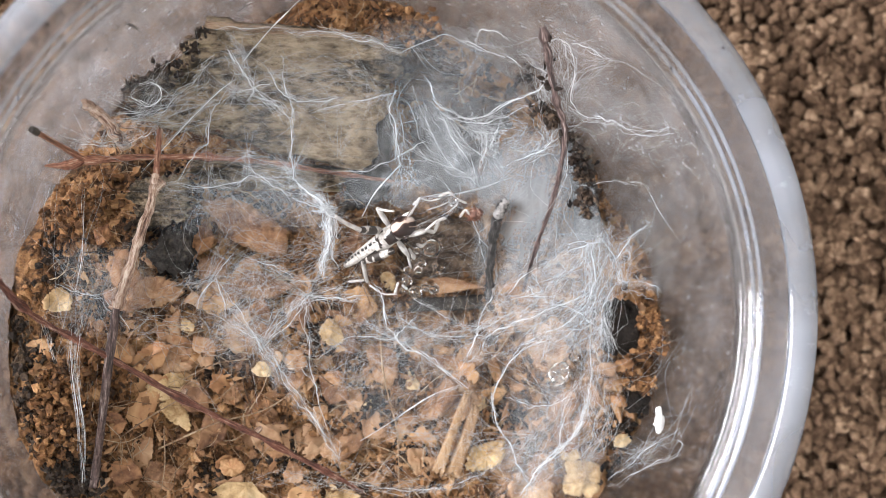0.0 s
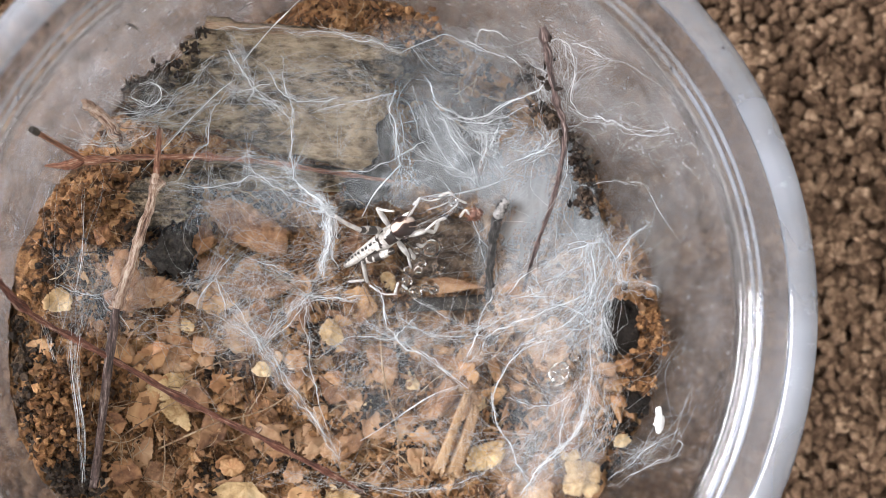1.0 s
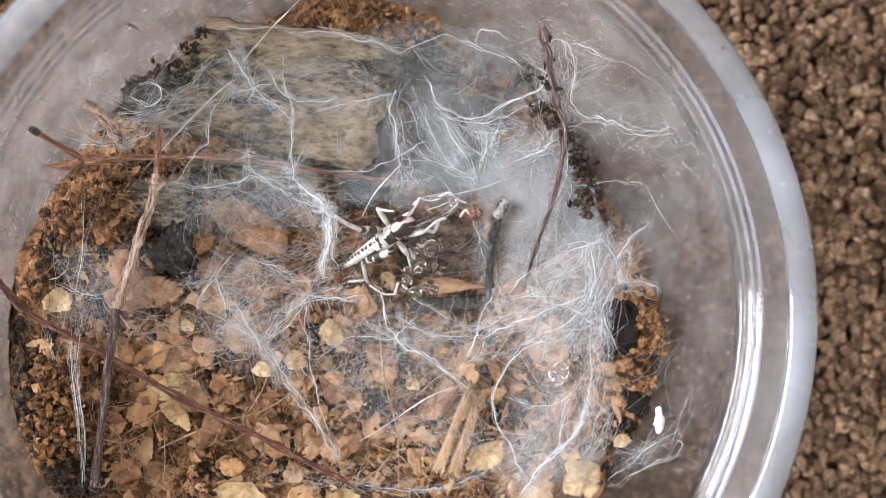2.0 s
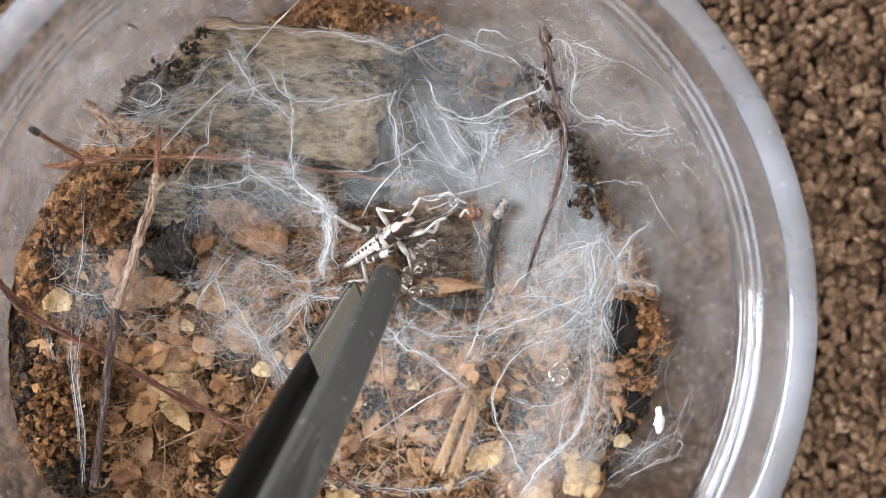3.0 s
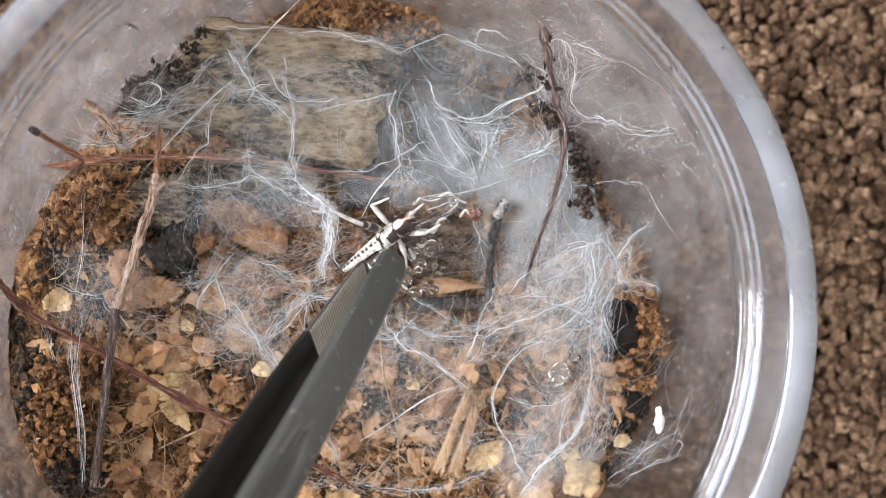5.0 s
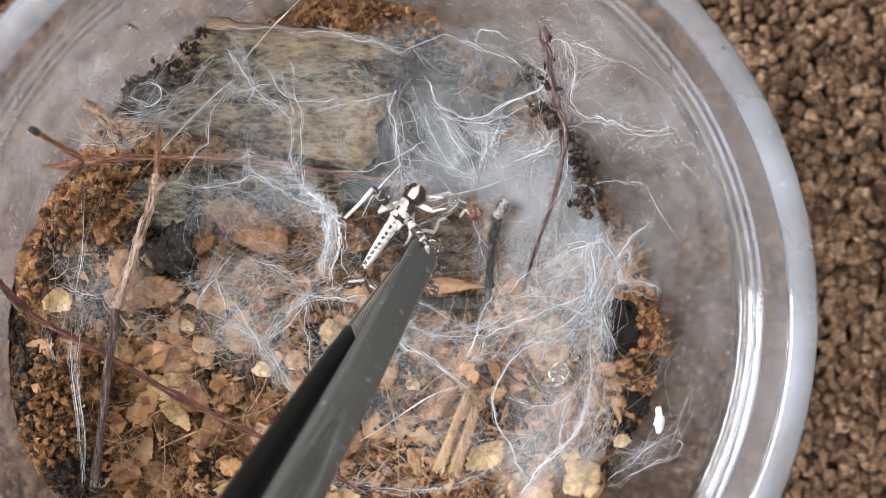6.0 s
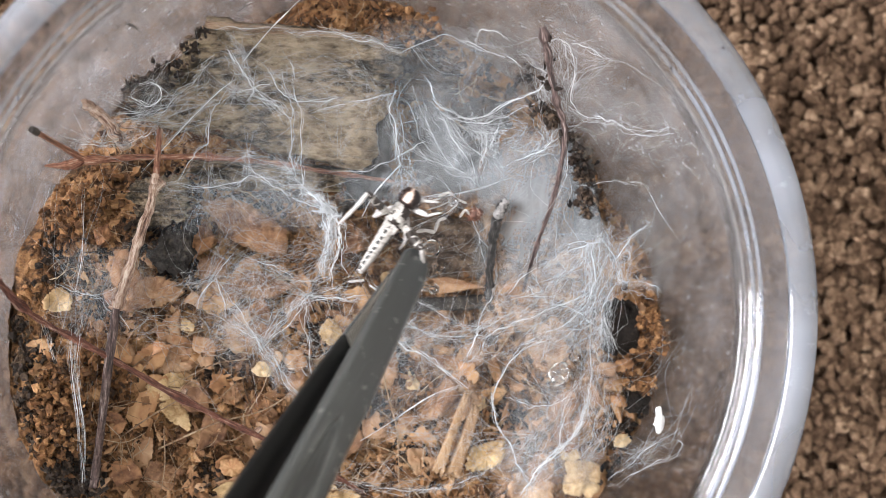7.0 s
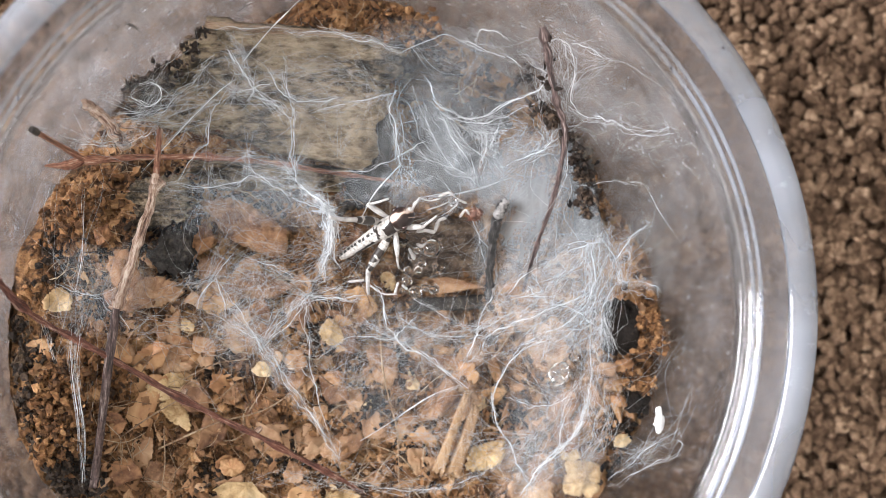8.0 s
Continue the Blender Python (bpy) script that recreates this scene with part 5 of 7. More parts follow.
strands(7, 3.5, 0.045, (6.5, 29.4, 29), (10.2, 23.3, 26), (16, 19.3, 26), (21.4, 17.7, 28))
strands(6, 2.5, 0.045, (9.7, 29.5, 29), (15.8, 24.1, 27), (20, 20.1, 27), (21.4, 16.9, 28))
strands(8, 1, 0.05, (-3.8, 19.7, 28), (0.9, 19.9, 28.5), (5.3, 21.9, 28.5), (10.1, 24.1, 27))
strands(8, 0.5, 0.09, (27.9, -4.1, 30), (23.4, -5, 30), (20.7, -8.2, 29), (19.2, -12.2, 28), (19.4, -16, 27), (22.3, -19.5, 26), (23.5, -23, 25), (25.8, -25.3, 24))
strands(12, 1.8, 0.06, (32.4, -4.1, 31), (32.7, -12.3, 30), (31.2, -17.2, 29), (29.3, -20.8, 27), (26, -23.9, 25))
strands(26, 2.6, 0.05, (16, -7.5, 26), (18.9, -3.3, 28), (25, -0.4, 30), (32.2, 2.4, 31), (34.5, 8, 33))
strands(19, 2.5, 0.05, (21.4, -5.8, 28), (26, -3.3, 29.5), (30.7, -0.9, 30.5), (33.6, 4, 32), (33.3, 9.6, 33))
strands(10, 2, 0.05, (33.7, 10.4, 33), (35.4, 7.2, 33), (37, 4, 32), (40.5, 4, 34), (41, 2.9, 36))
strands(5, 0.7, 0.06, (35.1, 5.6, 32), (37.1, 9.6, 34), (39.4, 12.4, 37))
strands(3, -0.4, 0.03, (35.6, 18.1, 38), (37.8, 17.6, 39), (39.7, 13.9, 40), (42, 9.6, 42))
strands(4, 0.6, 0.035, (30.5, 17.8, 31), (34.3, 18.2, 35), (35.9, 17.9, 38))
strands(4, -0.4, 0.07, (15.2, -10.7, 26), (10.4, -12.5, 25), (5.8, -15.9, 23), (1.1, -19.2, 21))
strands(6, 0.6, 0.07, (14.8, -10, 26), (16, -5.8, 27), (17.5, -0.9, 27.5), (19.3, 2.3, 27), (20, 6.4, 27))
strands(8, 1, 0.05, (-7.5, 1.7, 26), (-7.4, -3.8, 26), (-6.6, -7.8, 26), (-5.3, -13.6, 25), (-3.6, -18.7, 23), (-2.2, -22.8, 21))
strands(9, 1.5, 0.05, (-12.3, -5.4, 26), (-9.9, -10.9, 26), (-6.2, -15.5, 25), (-3.2, -19.6, 23), (-2, -23.2, 21))
strands(15, 3, 0.045, (-20, 4.9, 25), (-16.2, -0.6, 26), (-13.1, -4.5, 26), (-10.7, -10.1, 26))
strands(12, 2, 0.045, (-21.2, 0.2, 24), (-15.3, -3, 25), (-12.3, -6.9, 26), (-5.8, -8, 25))
strands(14, 2, 0.045, (-12.7, -4.2, 26), (-9.9, -0.6, 26), (-7.1, 2.1, 26), (-2.1, 3.3, 27))
strands(6, 0.5, 0.07, (1.1, 4.5, 27), (3.2, 1.7, 27), (4.4, -2.4, 26.5), (6.5, -5, 26.5), (9.8, -6.9, 26), (14, -10.3, 26))
strands(8, 1.3, 0.05, (-8.3, 0.9, 26), (-3.7, 2.1, 27), (1.1, 2.3, 27))
strands(10, 1.5, 0.05, (5.3, -0.4, 26), (10.1, -3.3, 26.5), (15.8, -3.3, 27), (19.5, -0.9, 27))
strands(7, 1.5, 0.05, (7.8, 1.6, 26), (12.7, -0.9, 26), (17.6, -2.6, 26.5), (20.7, -0.9, 27.5))
strands(5, -0.5, 0.05, (-29.8, 19.2, 31), (-23.9, 25.7, 30), (-19.3, 30.5, 29), (-17, 32.1, 29))
strands(5, 0.6, 0.06, (-25, 18.1, 30), (-22.7, 21.6, 29), (-20.8, 23.5, 29), (-21, 25.9, 29), (-19.7, 28.9, 29))
strands(10, 1.6, 0.05, (-28.7, 25.4, 29), (-25.4, 29.2, 29), (-22.3, 32.1, 28), (-20, 35.2, 28))
strands(4, 0.6, 0.06, (-30.2, 30.9, 30), (-28, 30.8, 30.5), (-27.1, 29.4, 30.5), (-28.9, 28.2, 30.5), (-30.8, 28.9, 30.5), (-30.3, 30.8, 30))
strands(8, 1.2, 0.05, (-39.4, 22.6, 29), (-34.3, 22.5, 29), (-29.8, 23.7, 30), (-28, 25.3, 30))
strands(5, -0.7, 0.032, (-37.3, 17.3, 29), (-37.7, 8.2, 28), (-38.8, 2.8, 26))
strands(9, -0.9, 0.045, (-39.2, -2.2, 31), (-38.9, -7.6, 30.2), (-38.1, -15.3, 29), (-37.7, -23.2, 27.5))
strands(9, -0.9, 0.045, (-37.8, -2.2, 31), (-38.3, -7.6, 30.2), (-37.4, -16.1, 29), (-37.8, -22.5, 27.5))
strands(6, -0.6, 0.05, (-42.6, 0.1, 31), (-42, -3, 30), (-41.4, -6.1, 29))
strands(6, 0.9, 0.05, (-41.5, 4.4, 27), (-35.2, 2.1, 28), (-31.1, -1.5, 27))
strands(5, 0.6, 0.05, (36.5, -26.1, 27), (42, -22.7, 30), (43.6, -19.1, 38), (42, -16.4, 40))
strands(4, 0.6, 0.05, (37, -25.2, 27), (40, -20.1, 33), (42.4, -16.4, 40))
strands(3, -0.3, 0.05, (-8, 43.4, 32), (-12.4, 39.1, 29), (-16.3, 34.4, 29))
strands(9, 1.2, 0.05, (-20, 39.2, 28), (-9.7, 39.1, 28.5), (-3, 38.7, 28.5), (6.2, 36.8, 28))
strands(3, -0.3, 0.07, (0.2, 13.2, 28), (2.1, 16.8, 29), (5.7, 20.7, 29))
strands(4, -0.5, 0.05, (8.1, 16, 29), (12.9, 16.4, 29), (17.8, 17.6, 29), (21.8, 19.1, 28))
strands(9, 1.2, 0.042, (-3.1, -24.2, 22), (6, -26.4, 22), (13.3, -26, 23), (20.5, -22.9, 25))
strands(6, 0.6, 0.06, (8.5, 16, 29), (11.3, 16.4, 29), (12.8, 16.6, 29.5), (13.8, 15.2, 29.5))
strands(6, 0.6, 0.06, (8.2, 12, 28), (12.9, 14.3, 29), (14.1, 16, 29))
strands(12, 1.8, 0.04, (15.6, 13.6, 28), (17.5, 9.6, 27), (19.2, 3.9, 25), (20.4, 0.6, 25))
strands(6, 1, 0.045, (21, 2.3, 28), (24.5, 5.6, 29), (28.3, 6.8, 30), (29.7, 7.9, 31))
strands(6, 1, 0.045, (28.9, 8, 31), (33.3, 9.6, 33), (35.4, 12, 34))
strands(12, 2, 0.045, (35.6, -7.4, 31), (34, -0.8, 32), (35.8, 4, 33))
strands(8, 1.6, 0.045, (21.4, 23.3, 28), (25, 22.5, 30), (28.6, 23.6, 32))
hairs((-6.2, 29.2, 29), 12.9, 8.4, 20, 180, 7, 85, 0.026)
hairs((5.3, 10.4, 26), 25.5, 7.7, 0, 180, 6, 60, 0.025)
hairs((13.1, 22.4, 28), 8.4, 6.1, 40, 180, 7, 10, 0.03)
hairs((19.5, 24.9, 29), 5.3, 3.0, 0, 180, 3, 90, 0.036)
hairs((28.6, 13.7, 29), 7.6, 10.7, 70, 60, 8, 22, 0.026)
hairs((27.5, -0.9, 30), 9.1, 6.8, 40, 60, 9, 70, 0.03)
hairs((5.5, -6.6, 25), 14.0, 7.0, 30, 70, 8, 105, 0.026)
hairs((-16.1, -0.6, 25), 8.5, 6.2, -45, 50, 7, 42, 0.03)
hairs((-12.4, 17.5, 29), 8.4, 4.6, -25, 50, 7, 18, 0.03)
hairs((28, 31.7, 34), 8.1, 6.7, -40, 180, 7, 55, 0.03)
hairs((37.9, 7.2, 34), 4.4, 5.9, 0, 180, 5, 52, 0.03)
hairs((36.5, 24.5, 38), 8.0, 4.3, -10, 40, 6, 22, 0.022)
hairs((9.1, -18.3, 23), 10.2, 5.5, 25, 60, 7, 82, 0.028)
hairs((33.2, -15.8, 28), 4.6, 8.4, 80, 50, 8, 82, 0.028)
hairs((-26.1, 27.3, 29), 6.8, 6.1, 50, 50, 7, 60, 0.03)
hairs((17, 36, 29), 11.4, 4.6, 0, 180, 5, 30, 0.028)
hairs((-39.1, -11.2, 25), 3.1, 10.1, 85, 10, 14, 22, 0.028)
hairs((-23.9, 17.4, 28), 8.4, 4.6, -30, 180, 6, 52, 0.028)
hairs((13.1, 8, 24), 6.2, 3.9, 0, 180, 6, 10, 0.026)
hairs((-9, 6.5, 25), 9.3, 4.7, 0, 180, 5, 60, 0.028)
hairs((-26.2, -3.6, 25), 9.3, 4.7, 10, 180, 6, 45, 0.026)
hairs((39.2, -21.7, 33), 5.2, 3.7, 30, 30, 7, 30, 0.028)
strands(8, 3, 0.04, (8.4, 30.2, 29.5), (10.4, 24.8, 27.5), (13.8, 20.1, 26.5), (20, 16.5, 27))
strands(8, 2, 0.04, (4.9, 30.2, 29), (6.2, 24, 28), (7.9, 18.4, 27.5))
strands(8, 2, 0.04, (19.7, 20.1, 28), (25.3, 23.1, 32), (28.1, 27.7, 35))
strands(16, 2.5, 0.035, (19, 0.7, 27.5), (24.5, 2.4, 29), (30.4, 6.4, 31.5), (34.1, 10.4, 33))
strands(20, 2, 0.035, (31.9, 7.2, 32), (32.9, 1.6, 31.5), (30, -3.3, 30), (24.5, -5.7, 29))
strands(5, 0.8, 0.05, (5, 36.6, 28), (0.2, 38, 28.5), (-6.1, 39, 28.5))
strands(16, 2, 0.045, (22.1, -20.9, 25), (25, -24.4, 24), (26.7, -27, 24))
strands(14, 2, 0.045, (30, -19.9, 27.5), (27.1, -23.4, 25.5), (25.8, -27, 24))
strands(4, 0.4, 0.05, (-21.6, 5, 25), (-19.8, 4.8, 26), (-17.7, 4.9, 25.5))
strands(4, 0.4, 0.05, (-19.8, 4.8, 26), (-18.9, 1.8, 26), (-18.5, -0.6, 25))
strands(4, 0.4, 0.05, (-19.8, 4.8, 26), (-21.6, 2.6, 25), (-22.7, 0.2, 24))
strands(3, 0.4, 0.05, (-19.8, 4.8, 26), (-18.9, 6.5, 26), (-17.5, 8.1, 25))
strands(5, 0.6, 0.05, (-13.1, -4.1, 26.5), (-15.4, -3.3, 26), (-18.1, -1.4, 25))
strands(3, 0.3, 0.07, (31.5, 27.2, 36.5), (33.2, 26.5, 37), (34.4, 26.7, 37))
pulled += strands(12, 0.8, 0.08, (-5.6, 15.7, 32), (-5, 14.3, 32), (-4.2, 12.9, 32))
pulled += strands(10, 0.8, 0.08, (-6.1, 14.2, 32), (-4.8, 14.2, 32), (-3.9, 14.6, 32))
pulled += strands(6, 0.6, 0.08, (-4.7, 13.7, 32), (-4.8, 9.7, 30), (-5.1, 4.1, 26))
pulled += strands(5, 0.6, 0.07, (-4.2, 13.6, 32), (-4.2, 9.7, 30), (-2.9, 5.7, 27))
pulled += strands(4, 0.4, 0.08, (-5.4, 14.7, 32), (-7.3, 16.2, 31.5), (-9.1, 17.8, 31))
pulled += strands(14, 0.5, 0.1, (-6.5, 15.7, 31.5), (-5.5, 14.8, 32), (-4.7, 13.9, 32.2), (-4.0, 13.2, 32.2))
pulled += strands(10, 0.5, 0.1, (-5.9, 13.8, 32), (-5.0, 14.3, 32.3), (-4.2, 14.4, 32))
pulled += strands(8, 0.6, 0.09, (-5.2, 14.3, 32), (-4.6, 11.5, 31.5), (-5.0, 8.2, 29.5), (-5.6, 5.2, 27))
pulled += strands(8, 0.6, 0.08, (-4.6, 14.2, 32), (-3.9, 11.2, 31), (-4.3, 8.0, 29))
strands(16, 0.7, 0.11, (33.1, -11.5, 30), (32.0, -16.0, 29), (29.3, -20.4, 27), (26.0, -24.1, 25), (24.5, -27.7, 24))
strands(20, 1.4, 0.07, (29.2, -2.1, 30), (31.8, 0.8, 31), (32.9, 4.4, 32), (32.4, 8.0, 33), (33.1, 10.0, 33.5))
strands(12, 1.0, 0.06, (32.2, 0.8, 31), (35.2, -2.5, 31), (36.4, -5.0, 30))
strands(8, 0.5, 0.06, (-7.2, 2.2, 27), (-6.0, 2.4, 27), (-2.9, 1.9, 27), (0.3, 1.7, 27))
strands(10, 0.8, 0.05, (-7.2, 2.2, 27), (-9.1, -0.6, 26.5), (-12.3, -3.8, 26), (-14.2, -5.3, 26))
strands(10, 0.7, 0.06, (-13.0, -5.3, 26), (-9.1, -11.0, 25.5), (-5.8, -15.2, 25), (-2.3, -22.2, 22))
hairs((18.2, -20.9, 24), 10.2, 4.7, 10, 180, 5, 80, 0.026)
hairs((1, -23.9, 22), 15.8, 3.2, 10, 60, 6, 60, 0.026)
hairs((27, -20, 26), 5.4, 4.6, 60, 180, 5, 60, 0.026)
hairs((-5.8, -5.5, 25), 10.1, 5.4, -40, 180, 5, 70, 0.026)
hairs((-16.9, 4.2, 26), 11.6, 5.4, -20, 180, 5, 80, 0.026)
hairs((33.6, -0.8, 32), 3.0, 6.0, 80, 40, 5, 50, 0.028)
hairs((26.1, 27.7, 35), 4.4, 5.2, 80, 180, 4, 60, 0.028)
strands(12, 1.6, 0.055, (-18.4, 36, 29), (-16.7, 33.5, 30), (-14.8, 31.2, 30), (-15.6, 29.1, 30))
strands(14, 1.4, 0.05, (-18.6, 31.2, 29.5), (-14.8, 30.1, 30), (-11.8, 28.2, 30.5), (-9.9, 26.5, 31))
strands(10, 1.6, 0.045, (-13.2, 33.7, 29), (-11, 30.1, 30.5), (-7.9, 29.1, 30), (-3.1, 30, 29))
strands(12, 1.8, 0.045, (-6.2, 27.6, 29), (-3.1, 28.5, 29), (1.7, 29.7, 29), (4.9, 30.6, 29))
strands(14, 2, 0.045, (10.5, 27.9, 29), (13, 24.8, 28.5), (15.6, 20.9, 28))
strands(14, 1.5, 0.045, (17, 27.2, 29), (18, 24, 29), (17.2, 20.1, 28))
strands(14, 1.5, 0.045, (19.6, 26.8, 30), (18.6, 23.2, 29), (20.6, 20.1, 28.5))
strands(10, 2, 0.045, (14.6, 26, 29), (17.7, 25.2, 29.5), (21.4, 25.9, 31))
strands(12, 1.6, 0.045, (-26.1, 18.1, 29.5), (-20.1, 17.4, 29), (-14.7, 18.4, 29), (-9.4, 17.1, 30))
strands(10, 1.4, 0.05, (0.5, -0.8, 26), (5.3, -4, 26), (11.1, -7.4, 26), (16, -11.5, 26))
strands(10, 1.2, 0.05, (-5.9, -7.1, 25.5), (-1.1, -3.9, 26), (4.5, -4, 26), (8.6, -0.9, 26))
strands(10, 1.6, 0.045, (21.6, -12.4, 27), (26.6, -14.1, 27.5), (30.3, -12.3, 29), (32.6, -8.2, 30))
strands(9, 1.2, 0.05, (30.1, -21.6, 27), (29, -17.3, 28), (30.3, -12.3, 29))
strands(9, 1.4, 0.045, (23.6, 4, 29), (27.5, 0.8, 30), (32.2, -0.8, 31), (35.5, -4.1, 31.5))
strands(9, 1.4, 0.045, (-16.9, 8.1, 26), (-12.3, 6.5, 27), (-7.6, 4.1, 27), (-3.7, 4.9, 27))
for way in (((-8.2, 17.2, 31), (-6.0, 15.4, 31.5), (-4.2, 13.4, 31.8)), ((-6.4, 14.2, 31.6), (-5.0, 14.4, 31.8), (-3.6, 14.2, 31.6)), ((-5.2, 15.2, 31.6), (-4.9, 10.5, 30.5), (-5.4, 4.8, 27)), ((-4.4, 14.6, 31.6), (-4.2, 11.5, 30.8), (-4.6, 7.0, 28))):
    band(spline(np.array(way) - (0, 0, 18), 22), 0.9, 0.6, 0.72)
tuft((-16.3, 35.6, 29.5), 5, 22, -50, -75, 130, 200)
tuft((-17.4, 30.3, 29.5), 5, 24, 10, 60, -120, 160)
tuft((-15.5, 21.8, 29.5), 5, 26, 70, -20, -100, 190)
tuft((-9.5, 19.6, 31), 5, 26, -35, 60, 170, 110)
tuft((-20.5, 4.8, 26), 6, 28, 0, 75, 190, -60, -110)
tuft((-7.3, 2.2, 27), 7, 28, 0, 60, 150, 215, -85)
tuft((-13.6, -4.1, 26.5), 8, 36, 45, 140, 165, -50, -75)
tuft((6.7, -4.7, 26.5), 6, 20, 20, 150, 100)
tuft((-30, 27, 29.5), 7, 30, 30, 60, 200, 240, -40)
tuft((-35, 23, 29), 5, 20, 0, 50, 170)
sheet(0.14, 0, 0.5, 1, (-36, 31.5, 28), (-23, 33, 29.5), (-23, 23, 29.5), (-37, 22, 28))
sheet(0.36, 0, 0.55, 1, (-3, 20, 30.5), (9, 19.5, 30.5), (8.5, 14.8, 31), (-3.5, 14.6, 31))
sheet(0.46, -2, 0.45, 1, (2.3, 31.7, 29), (25, 30.9, 30), (24.6, 14.1, 27), (2.9, 14.3, 27))
sheet(0.88, -1, 0.28, 0.35, (17.2, 22.5, 28), (29, 27.4, 34), (35.4, 6.4, 33), (17.0, 1.9, 26.5))
sheet(0.42, -1, 0.52, 1, (19.3, 8, 28), (35.4, 8.8, 33), (35.7, -7.3, 32), (16.6, -7.4, 27))
sheet(0.36, -1, 0.5, 1, (19.5, -4, 29), (36.1, -0.8, 32), (36.1, -25.9, 27), (21.3, -25.8, 25))
sheet(0.2, 1, 0.5, 1, (-21.5, 40.4, 28), (7.4, 38.3, 28), (4.9, 17.6, 29), (-26.1, 18.1, 29))
sheet(0.2, 0, 0.5, 1, (-5.9, 2.5, 26), (20.8, 0.7, 27), (19.2, -17.8, 23), (-3.9, -20.5, 22))
sheet(0.18, 0, 0.56, 1, (-23.9, 7.3, 25), (-12.2, 8.1, 26), (-8.3, -11.8, 26), (-21.6, -6.9, 24))
sheet(0.25, -1, 0.56, 1, (-17, 22.1, 29), (-7.6, 20.5, 31), (-2.4, 12, 29.5), (-13.9, 12.8, 27))
sheet(0.12, 0, 0.56, 1, (27.4, 33.8, 36), (45.2, 29.8, 41), (44, 21.3, 40), (27.5, 23.9, 33))
sheet(0.24, 0, 0.56, 1, (0.2, 41.2, 28), (24.7, 40.3, 34), (25.3, 27.9, 32), (4.9, 27.8, 29))
sheet(0.05, 0, 0.5, 1, (-6.1, 15.2, 28), (18.9, 16.9, 28), (20.4, -1.1, 25), (-5.8, -0.7, 25))
sheet(0.3, 0, 0.56, 1, (-41.2, 9.7, 26), (-27.7, 9.7, 27), (-29.2, -3.5, 26), (-41.9, -2.5, 27))
sheet(0.12, 0, 0.56, 1, (36.1, -25.9, 27), (43.2, -19.4, 38), (41.6, -16, 40), (36.5, -19.5, 31))
sheet(0.12, 0, 0.56, 1, (33.8, 20, 34), (42.3, 17.4, 40), (43.2, 2.6, 38), (34.1, 4, 33))
sheet(0.3, 0, 0.5, 1, (20.5, -19.2, 25), (35.8, -18.3, 28), (35.9, -28.8, 25), (20.1, -28.6, 23))
sheet(0.25, 0, 0.56, 1, (25.6, 10.4, 31), (36.8, 12, 35), (36.6, -0.8, 33), (25.9, 0.8, 30))
sheet(0.3, 0, 0.4, 0.5, (5, 20.8, 28), (21.1, 24.1, 29), (21.4, 14.5, 28), (6.6, 14.4, 28))
sheet(0.5, -1, 0.5, 0.6, (7.8, 28.7, 28.5), (12.2, 29.6, 28.5), (21.5, 15.3, 27.5), (13.4, 16.5, 26.5))
sheet(0.3, 0, 0.5, 1, (-30.6, 19.6, 29), (-6.2, 19.1, 29), (-3, 10.4, 28), (-29.2, 10.5, 27))
tagged(part("silk_hairs", FINE.verts(), FINE.f, SILK_FINE, web, "fine loose hairs of silk"), kind="stuff")

# ---- water drops and small bits ----
def drop(at, r, squash=0.85):
    V, F = ICO3
    seed = rng.uniform(0, 99)
    swell = np.array([1 + 0.13 * fbm(v[0] + seed, v[1], v[2], 1.3, 2) for v in V])[:, None]
    return thing("water_drop", V * swell * (r, r * 0.95, r * squash) + np.array(at, float), F, WATER, "clear water drop hanging in silk", "water drop", "water drops")


for at, r in (((7.5, 2.8, 30), 0.95), ((10.1, 3.2, 30), 0.8), ((9.1, 3.4, 29.6), 0.6), ((9.6, 8.9, 31), 1.3), ((8.4, 6.7, 30), 0.6), ((10.3, 6.5, 30), 0.45), ((6.3, 4.3, 30), 0.75), ((7.9, 5.9, 30), 0.55), ((6.9, 7.7, 30.5), 0.6), ((6.4, 5.7, 30), 0.65), ((10.7, 5.4, 30), 0.35), ((11.3, 6.1, 30), 0.3), ((5.6, 3.0, 30), 0.4),
              ((12.4, 15.6, 32), 0.7), ((28.1, -8.9, 31), 1.55), ((27.9, -9.9, 30.8), 0.9), ((28.6, -7.9, 31.2), 0.7), ((29.2, -7.2, 31), 0.6), ((30.2, -6.6, 31), 0.7), ((8.5, 10.0, 31), 0.5), ((10.9, 9.2, 30.5), 0.4), ((10.9, 10.1, 30.5), 0.3), ((7.6, 8.6, 30.5), 0.45)):
    drop(at, r)
V, F = lump(ICO3, (1.15, 0.9, 0.8), (15.8, 13.6, 30), 0.2)
thing("droppings_pellet", V, F, FRASS, "glossy red-brown pellet caught in silk", "pellet")
# white lumps added in place of a lamp's reflection in the wall
h = Heap()
for at, size in (((42.2, -14.8, 33), (0.45, 1.3, 0.4)), ((42.4, -15.9, 33), (0.75, 1.1, 0.4)), ((42.1, -16.2, 33), (0.6, 1.0, 0.4)), ((42.2, -17, 33), (0.5, 0.6, 0.3))):
    h.add(*lump(ICO2, size, at, 0.3, turn(0, 0.4, 0.1)))
V, F = h.verts(), h.f
thing("white_spot", V, F, GLINT, "white lumps that colour in a reflection on the tub wall", "dropping")


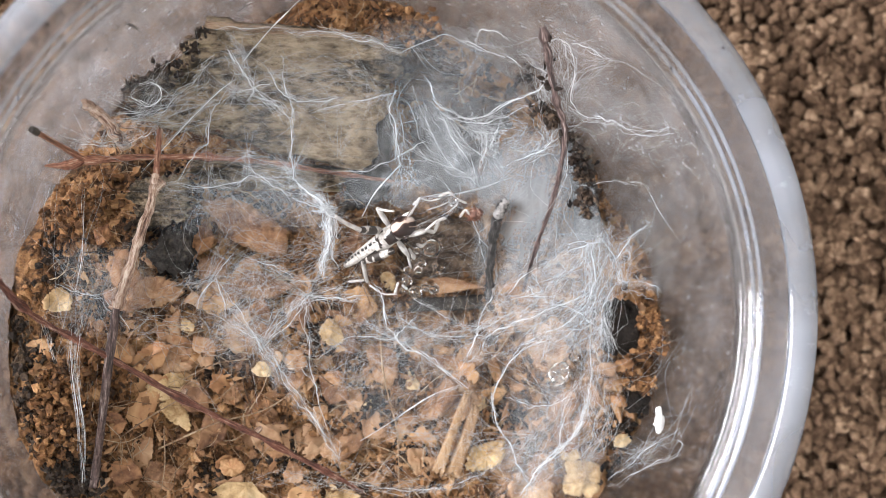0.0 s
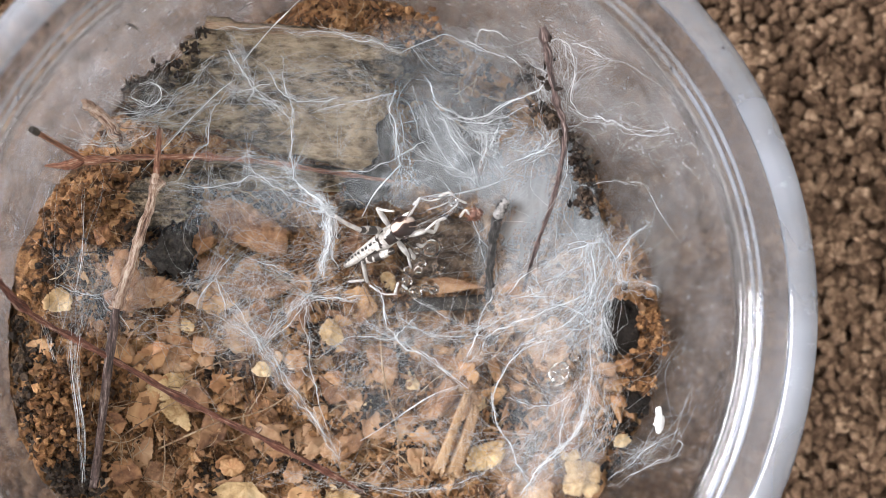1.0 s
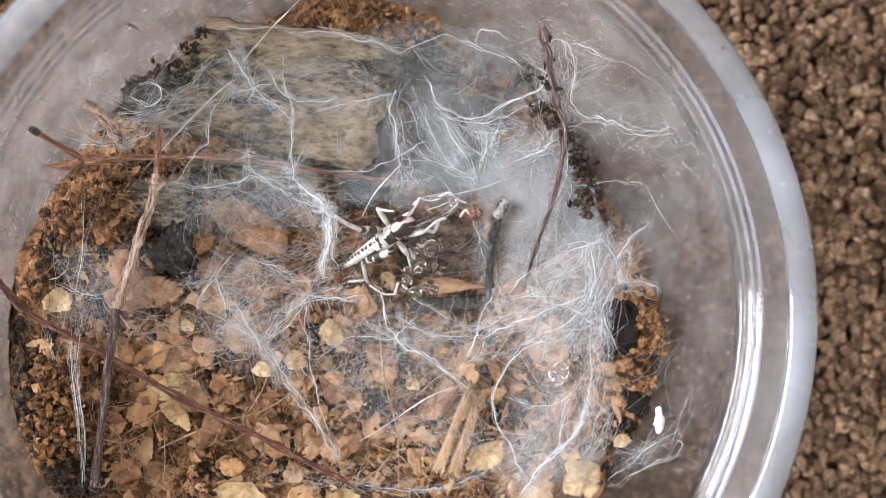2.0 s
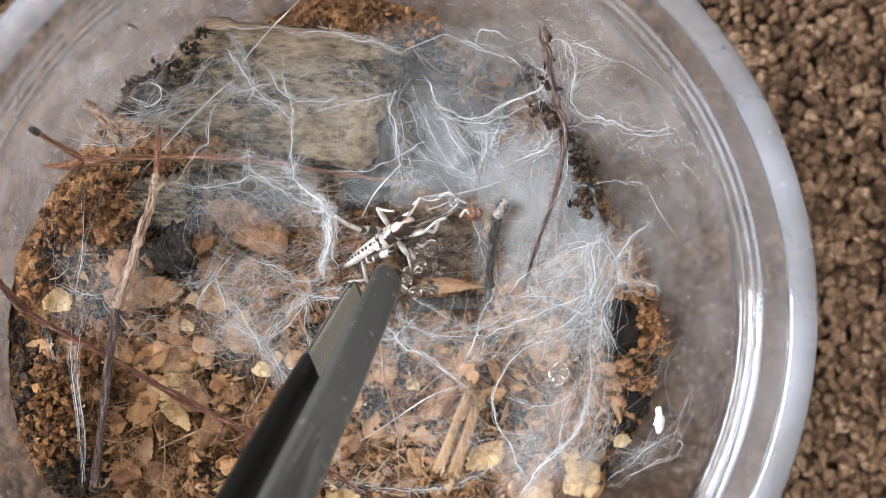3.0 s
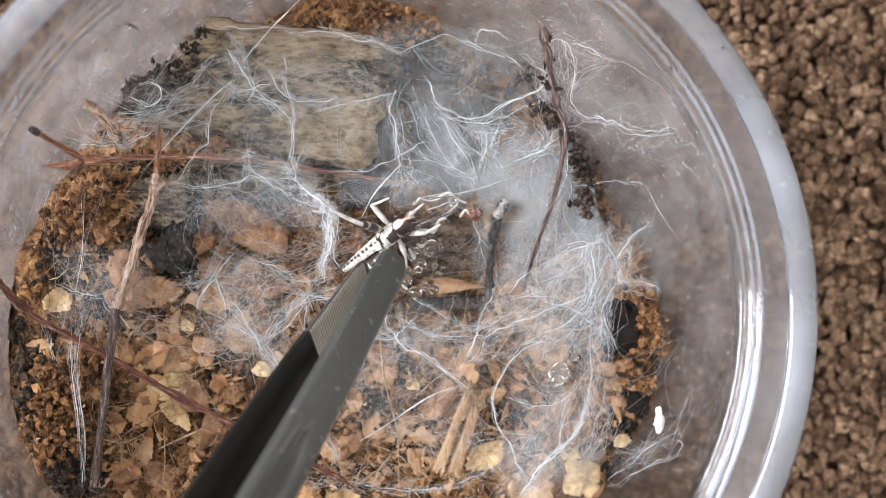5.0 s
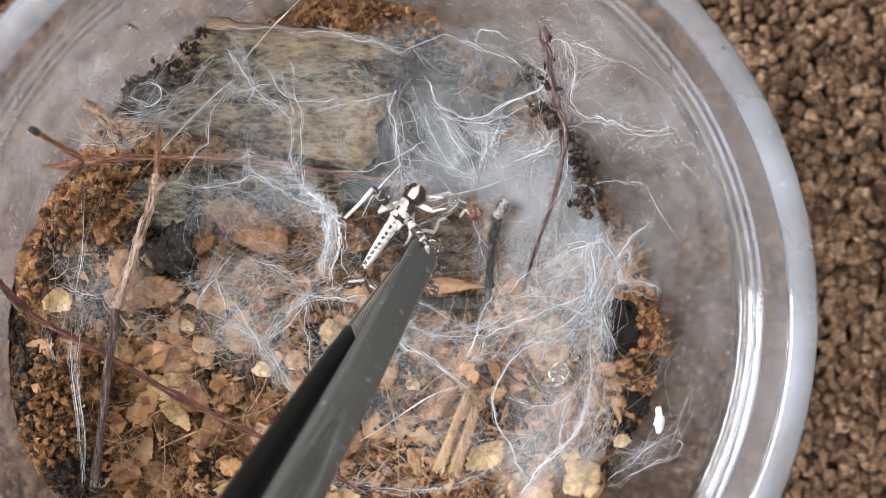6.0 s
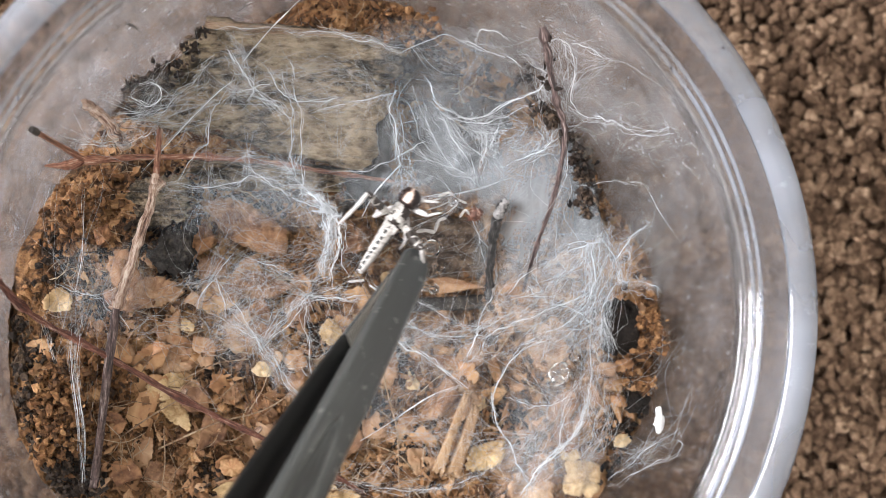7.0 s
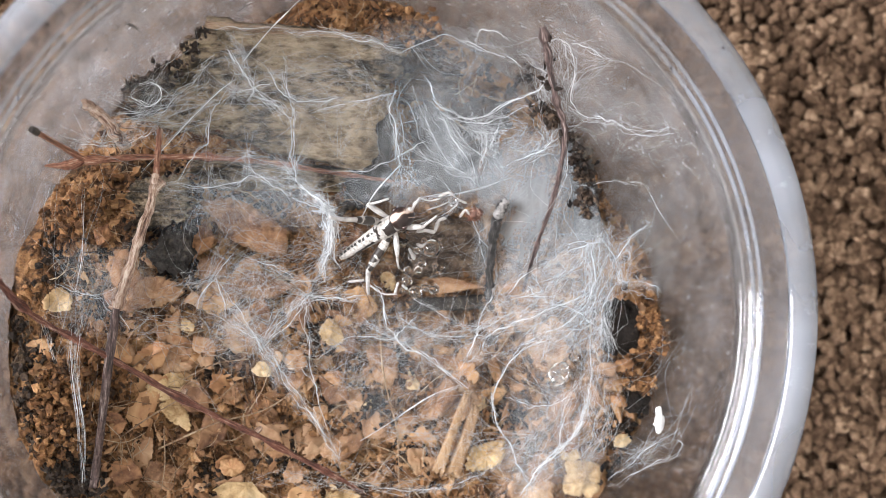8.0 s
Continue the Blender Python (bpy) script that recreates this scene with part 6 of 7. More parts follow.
for pts, r in (([(6.8, 14.9, 32), (7.9, 15.9, 32)], 0.22), ([(7.9, 15.8, 31.5), (9.3, 15.5, 31.5), (10.7, 15.8, 31.5)], 0.13), ([(10.6, 16.1, 31.5), (11.9, 16.6, 32), (12.9, 15.8, 31.5)], 0.2), ([(12.2, 16, 31), (12.5, 14.7, 31)], 0.22),
               ([(13, 15.8, 31), (14.6, 15.2, 31)], 0.2), ([(7.5, 11.2, 31), (8.7, 11.4, 31), (10.1, 11.1, 31)], 0.3), ([(10.1, 11.2, 31), (10.6, 12.7, 31), (11.7, 13.1, 31)], 0.26), ([(7.5, 9.5, 31), (8.3, 9.2, 31), (9, 9.8, 31)], 0.26),
               ([(4.5, 2.6, 30.5), (5, 4.2, 30.5)], 0.2), ([(5.5, 3.8, 30.5), (6.3, 3.2, 30.5)], 0.2), ([(-1.9, 4.3, 30), (0.3, 4.5, 30)], 0.22), ([(1, 3.8, 30), (2.9, 2.6, 30), (4.9, 2.5, 30)], 0.12), ([(8.9, 14.2, 31), (10.5, 14.7, 31), (11.9, 15.3, 31)], 0.1),
               ([(13.6, 13.2, 31), (14.4, 14.2, 31), (15.0, 13.6, 31)], 0.2), ([(6.6, 8.9, 30), (7.3, 7.4, 30)], 0.22)):
    L = spline(pts, 10)
    V, F = tube(L, r * np.array([0.5, 0.9, 1, 1, 0.9, 0.8, 0.9, 1, 0.9, 0.4]), 7)
    thing("shed_scrap", V, F, CROWN, "small pale scrap of shed insect skin in silk", "shed skin", "shed skins")


# ---- the locust: x runs towards its head, the origin lies in its neck ----
locust = root("locust", (5.2, 11.6, 28), "small white locust nymph with black dashes caught in silk", "locust")


def blob(name, rings, material, parent, label="", sides=14, flat=1.0):
    """A body section from rings of (x, width, height, lift)."""
    V, F = [], []
    a = np.linspace(0, 2 * math.pi, sides + 1)[:-1]
    for x, w, h, up in rings:
        V += [(x, w * math.cos(t), up + h * math.sin(t)) for t in a]
    for i in range(len(rings) - 1):
        for j in range(sides):
            k = (j + 1) % sides
            F.append((i * sides + j, i * sides + k, (i + 1) * sides + k, (i + 1) * sides + j)[::-1])
    F.append(tuple(range(sides)))
    F.append(tuple(range((len(rings) - 1) * sides, len(rings) * sides))[::-1])
    return part(name, V, F, material, parent, label)


rings = []
for i in range(25):
    s = i / 24
    seg = 1 + 0.06 * abs(math.sin(s * 9 * math.pi))
    rings.append((-9.4 + 8.8 * s, (0.36 + 0.8 * s ** 0.65) * seg, (0.34 + 0.8 * s ** 0.65) * seg, 0.15 * math.sin(s * 3.1)))
abdomen = blob("abdomen", rings, SHELL_ABD, locust, "white ringed abdomen with black dashes", 18)
blob("pronotum", [(-1.6, 1.0, 0.8, 0.2), (-1.2, 1.35, 1.25, 0.25), (-0.4, 1.4, 1.4, 0.25), (0.6, 1.3, 1.35, 0.15), (1.4, 1.25, 1.3, 0.05), (1.7, 1.0, 1.0, 0)], SHELL_PRO, locust, "white saddle with black bands", 18)
for sgn in (1, -1):
    blob("wing_pad", [(-2.9, 0.1, 0.06, 0.75), (-2.4, 0.38, 0.12, 0.95), (-1.6, 0.45, 0.15, 1.15), (-1.0, 0.3, 0.15, 1.2)], SHELL_PRO, locust).location = (0, sgn * 0.55 * K, -0.05 * K)
head = blob("head", [(1.4, 0.8, 0.9, 0), (1.8, 1.3, 1.5, 0.1), (2.5, 1.5, 1.75, 0.1), (3.3, 1.45, 1.75, 0.0), (4.0, 1.05, 1.35, -0.1), (4.3, 0.5, 0.6, -0.2)], SHELL_HEAD, locust, "dark brown head with a pale crown", 18)
for sgn in (1, -1):
    V, F = ICO2
    part("eye", V * (0.5, 0.32, 0.55) + np.array((2.8, sgn * 1.36, 0.6)), F, EYE, head)
    part("antenna", *tube(spline([(3.8, sgn * 0.4, 0.5), (5.0, sgn * 0.9, 0.8), (6.6, sgn * 1.5, 0.5)], 12), np.linspace(0.09, 0.05, 12), 5), ANTENNA, head)


def leg(base, l1, l2, thick):
    """Thigh along its own x axis, shin hinged at its end; the long hind legs carry black marks."""
    skin = SHELL_LEG if l1 > 5 else CROWN
    n = 14
    s = np.linspace(0, 1, n)
    w = thick * (0.55 + 0.65 * np.sin(np.minimum(s * 1.9, 1.9) * 1.2)) * (1 - 0.45 * s)
    L = np.stack([s * l1, 0 * s, 0 * s], 1)
    femur = part("femur", *tube(L, w, 9), skin, locust)
    femur.location = Vector(base) * K
    s = np.linspace(0, 1, 12)
    L = np.stack([s * l2, 0 * s, 0.12 * np.sin(s * 3.1)], 1)
    tibia = part("tibia", *tube(L, thick * (0.47 - 0.17 * s), 7), CROWN, femur)
    tibia.location = (l1 * K, 0, 0)
    return femur, tibia


hind_leg_a_femur, hind_leg_a_tibia = leg((-0.6, 1.2, 0.2), 5.4, 5.4, 0.72)
hind_leg_b_femur, hind_leg_b_tibia = leg((-0.6, -1.2, 0), 5.4, 5.2, 0.76)
mid_leg_a_femur, mid_leg_a_tibia = leg((0.6, 1.2, -0.2), 3.7, 3.0, 0.46)
mid_leg_b_femur, mid_leg_b_tibia = leg((0.6, -1.2, -0.2), 3.2, 2.8, 0.46)
front_leg_a_femur, front_leg_a_tibia = leg((1.9, 1.0, -0.3), 2.9, 2.7, 0.46)
front_leg_b_femur, front_leg_b_tibia = leg((1.9, -1.0, -0.3), 2.9, 2.7, 0.46)

# ---- the tweezers: y runs back from the tips, z faces up ----
tweezers = root("tweezers", (0, -90, 60), "dark grey metal tweezers with ribbed tips reaching into the tub", "tweezers")


def arm(name, label, up):
    """One blade: blunt rounded tip, widening backwards, with a shallow recess along its back and an inner face coloured
    black for its dark reflection.
    """
    V, F = [], []
    prof = []
    for i in range(110):
        y = -0.4 + 130.0 * (i / 109) ** 1.5
        w = 2.35 + 0.8 * min(max(y, 0) / 60, 1)
        if y < 2.2:
            q = (y + 0.4) / 2.6
            w *= 0.45 + 0.55 * math.sqrt(max(0.0, 1 - (1 - q) ** 2))
        th = 0.5 + 0.9 * min(max(y + 2, 0) / 30, 1)
        bow = up * (0.7 * math.sin(min(max(y, 0) / 100, 1) * math.pi))
        prof.append((y, w, th, bow))
    back = [(a, 1.0 - 0.16 * abs(a) ** 2.2) for a in np.linspace(-0.74, 0.8, 23)]
    sec = [(-1.0, 0.0), (-0.97, 0.5), (-0.86, 0.78)] + back + [(0.93, 0.6), (1.0, 0.0), (0.95, -0.03), (-0.95, -0.03)]
    m = len(sec)
    for y, w, th, bow in prof:
        # a shallow recess with a rounded end runs along the back of the blade
        dip = [0.75 * min(max((y - 37 - 60 * (a - 0.12) ** 2) / 1.6, 0), 1) * min(max((0.46 - abs(a - 0.12)) / 0.07, 0), 1) for a, b in sec]
        V += [(w * a, y, bow + up * th * (b - (d if b > 0.7 else 0.0))) for (a, b), d in zip(sec, dip)]
    for i in range(len(prof) - 1):
        for j in range(m):
            k = (j + 1) % m
            q = (i * m + j, i * m + k, (i + 1) * m + k, (i + 1) * m + j)
            F.append(q if up > 0 else q[::-1])
    F.append(tuple(range(m))[::-1] if up > 0 else tuple(range(m)))
    q = tuple(range((len(prof) - 1) * m, len(prof) * m))
    F.append(q if up > 0 else q[::-1])
    ob = part(name, V, F, STEEL, tweezers, label)
    h = Heap()
    for i in range(30):
        y = 0.8 + i * 0.6
        w = (2.25 + 0.75 * max(y, 0) / 60) * (1.0 if y > 2 else 0.85)
        bow = up * 0.7 * math.sin(max(y, 0) / 100 * math.pi)
        z0, z1 = bow + up * 0.03, bow - up * 0.22
        h.add([(-w, y, z0), (w, y, z0), (w, y + 0.34, z0), (-w, y + 0.34, z0), (-w, y + 0.17, z1), (w, y + 0.17, z1)],
              [(0, 1, 5, 4), (2, 3, 4, 5), (3, 0, 4), (1, 2, 5), (3, 2, 1, 0)])
    # inner face: dark reflection and shade put in as plain black colour
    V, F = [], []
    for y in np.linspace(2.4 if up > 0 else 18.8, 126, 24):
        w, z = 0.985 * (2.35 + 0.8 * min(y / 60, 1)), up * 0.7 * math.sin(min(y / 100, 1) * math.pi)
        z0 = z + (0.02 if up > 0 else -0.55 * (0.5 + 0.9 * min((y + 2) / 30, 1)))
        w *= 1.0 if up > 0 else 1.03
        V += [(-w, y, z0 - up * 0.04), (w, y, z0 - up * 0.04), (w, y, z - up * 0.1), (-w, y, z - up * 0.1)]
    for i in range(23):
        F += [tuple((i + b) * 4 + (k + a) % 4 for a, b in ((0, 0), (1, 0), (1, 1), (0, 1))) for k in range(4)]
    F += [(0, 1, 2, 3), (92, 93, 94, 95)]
    part("inner_face", V, F, INNER_DARK, ob, "inner face with its dark reflection coloured in black")
    part("gripping_ribs", h.verts(), h.f, RIBS, ob, "fine cross ribs coloured bright for the light on them", smooth=False)
    return ob


upper_arm = arm("upper_arm", "grey blade", 1)
lower_arm = arm("lower_arm", "grey blade with ribbed inner face", -1)


def motions():
    walk(tweezers, [
        (0, pose(-0.02911, -0.06393, 0.04800, 54.8, -5.8, 134.8)),
        (1.7, pose(-0.02911, -0.06393, 0.04800, 54.8, -5.8, 134.8)),
        (2.2, pose(-0.01745, -0.03688, 0.04800, 54.8, -5.8, 134.8)),
        (2.6, pose(-0.00195, -0.00361, 0.04800, 54.8, -5.8, 134.8)),
        (2.8, pose(0.00215, 0.00501, 0.03600, 54.8, -5.8, 134.8)),
        (2.9, pose(0.00185, 0.00509, 0.03600, 54.9, -5.9, 135.1)),
        (3, pose(0.00300, 0.00554, 0.03600, 53.8, -6.1, 133.6)),
        (3.1, pose(0.00292, 0.00577, 0.03600, 53.6, -6.2, 133.6)),
        (3.2, pose(0.00331, 0.00607, 0.03600, 53.0, -6.4, 133.1)),
        (3.3, pose(0.00531, 0.00896, 0.03600, 50.0, -7.3, 133.5)),
        (3.4, pose(0.00555, 0.01086, 0.03600, 48.6, -8.0, 134.6)),
        (3.5, pose(0.00524, 0.01383, 0.03600, 46.2, -9.3, 135.0)),
        (3.6, pose(0.00331, 0.01581, 0.03600, 45.6, -10.2, 137.1)),
        (3.7, pose(0.00331, 0.01565, 0.03600, 45.7, -10.1, 137.4)),
        (3.8, pose(0.00316, 0.01292, 0.03600, 47.6, -9.2, 135.8)),
        (3.9, pose(0.00470, 0.01330, 0.03600, 46.9, -9.1, 135.3)),
        (4, pose(0.00648, 0.01376, 0.03600, 46.0, -9.0, 134.7)),
        (4.1, pose(0.00331, 0.00995, 0.03600, 49.8, -8.1, 134.6)),
        (4.2, pose(0.00016, 0.00639, 0.03600, 53.8, -7.0, 134.8)),
        (4.3, pose(-0.00029, 0.00640, 0.03600, 54.0, -7.1, 135.1)),
        (4.4, pose(-0.00068, 0.00587, 0.03600, 54.5, -6.9, 134.7)),
        (4.5, pose(-0.00014, 0.00632, 0.03600, 53.5, -7.3, 133.2)),
        (4.6, pose(0.00001, 0.00586, 0.03600, 53.4, -7.3, 131.4)),
        (4.7, pose(0.00123, 0.00631, 0.03600, 52.4, -7.4, 130.4)),
        (5.2, pose(0.00423, 0.00806, 0.03650, 49.9, -7.7, 131.0)),
        (5.8, pose(0.00608, 0.00896, 0.03650, 49.2, -7.4, 132.6)),
        (5.9, pose(0.00623, 0.00805, 0.03650, 49.9, -7.0, 132.2)),
        (6, pose(0.00778, 0.00896, 0.03650, 48.7, -7.2, 131.9)),
        (6.1, pose(0.00531, 0.00896, 0.03650, 50.0, -7.2, 134.8)),
        (6.3, pose(0.00793, 0.00926, 0.03650, 48.3, -7.3, 131.7)),
        (6.5, pose(0.00623, 0.00797, 0.03650, 50.3, -6.8, 133.3)),
        (6.7, pose(0.00778, 0.00972, 0.03650, 47.9, -7.6, 131.7)),
        (6.8, pose(0.00369, 0.01223, 0.03650, 47.8, -8.8, 136.4)),
        (6.9, pose(0.00408, 0.00973, 0.03650, 49.8, -7.7, 135.7)),
        (7, pose(0.00677, 0.00767, 0.03650, 50.2, -6.7, 132.4)),
        (7.1, pose(0.00879, 0.00957, 0.03650, 47.7, -7.4, 131.2)),
        (7.2, pose(0.00662, 0.01102, 0.03650, 47.8, -8.0, 134.3)),
        (7.3, pose(0.00392, 0.00889, 0.03650, 50.8, -7.2, 136.6)),
        (7.4, pose(0.00569, 0.00569, 0.03650, 52.3, -5.9, 132.1)),
        (7.5, pose(0.00832, 0.00529, 0.03650, 51.8, -5.3, 131.1)),
        (7.6, pose(0.00956, 0.00651, 0.03650, 51.2, -5.3, 133.5)),
        (7.7, pose(0.01011, 0.00742, 0.03650, 49.9, -5.8, 132.7)),
        (7.8, pose(0.00809, 0.00697, 0.03650, 51.1, -5.8, 133.8)),
        (7.9, pose(-0.00400, 0.00020, 0.03600, 51.1, -5.8, 133.8)),
        (8, pose(-0.02018, -0.02975, 0.04800, 51.1, -5.8, 133.8))])
    walk(lower_arm, [
        (0, pose(0.00230, 0.00580, -0.00200, 0.0, -22, -1.00)),
        (2.8, pose(0.00230, 0.00580, -0.00200, 0.0, -22, -1.00)),
        (3, pose(0.00180, 0.00550, -0.00200, 0.0, -22, -1.00)),
        (3.2, pose(0.00170, 0.00500, -0.00200, 0.0, -22, -1.00)),
        (3.3, pose(0.00200, 0.00450, -0.00200, 0.0, -22, -1.00)),
        (3.5, pose(0.00210, 0.00420, -0.00200, 0.0, -22, -0.80)),
        (4, pose(0.00220, 0.00400, -0.00200, 0.0, -22, -1.00)),
        (4.2, pose(0.00190, 0.00500, -0.00200, 0.0, -22, -1.40)),
        (4.5, pose(0.00190, 0.00550, -0.00200, 0.0, -22, -1.80)),
        (4.7, pose(0.00190, 0.00500, -0.00200, 0.0, -22, -1.90)),
        (5.8, pose(-0.00020, 0.00300, -0.00200, 0.0, -22, -3.20)),
        (7.6, pose(-0.00030, 0.00300, -0.00200, 0.0, -22, -3.20)),
        (7.7, pose(0.00220, 0.00600, -0.00200, 0.0, -22, -2.80)),
        (7.8, pose(0.00560, 0.01150, -0.00200, 0.0, -22, -2.20)),
        (7.9, pose(0.00710, 0.01440, -0.00200, 0.0, -22, -2.00)),
        (8, pose(0.00720, 0.01400, -0.00200, 0.0, -22, -2.00))])
    walk(locust, [
        (0, pose(0.00346, 0.01063, 0.03250, -14.0, -44.1, 38.3)),
        (4.7, pose(0.00346, 0.01063, 0.03250, -14.0, -44.1, 38.3)),
        (5.8, pose(0.00439, 0.01325, 0.03450, 0.0, -3.2, 55.5)),
        (6, pose(0.00501, 0.01402, 0.03450, 0.0, -3.2, 55.5)),
        (6.1, pose(0.00416, 0.01348, 0.03450, 0.0, -3.2, 55.9)),
        (6.2, pose(0.00462, 0.01348, 0.03450, 0.0, -3.2, 55.4)),
        (6.3, pose(0.00509, 0.01463, 0.03450, 0.0, -3.2, 56.0)),
        (6.5, pose(0.00462, 0.01325, 0.03450, 0.0, -3.2, 55.2)),
        (6.7, pose(0.00517, 0.01448, 0.03450, 0.0, -3.2, 55.8)),
        (6.8, pose(0.00237, 0.01608, 0.03450, 0.0, -3.2, 59.6)),
        (6.9, pose(0.00206, 0.01454, 0.03450, 0.0, -3.2, 58.7)),
        (7, pose(0.00431, 0.01340, 0.03450, 0.0, -3.2, 55.7)),
        (7.1, pose(0.00517, 0.01455, 0.03450, 0.0, -3.2, 55.8)),
        (7.2, pose(0.00369, 0.01570, 0.03450, 0.0, -3.2, 58.1)),
        (7.3, pose(0.00198, 0.01439, 0.03450, 0.0, -3.2, 58.7)),
        (7.4, pose(0.00322, 0.01240, 0.03450, 0.0, -3.2, 55.8)),
        (7.5, pose(0.00486, 0.01225, 0.03450, 0.0, -3.2, 54.2)),
        (7.6, pose(0.00501, 0.01302, 0.03450, 0.0, -3.2, 54.7)),
        (7.7, pose(0.00402, 0.01309, 0.03356, -7.7, -23.8, 45.3)),
        (7.8, pose(0.00315, 0.01183, 0.03280, -14.0, -40.7, 36.7)),
        (8, pose(0.00315, 0.01183, 0.03280, -14.0, -40.7, 36.7))])
    walk(hind_leg_a_femur, [
        (0, pose(-0.00060, 0.00120, 0.00020, 0.0, -75.3, 50.1)),
        (4.7, pose(-0.00060, 0.00120, 0.00020, 0.0, -75.3, 50.1)),
        (5.8, pose(-0.00060, 0.00120, 0.00020, 0.0, -37.5, 82.8)),
        (7.6, pose(-0.00060, 0.00120, 0.00020, 0.0, -37.5, 82.8)),
        (7.8, pose(-0.00060, 0.00120, 0.00020, 0.0, -76.3, 75.0)),
        (8, pose(-0.00060, 0.00120, 0.00020, 0.0, -76.3, 75.0))])
    walk(hind_leg_a_tibia, [
        (0, pose(0.00540, 0.00000, 0.00000, 0.0, 16.5, 8.9)),
        (4.7, pose(0.00540, 0.00000, 0.00000, 0.0, 16.5, 8.9)),
        (5.1, pose(0.00540, 0.00000, 0.00000, 2.3, 12.0, 36.9)),
        (5.45, pose(0.00540, 0.00000, 0.00000, 2.2, 7.1, 63.5)),
        (5.8, pose(0.00540, 0.00000, 0.00000, 0.0, 2.8, 90.0)),
        (7.6, pose(0.00540, 0.00000, 0.00000, 0.0, 2.8, 90.0)),
        (7.67, pose(0.00540, 0.00000, 0.00000, -0.4, 2.0, 60.0)),
        (7.74, pose(0.00540, 0.00000, 0.00000, -0.4, 1.2, 31.0)),
        (7.8, pose(0.00540, 0.00000, 0.00000, 0.0, 0.5, 1.9)),
        (8, pose(0.00540, 0.00000, 0.00000, 0.0, 0.5, 1.9))])
    walk(hind_leg_b_femur, [
        (0, pose(-0.00060, -0.00195, 0.00010, 0.0, -3.0, 169.7)),
        (4.7, pose(-0.00060, -0.00195, 0.00010, 0.0, -3.0, 169.7)),
        (5.1, pose(-0.00060, -0.00120, 0.00000, 7.0, -14.4, -164.7)),
        (5.45, pose(-0.00060, -0.00120, 0.00000, 7.7, -29.9, -141.5)),
        (5.8, pose(-0.00060, -0.00120, 0.00000, 0.0, -44.2, -113.2)),
        (7.6, pose(-0.00060, -0.00120, 0.00000, 0.0, -44.2, -113.2)),
        (7.8, pose(-0.00060, -0.00120, 0.00000, 0.0, -27.7, -145.7)),
        (8, pose(-0.00060, -0.00120, 0.00000, 0.0, -27.7, -145.7))])
    walk(hind_leg_b_tibia, [
        (0, pose(0.00540, 0.00000, 0.00000, 0.0, 36.5, 46.1)),
        (4.7, pose(0.00540, 0.00000, 0.00000, 0.0, 36.5, 46.1)),
        (5.1, pose(0.00540, 0.00000, 0.00000, 11.2, 42.4, 20.8)),
        (5.45, pose(0.00540, 0.00000, 0.00000, 14.8, 56.6, -8.6)),
        (5.8, pose(0.00540, 0.00000, 0.00000, 0.0, 69.4, -54.1)),
        (7.6, pose(0.00540, 0.00000, 0.00000, 0.0, 69.4, -54.1)),
        (7.8, pose(0.00540, 0.00000, 0.00000, 0.0, 58.2, -0.9)),
        (8, pose(0.00540, 0.00000, 0.00000, 0.0, 58.2, -0.9))])
    walk(mid_leg_a_femur, [
        (0, pose(0.00060, 0.00120, -0.00020, 0.0, -36.5, 61.2)),
        (4.7, pose(0.00060, 0.00120, -0.00020, 0.0, -36.5, 61.2)),
        (5.1, pose(0.00060, 0.00120, -0.00020, -16.2, -10.8, 94.9)),
        (5.45, pose(0.00060, 0.00120, -0.00020, -16.5, 17.9, 121.0)),
        (5.8, pose(0.00060, 0.00120, -0.00020, 0.0, 42.9, 155.8)),
        (7.6, pose(0.00060, 0.00120, -0.00020, 0.0, 42.9, 155.8)),
        (7.67, pose(0.00060, 0.00120, -0.00020, -12.0, 13.5, 132.6)),
        (7.74, pose(0.00060, 0.00120, -0.00020, -12.0, -16.8, 115.8)),
        (7.8, pose(0.00060, 0.00120, -0.00020, 0.0, -45.4, 92.6)),
        (8, pose(0.00060, 0.00120, -0.00020, 0.0, -45.4, 92.6))])
    walk(mid_leg_a_tibia, [
        (0, pose(0.00370, 0.00000, 0.00000, 0.0, -9.3, -88.7)),
        (4.7, pose(0.00370, 0.00000, 0.00000, 0.0, -9.3, -88.7)),
        (5.1, pose(0.00370, 0.00000, 0.00000, 6.5, 15.1, -100.9)),
        (5.45, pose(0.00370, 0.00000, 0.00000, 8.0, 39.5, -112.4)),
        (5.8, pose(0.00370, 0.00000, 0.00000, 0.0, 63.5, -130.9)),
        (7.6, pose(0.00370, 0.00000, 0.00000, 0.0, 63.5, -130.9)),
        (7.8, pose(0.00370, 0.00000, 0.00000, 0.0, 11.6, -126.2)),
        (8, pose(0.00370, 0.00000, 0.00000, 0.0, 11.6, -126.2))])
    walk(mid_leg_b_femur, [
        (0, pose(0.00060, -0.00120, -0.00020, 0.0, 39.1, -117.7)),
        (4.7, pose(0.00060, -0.00120, -0.00020, 0.0, 39.1, -117.7)),
        (5.8, pose(0.00060, -0.00120, -0.00020, 0.0, -2.1, -150.2)),
        (7.6, pose(0.00060, -0.00120, -0.00020, 0.0, -2.1, -150.2)),
        (7.8, pose(0.00060, -0.00120, -0.00020, 0.0, 2.2, -121.0)),
        (8, pose(0.00060, -0.00120, -0.00020, 0.0, 2.2, -121.0))])
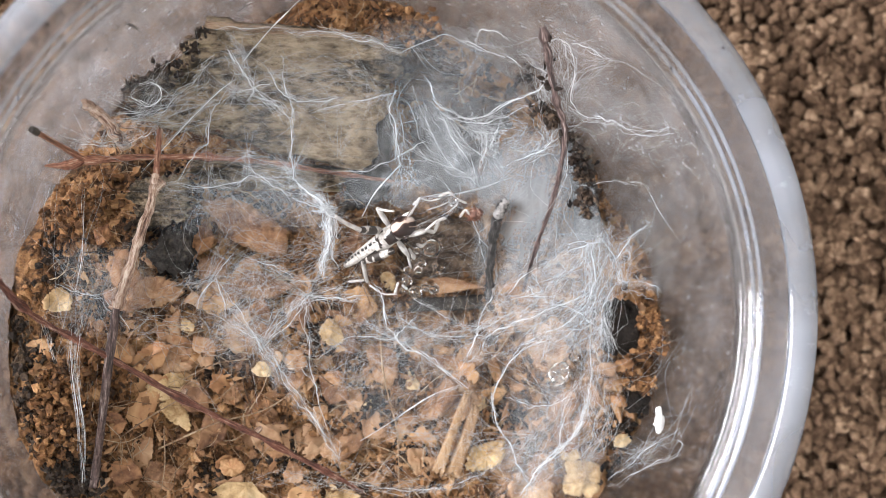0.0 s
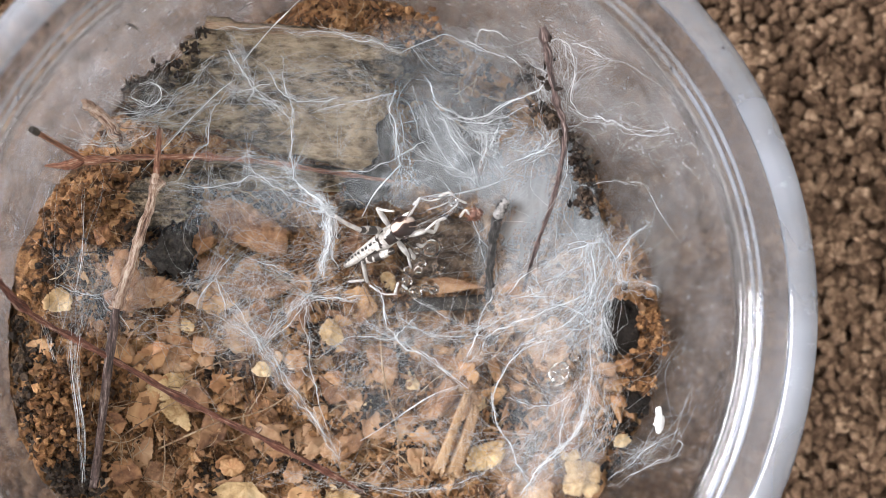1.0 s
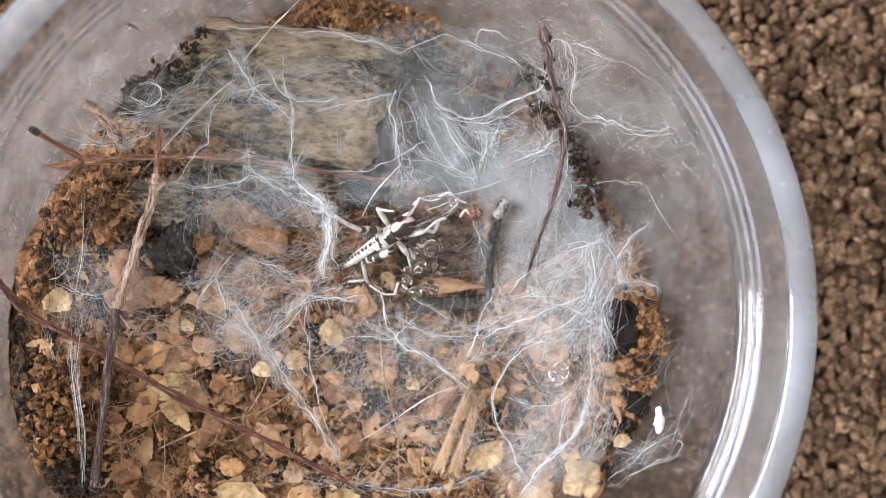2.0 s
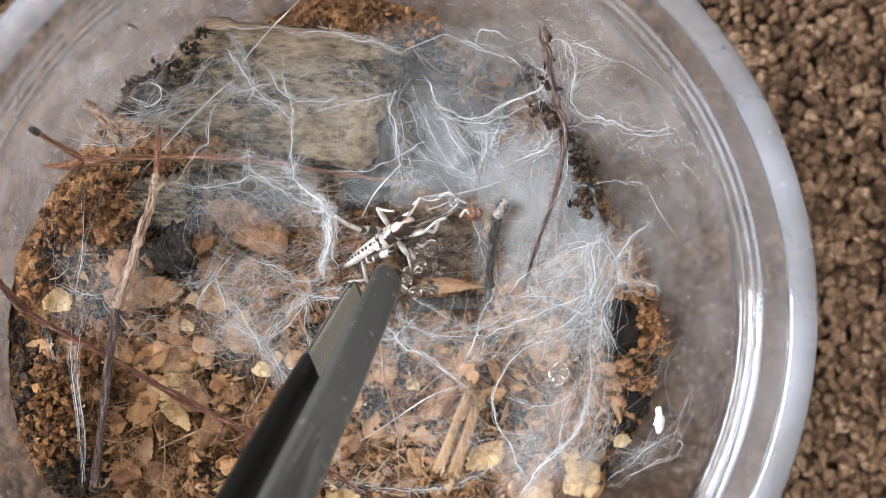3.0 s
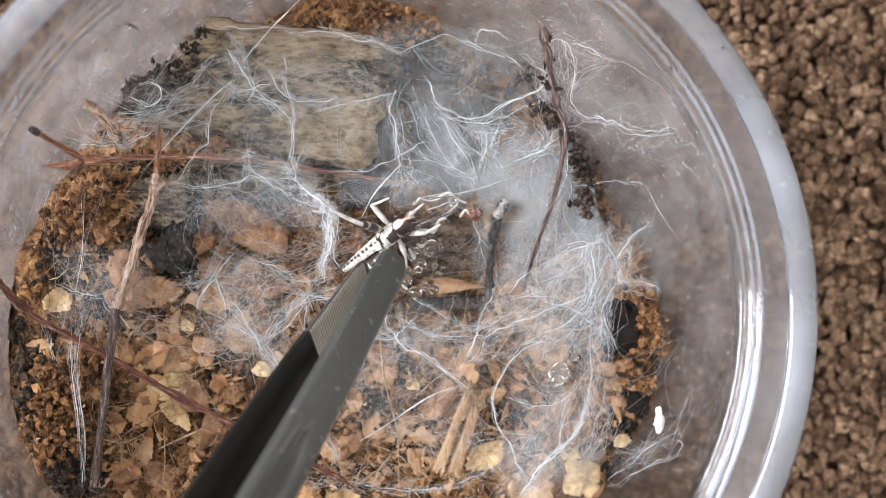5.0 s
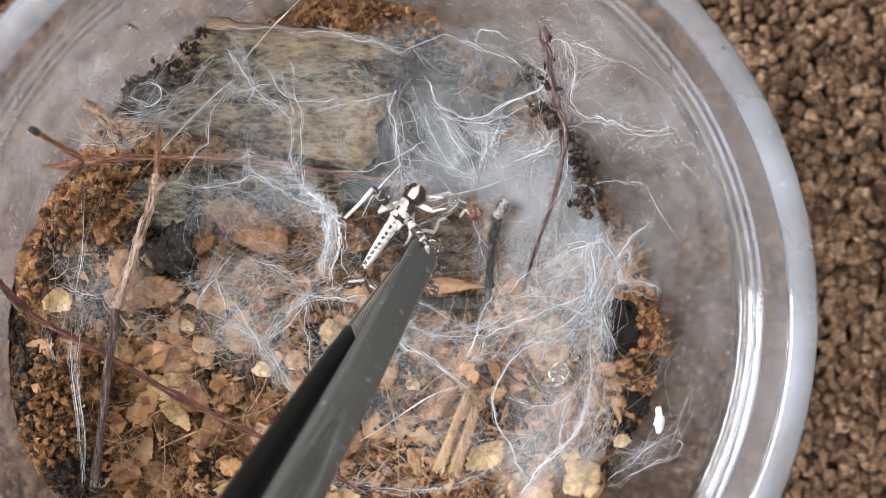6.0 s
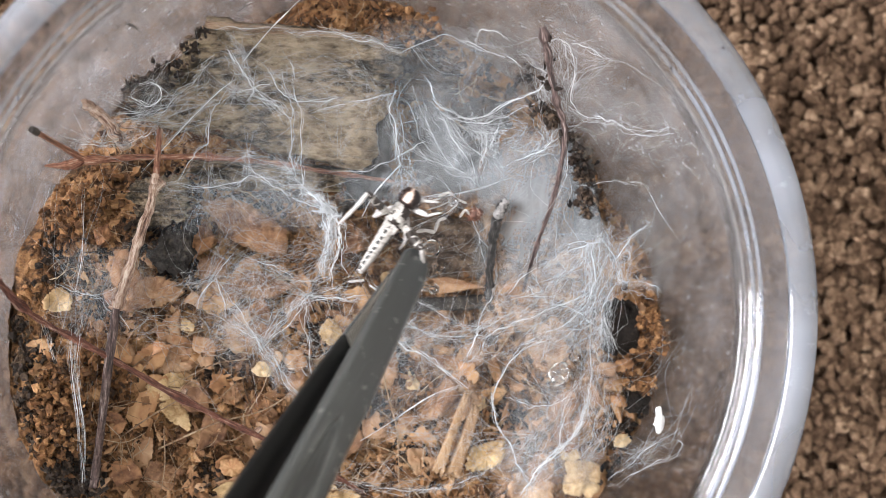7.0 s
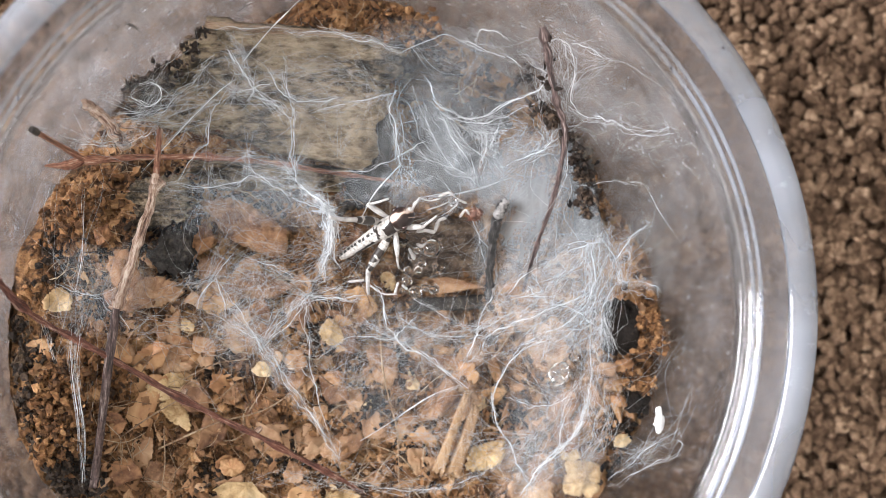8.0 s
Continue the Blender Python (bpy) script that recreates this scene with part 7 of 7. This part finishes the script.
    walk(mid_leg_b_tibia, [
        (0, pose(0.00320, 0.00000, 0.00000, 0.0, -5.8, -15.5)),
        (4.7, pose(0.00320, 0.00000, 0.00000, 0.0, -5.8, -15.5)),
        (5.8, pose(0.00320, 0.00000, 0.00000, 0.0, 62.2, -15.4)),
        (7.6, pose(0.00320, 0.00000, 0.00000, 0.0, 62.2, -15.4)),
        (7.8, pose(0.00320, 0.00000, 0.00000, 0.0, 30.9, -19.0)),
        (8, pose(0.00320, 0.00000, 0.00000, 0.0, 30.9, -19.0))])
    walk(front_leg_a_femur, [
        (0, pose(0.00190, 0.00100, -0.00030, 0.0, 4.9, 2.1)),
        (4.7, pose(0.00190, 0.00100, -0.00030, 0.0, 4.9, 2.1)),
        (5.8, pose(0.00190, 0.00100, -0.00030, 0.0, -9.0, -57.9)),
        (7.6, pose(0.00190, 0.00100, -0.00030, 0.0, -9.0, -57.9)),
        (7.8, pose(0.00190, 0.00100, -0.00030, 0.0, 1.3, -13.9)),
        (8, pose(0.00190, 0.00100, -0.00030, 0.0, 1.3, -13.9))])
    walk(front_leg_a_tibia, [
        (0, pose(0.00290, 0.00000, 0.00000, 0.0, -22.2, 10.5)),
        (4.7, pose(0.00290, 0.00000, 0.00000, 0.0, -22.2, 10.5)),
        (5.8, pose(0.00290, 0.00000, 0.00000, 0.0, -27.9, -1.6)),
        (7.6, pose(0.00290, 0.00000, 0.00000, 0.0, -27.9, -1.6)),
        (7.8, pose(0.00290, 0.00000, 0.00000, 0.0, -25.4, 25.9)),
        (8, pose(0.00290, 0.00000, 0.00000, 0.0, -25.4, 25.9))])
    walk(front_leg_b_femur, [
        (0, pose(0.00190, -0.00100, -0.00030, 0.0, 19.1, -21.5)),
        (4.7, pose(0.00190, -0.00100, -0.00030, 0.0, 19.1, -21.5)),
        (5.1, pose(0.00190, -0.00100, -0.00030, -7.2, -0.3, -41.4)),
        (5.45, pose(0.00190, -0.00100, -0.00030, -7.5, -20.4, -59.5)),
        (5.8, pose(0.00190, -0.00100, -0.00030, 0.0, -39.5, -81.5)),
        (7.6, pose(0.00190, -0.00100, -0.00030, 0.0, -39.5, -81.5)),
        (7.8, pose(0.00190, -0.00100, -0.00030, 0.0, 15.8, -30.9)),
        (8, pose(0.00190, -0.00100, -0.00030, 0.0, 15.8, -30.9))])
    walk(front_leg_b_tibia, [
        (0, pose(0.00290, 0.00000, 0.00000, 0.0, -1.6, 30.0)),
        (4.7, pose(0.00290, 0.00000, 0.00000, 0.0, -1.6, 30.0)),
        (5.8, pose(0.00290, 0.00000, 0.00000, 0.0, -25.4, 23.5)),
        (7.6, pose(0.00290, 0.00000, 0.00000, 0.0, -25.4, 23.5)),
        (7.8, pose(0.00290, 0.00000, 0.00000, 0.0, -6.6, 37.4)),
        (8, pose(0.00290, 0.00000, 0.00000, 0.0, -6.6, 37.4))])
    for thread in pulled:
        walk(thread, [(0, pose(0, 0, 0)), (4.7, pose(0, 0, 0)), (5.8, pose(0.00131, -0.00100, 0)), (7.6, pose(0.00131, -0.00100, 0)), (7.8, pose(0.0003, -0.0002, 0)), (8.0, pose(0.0003, -0.0002, 0))])


motions()
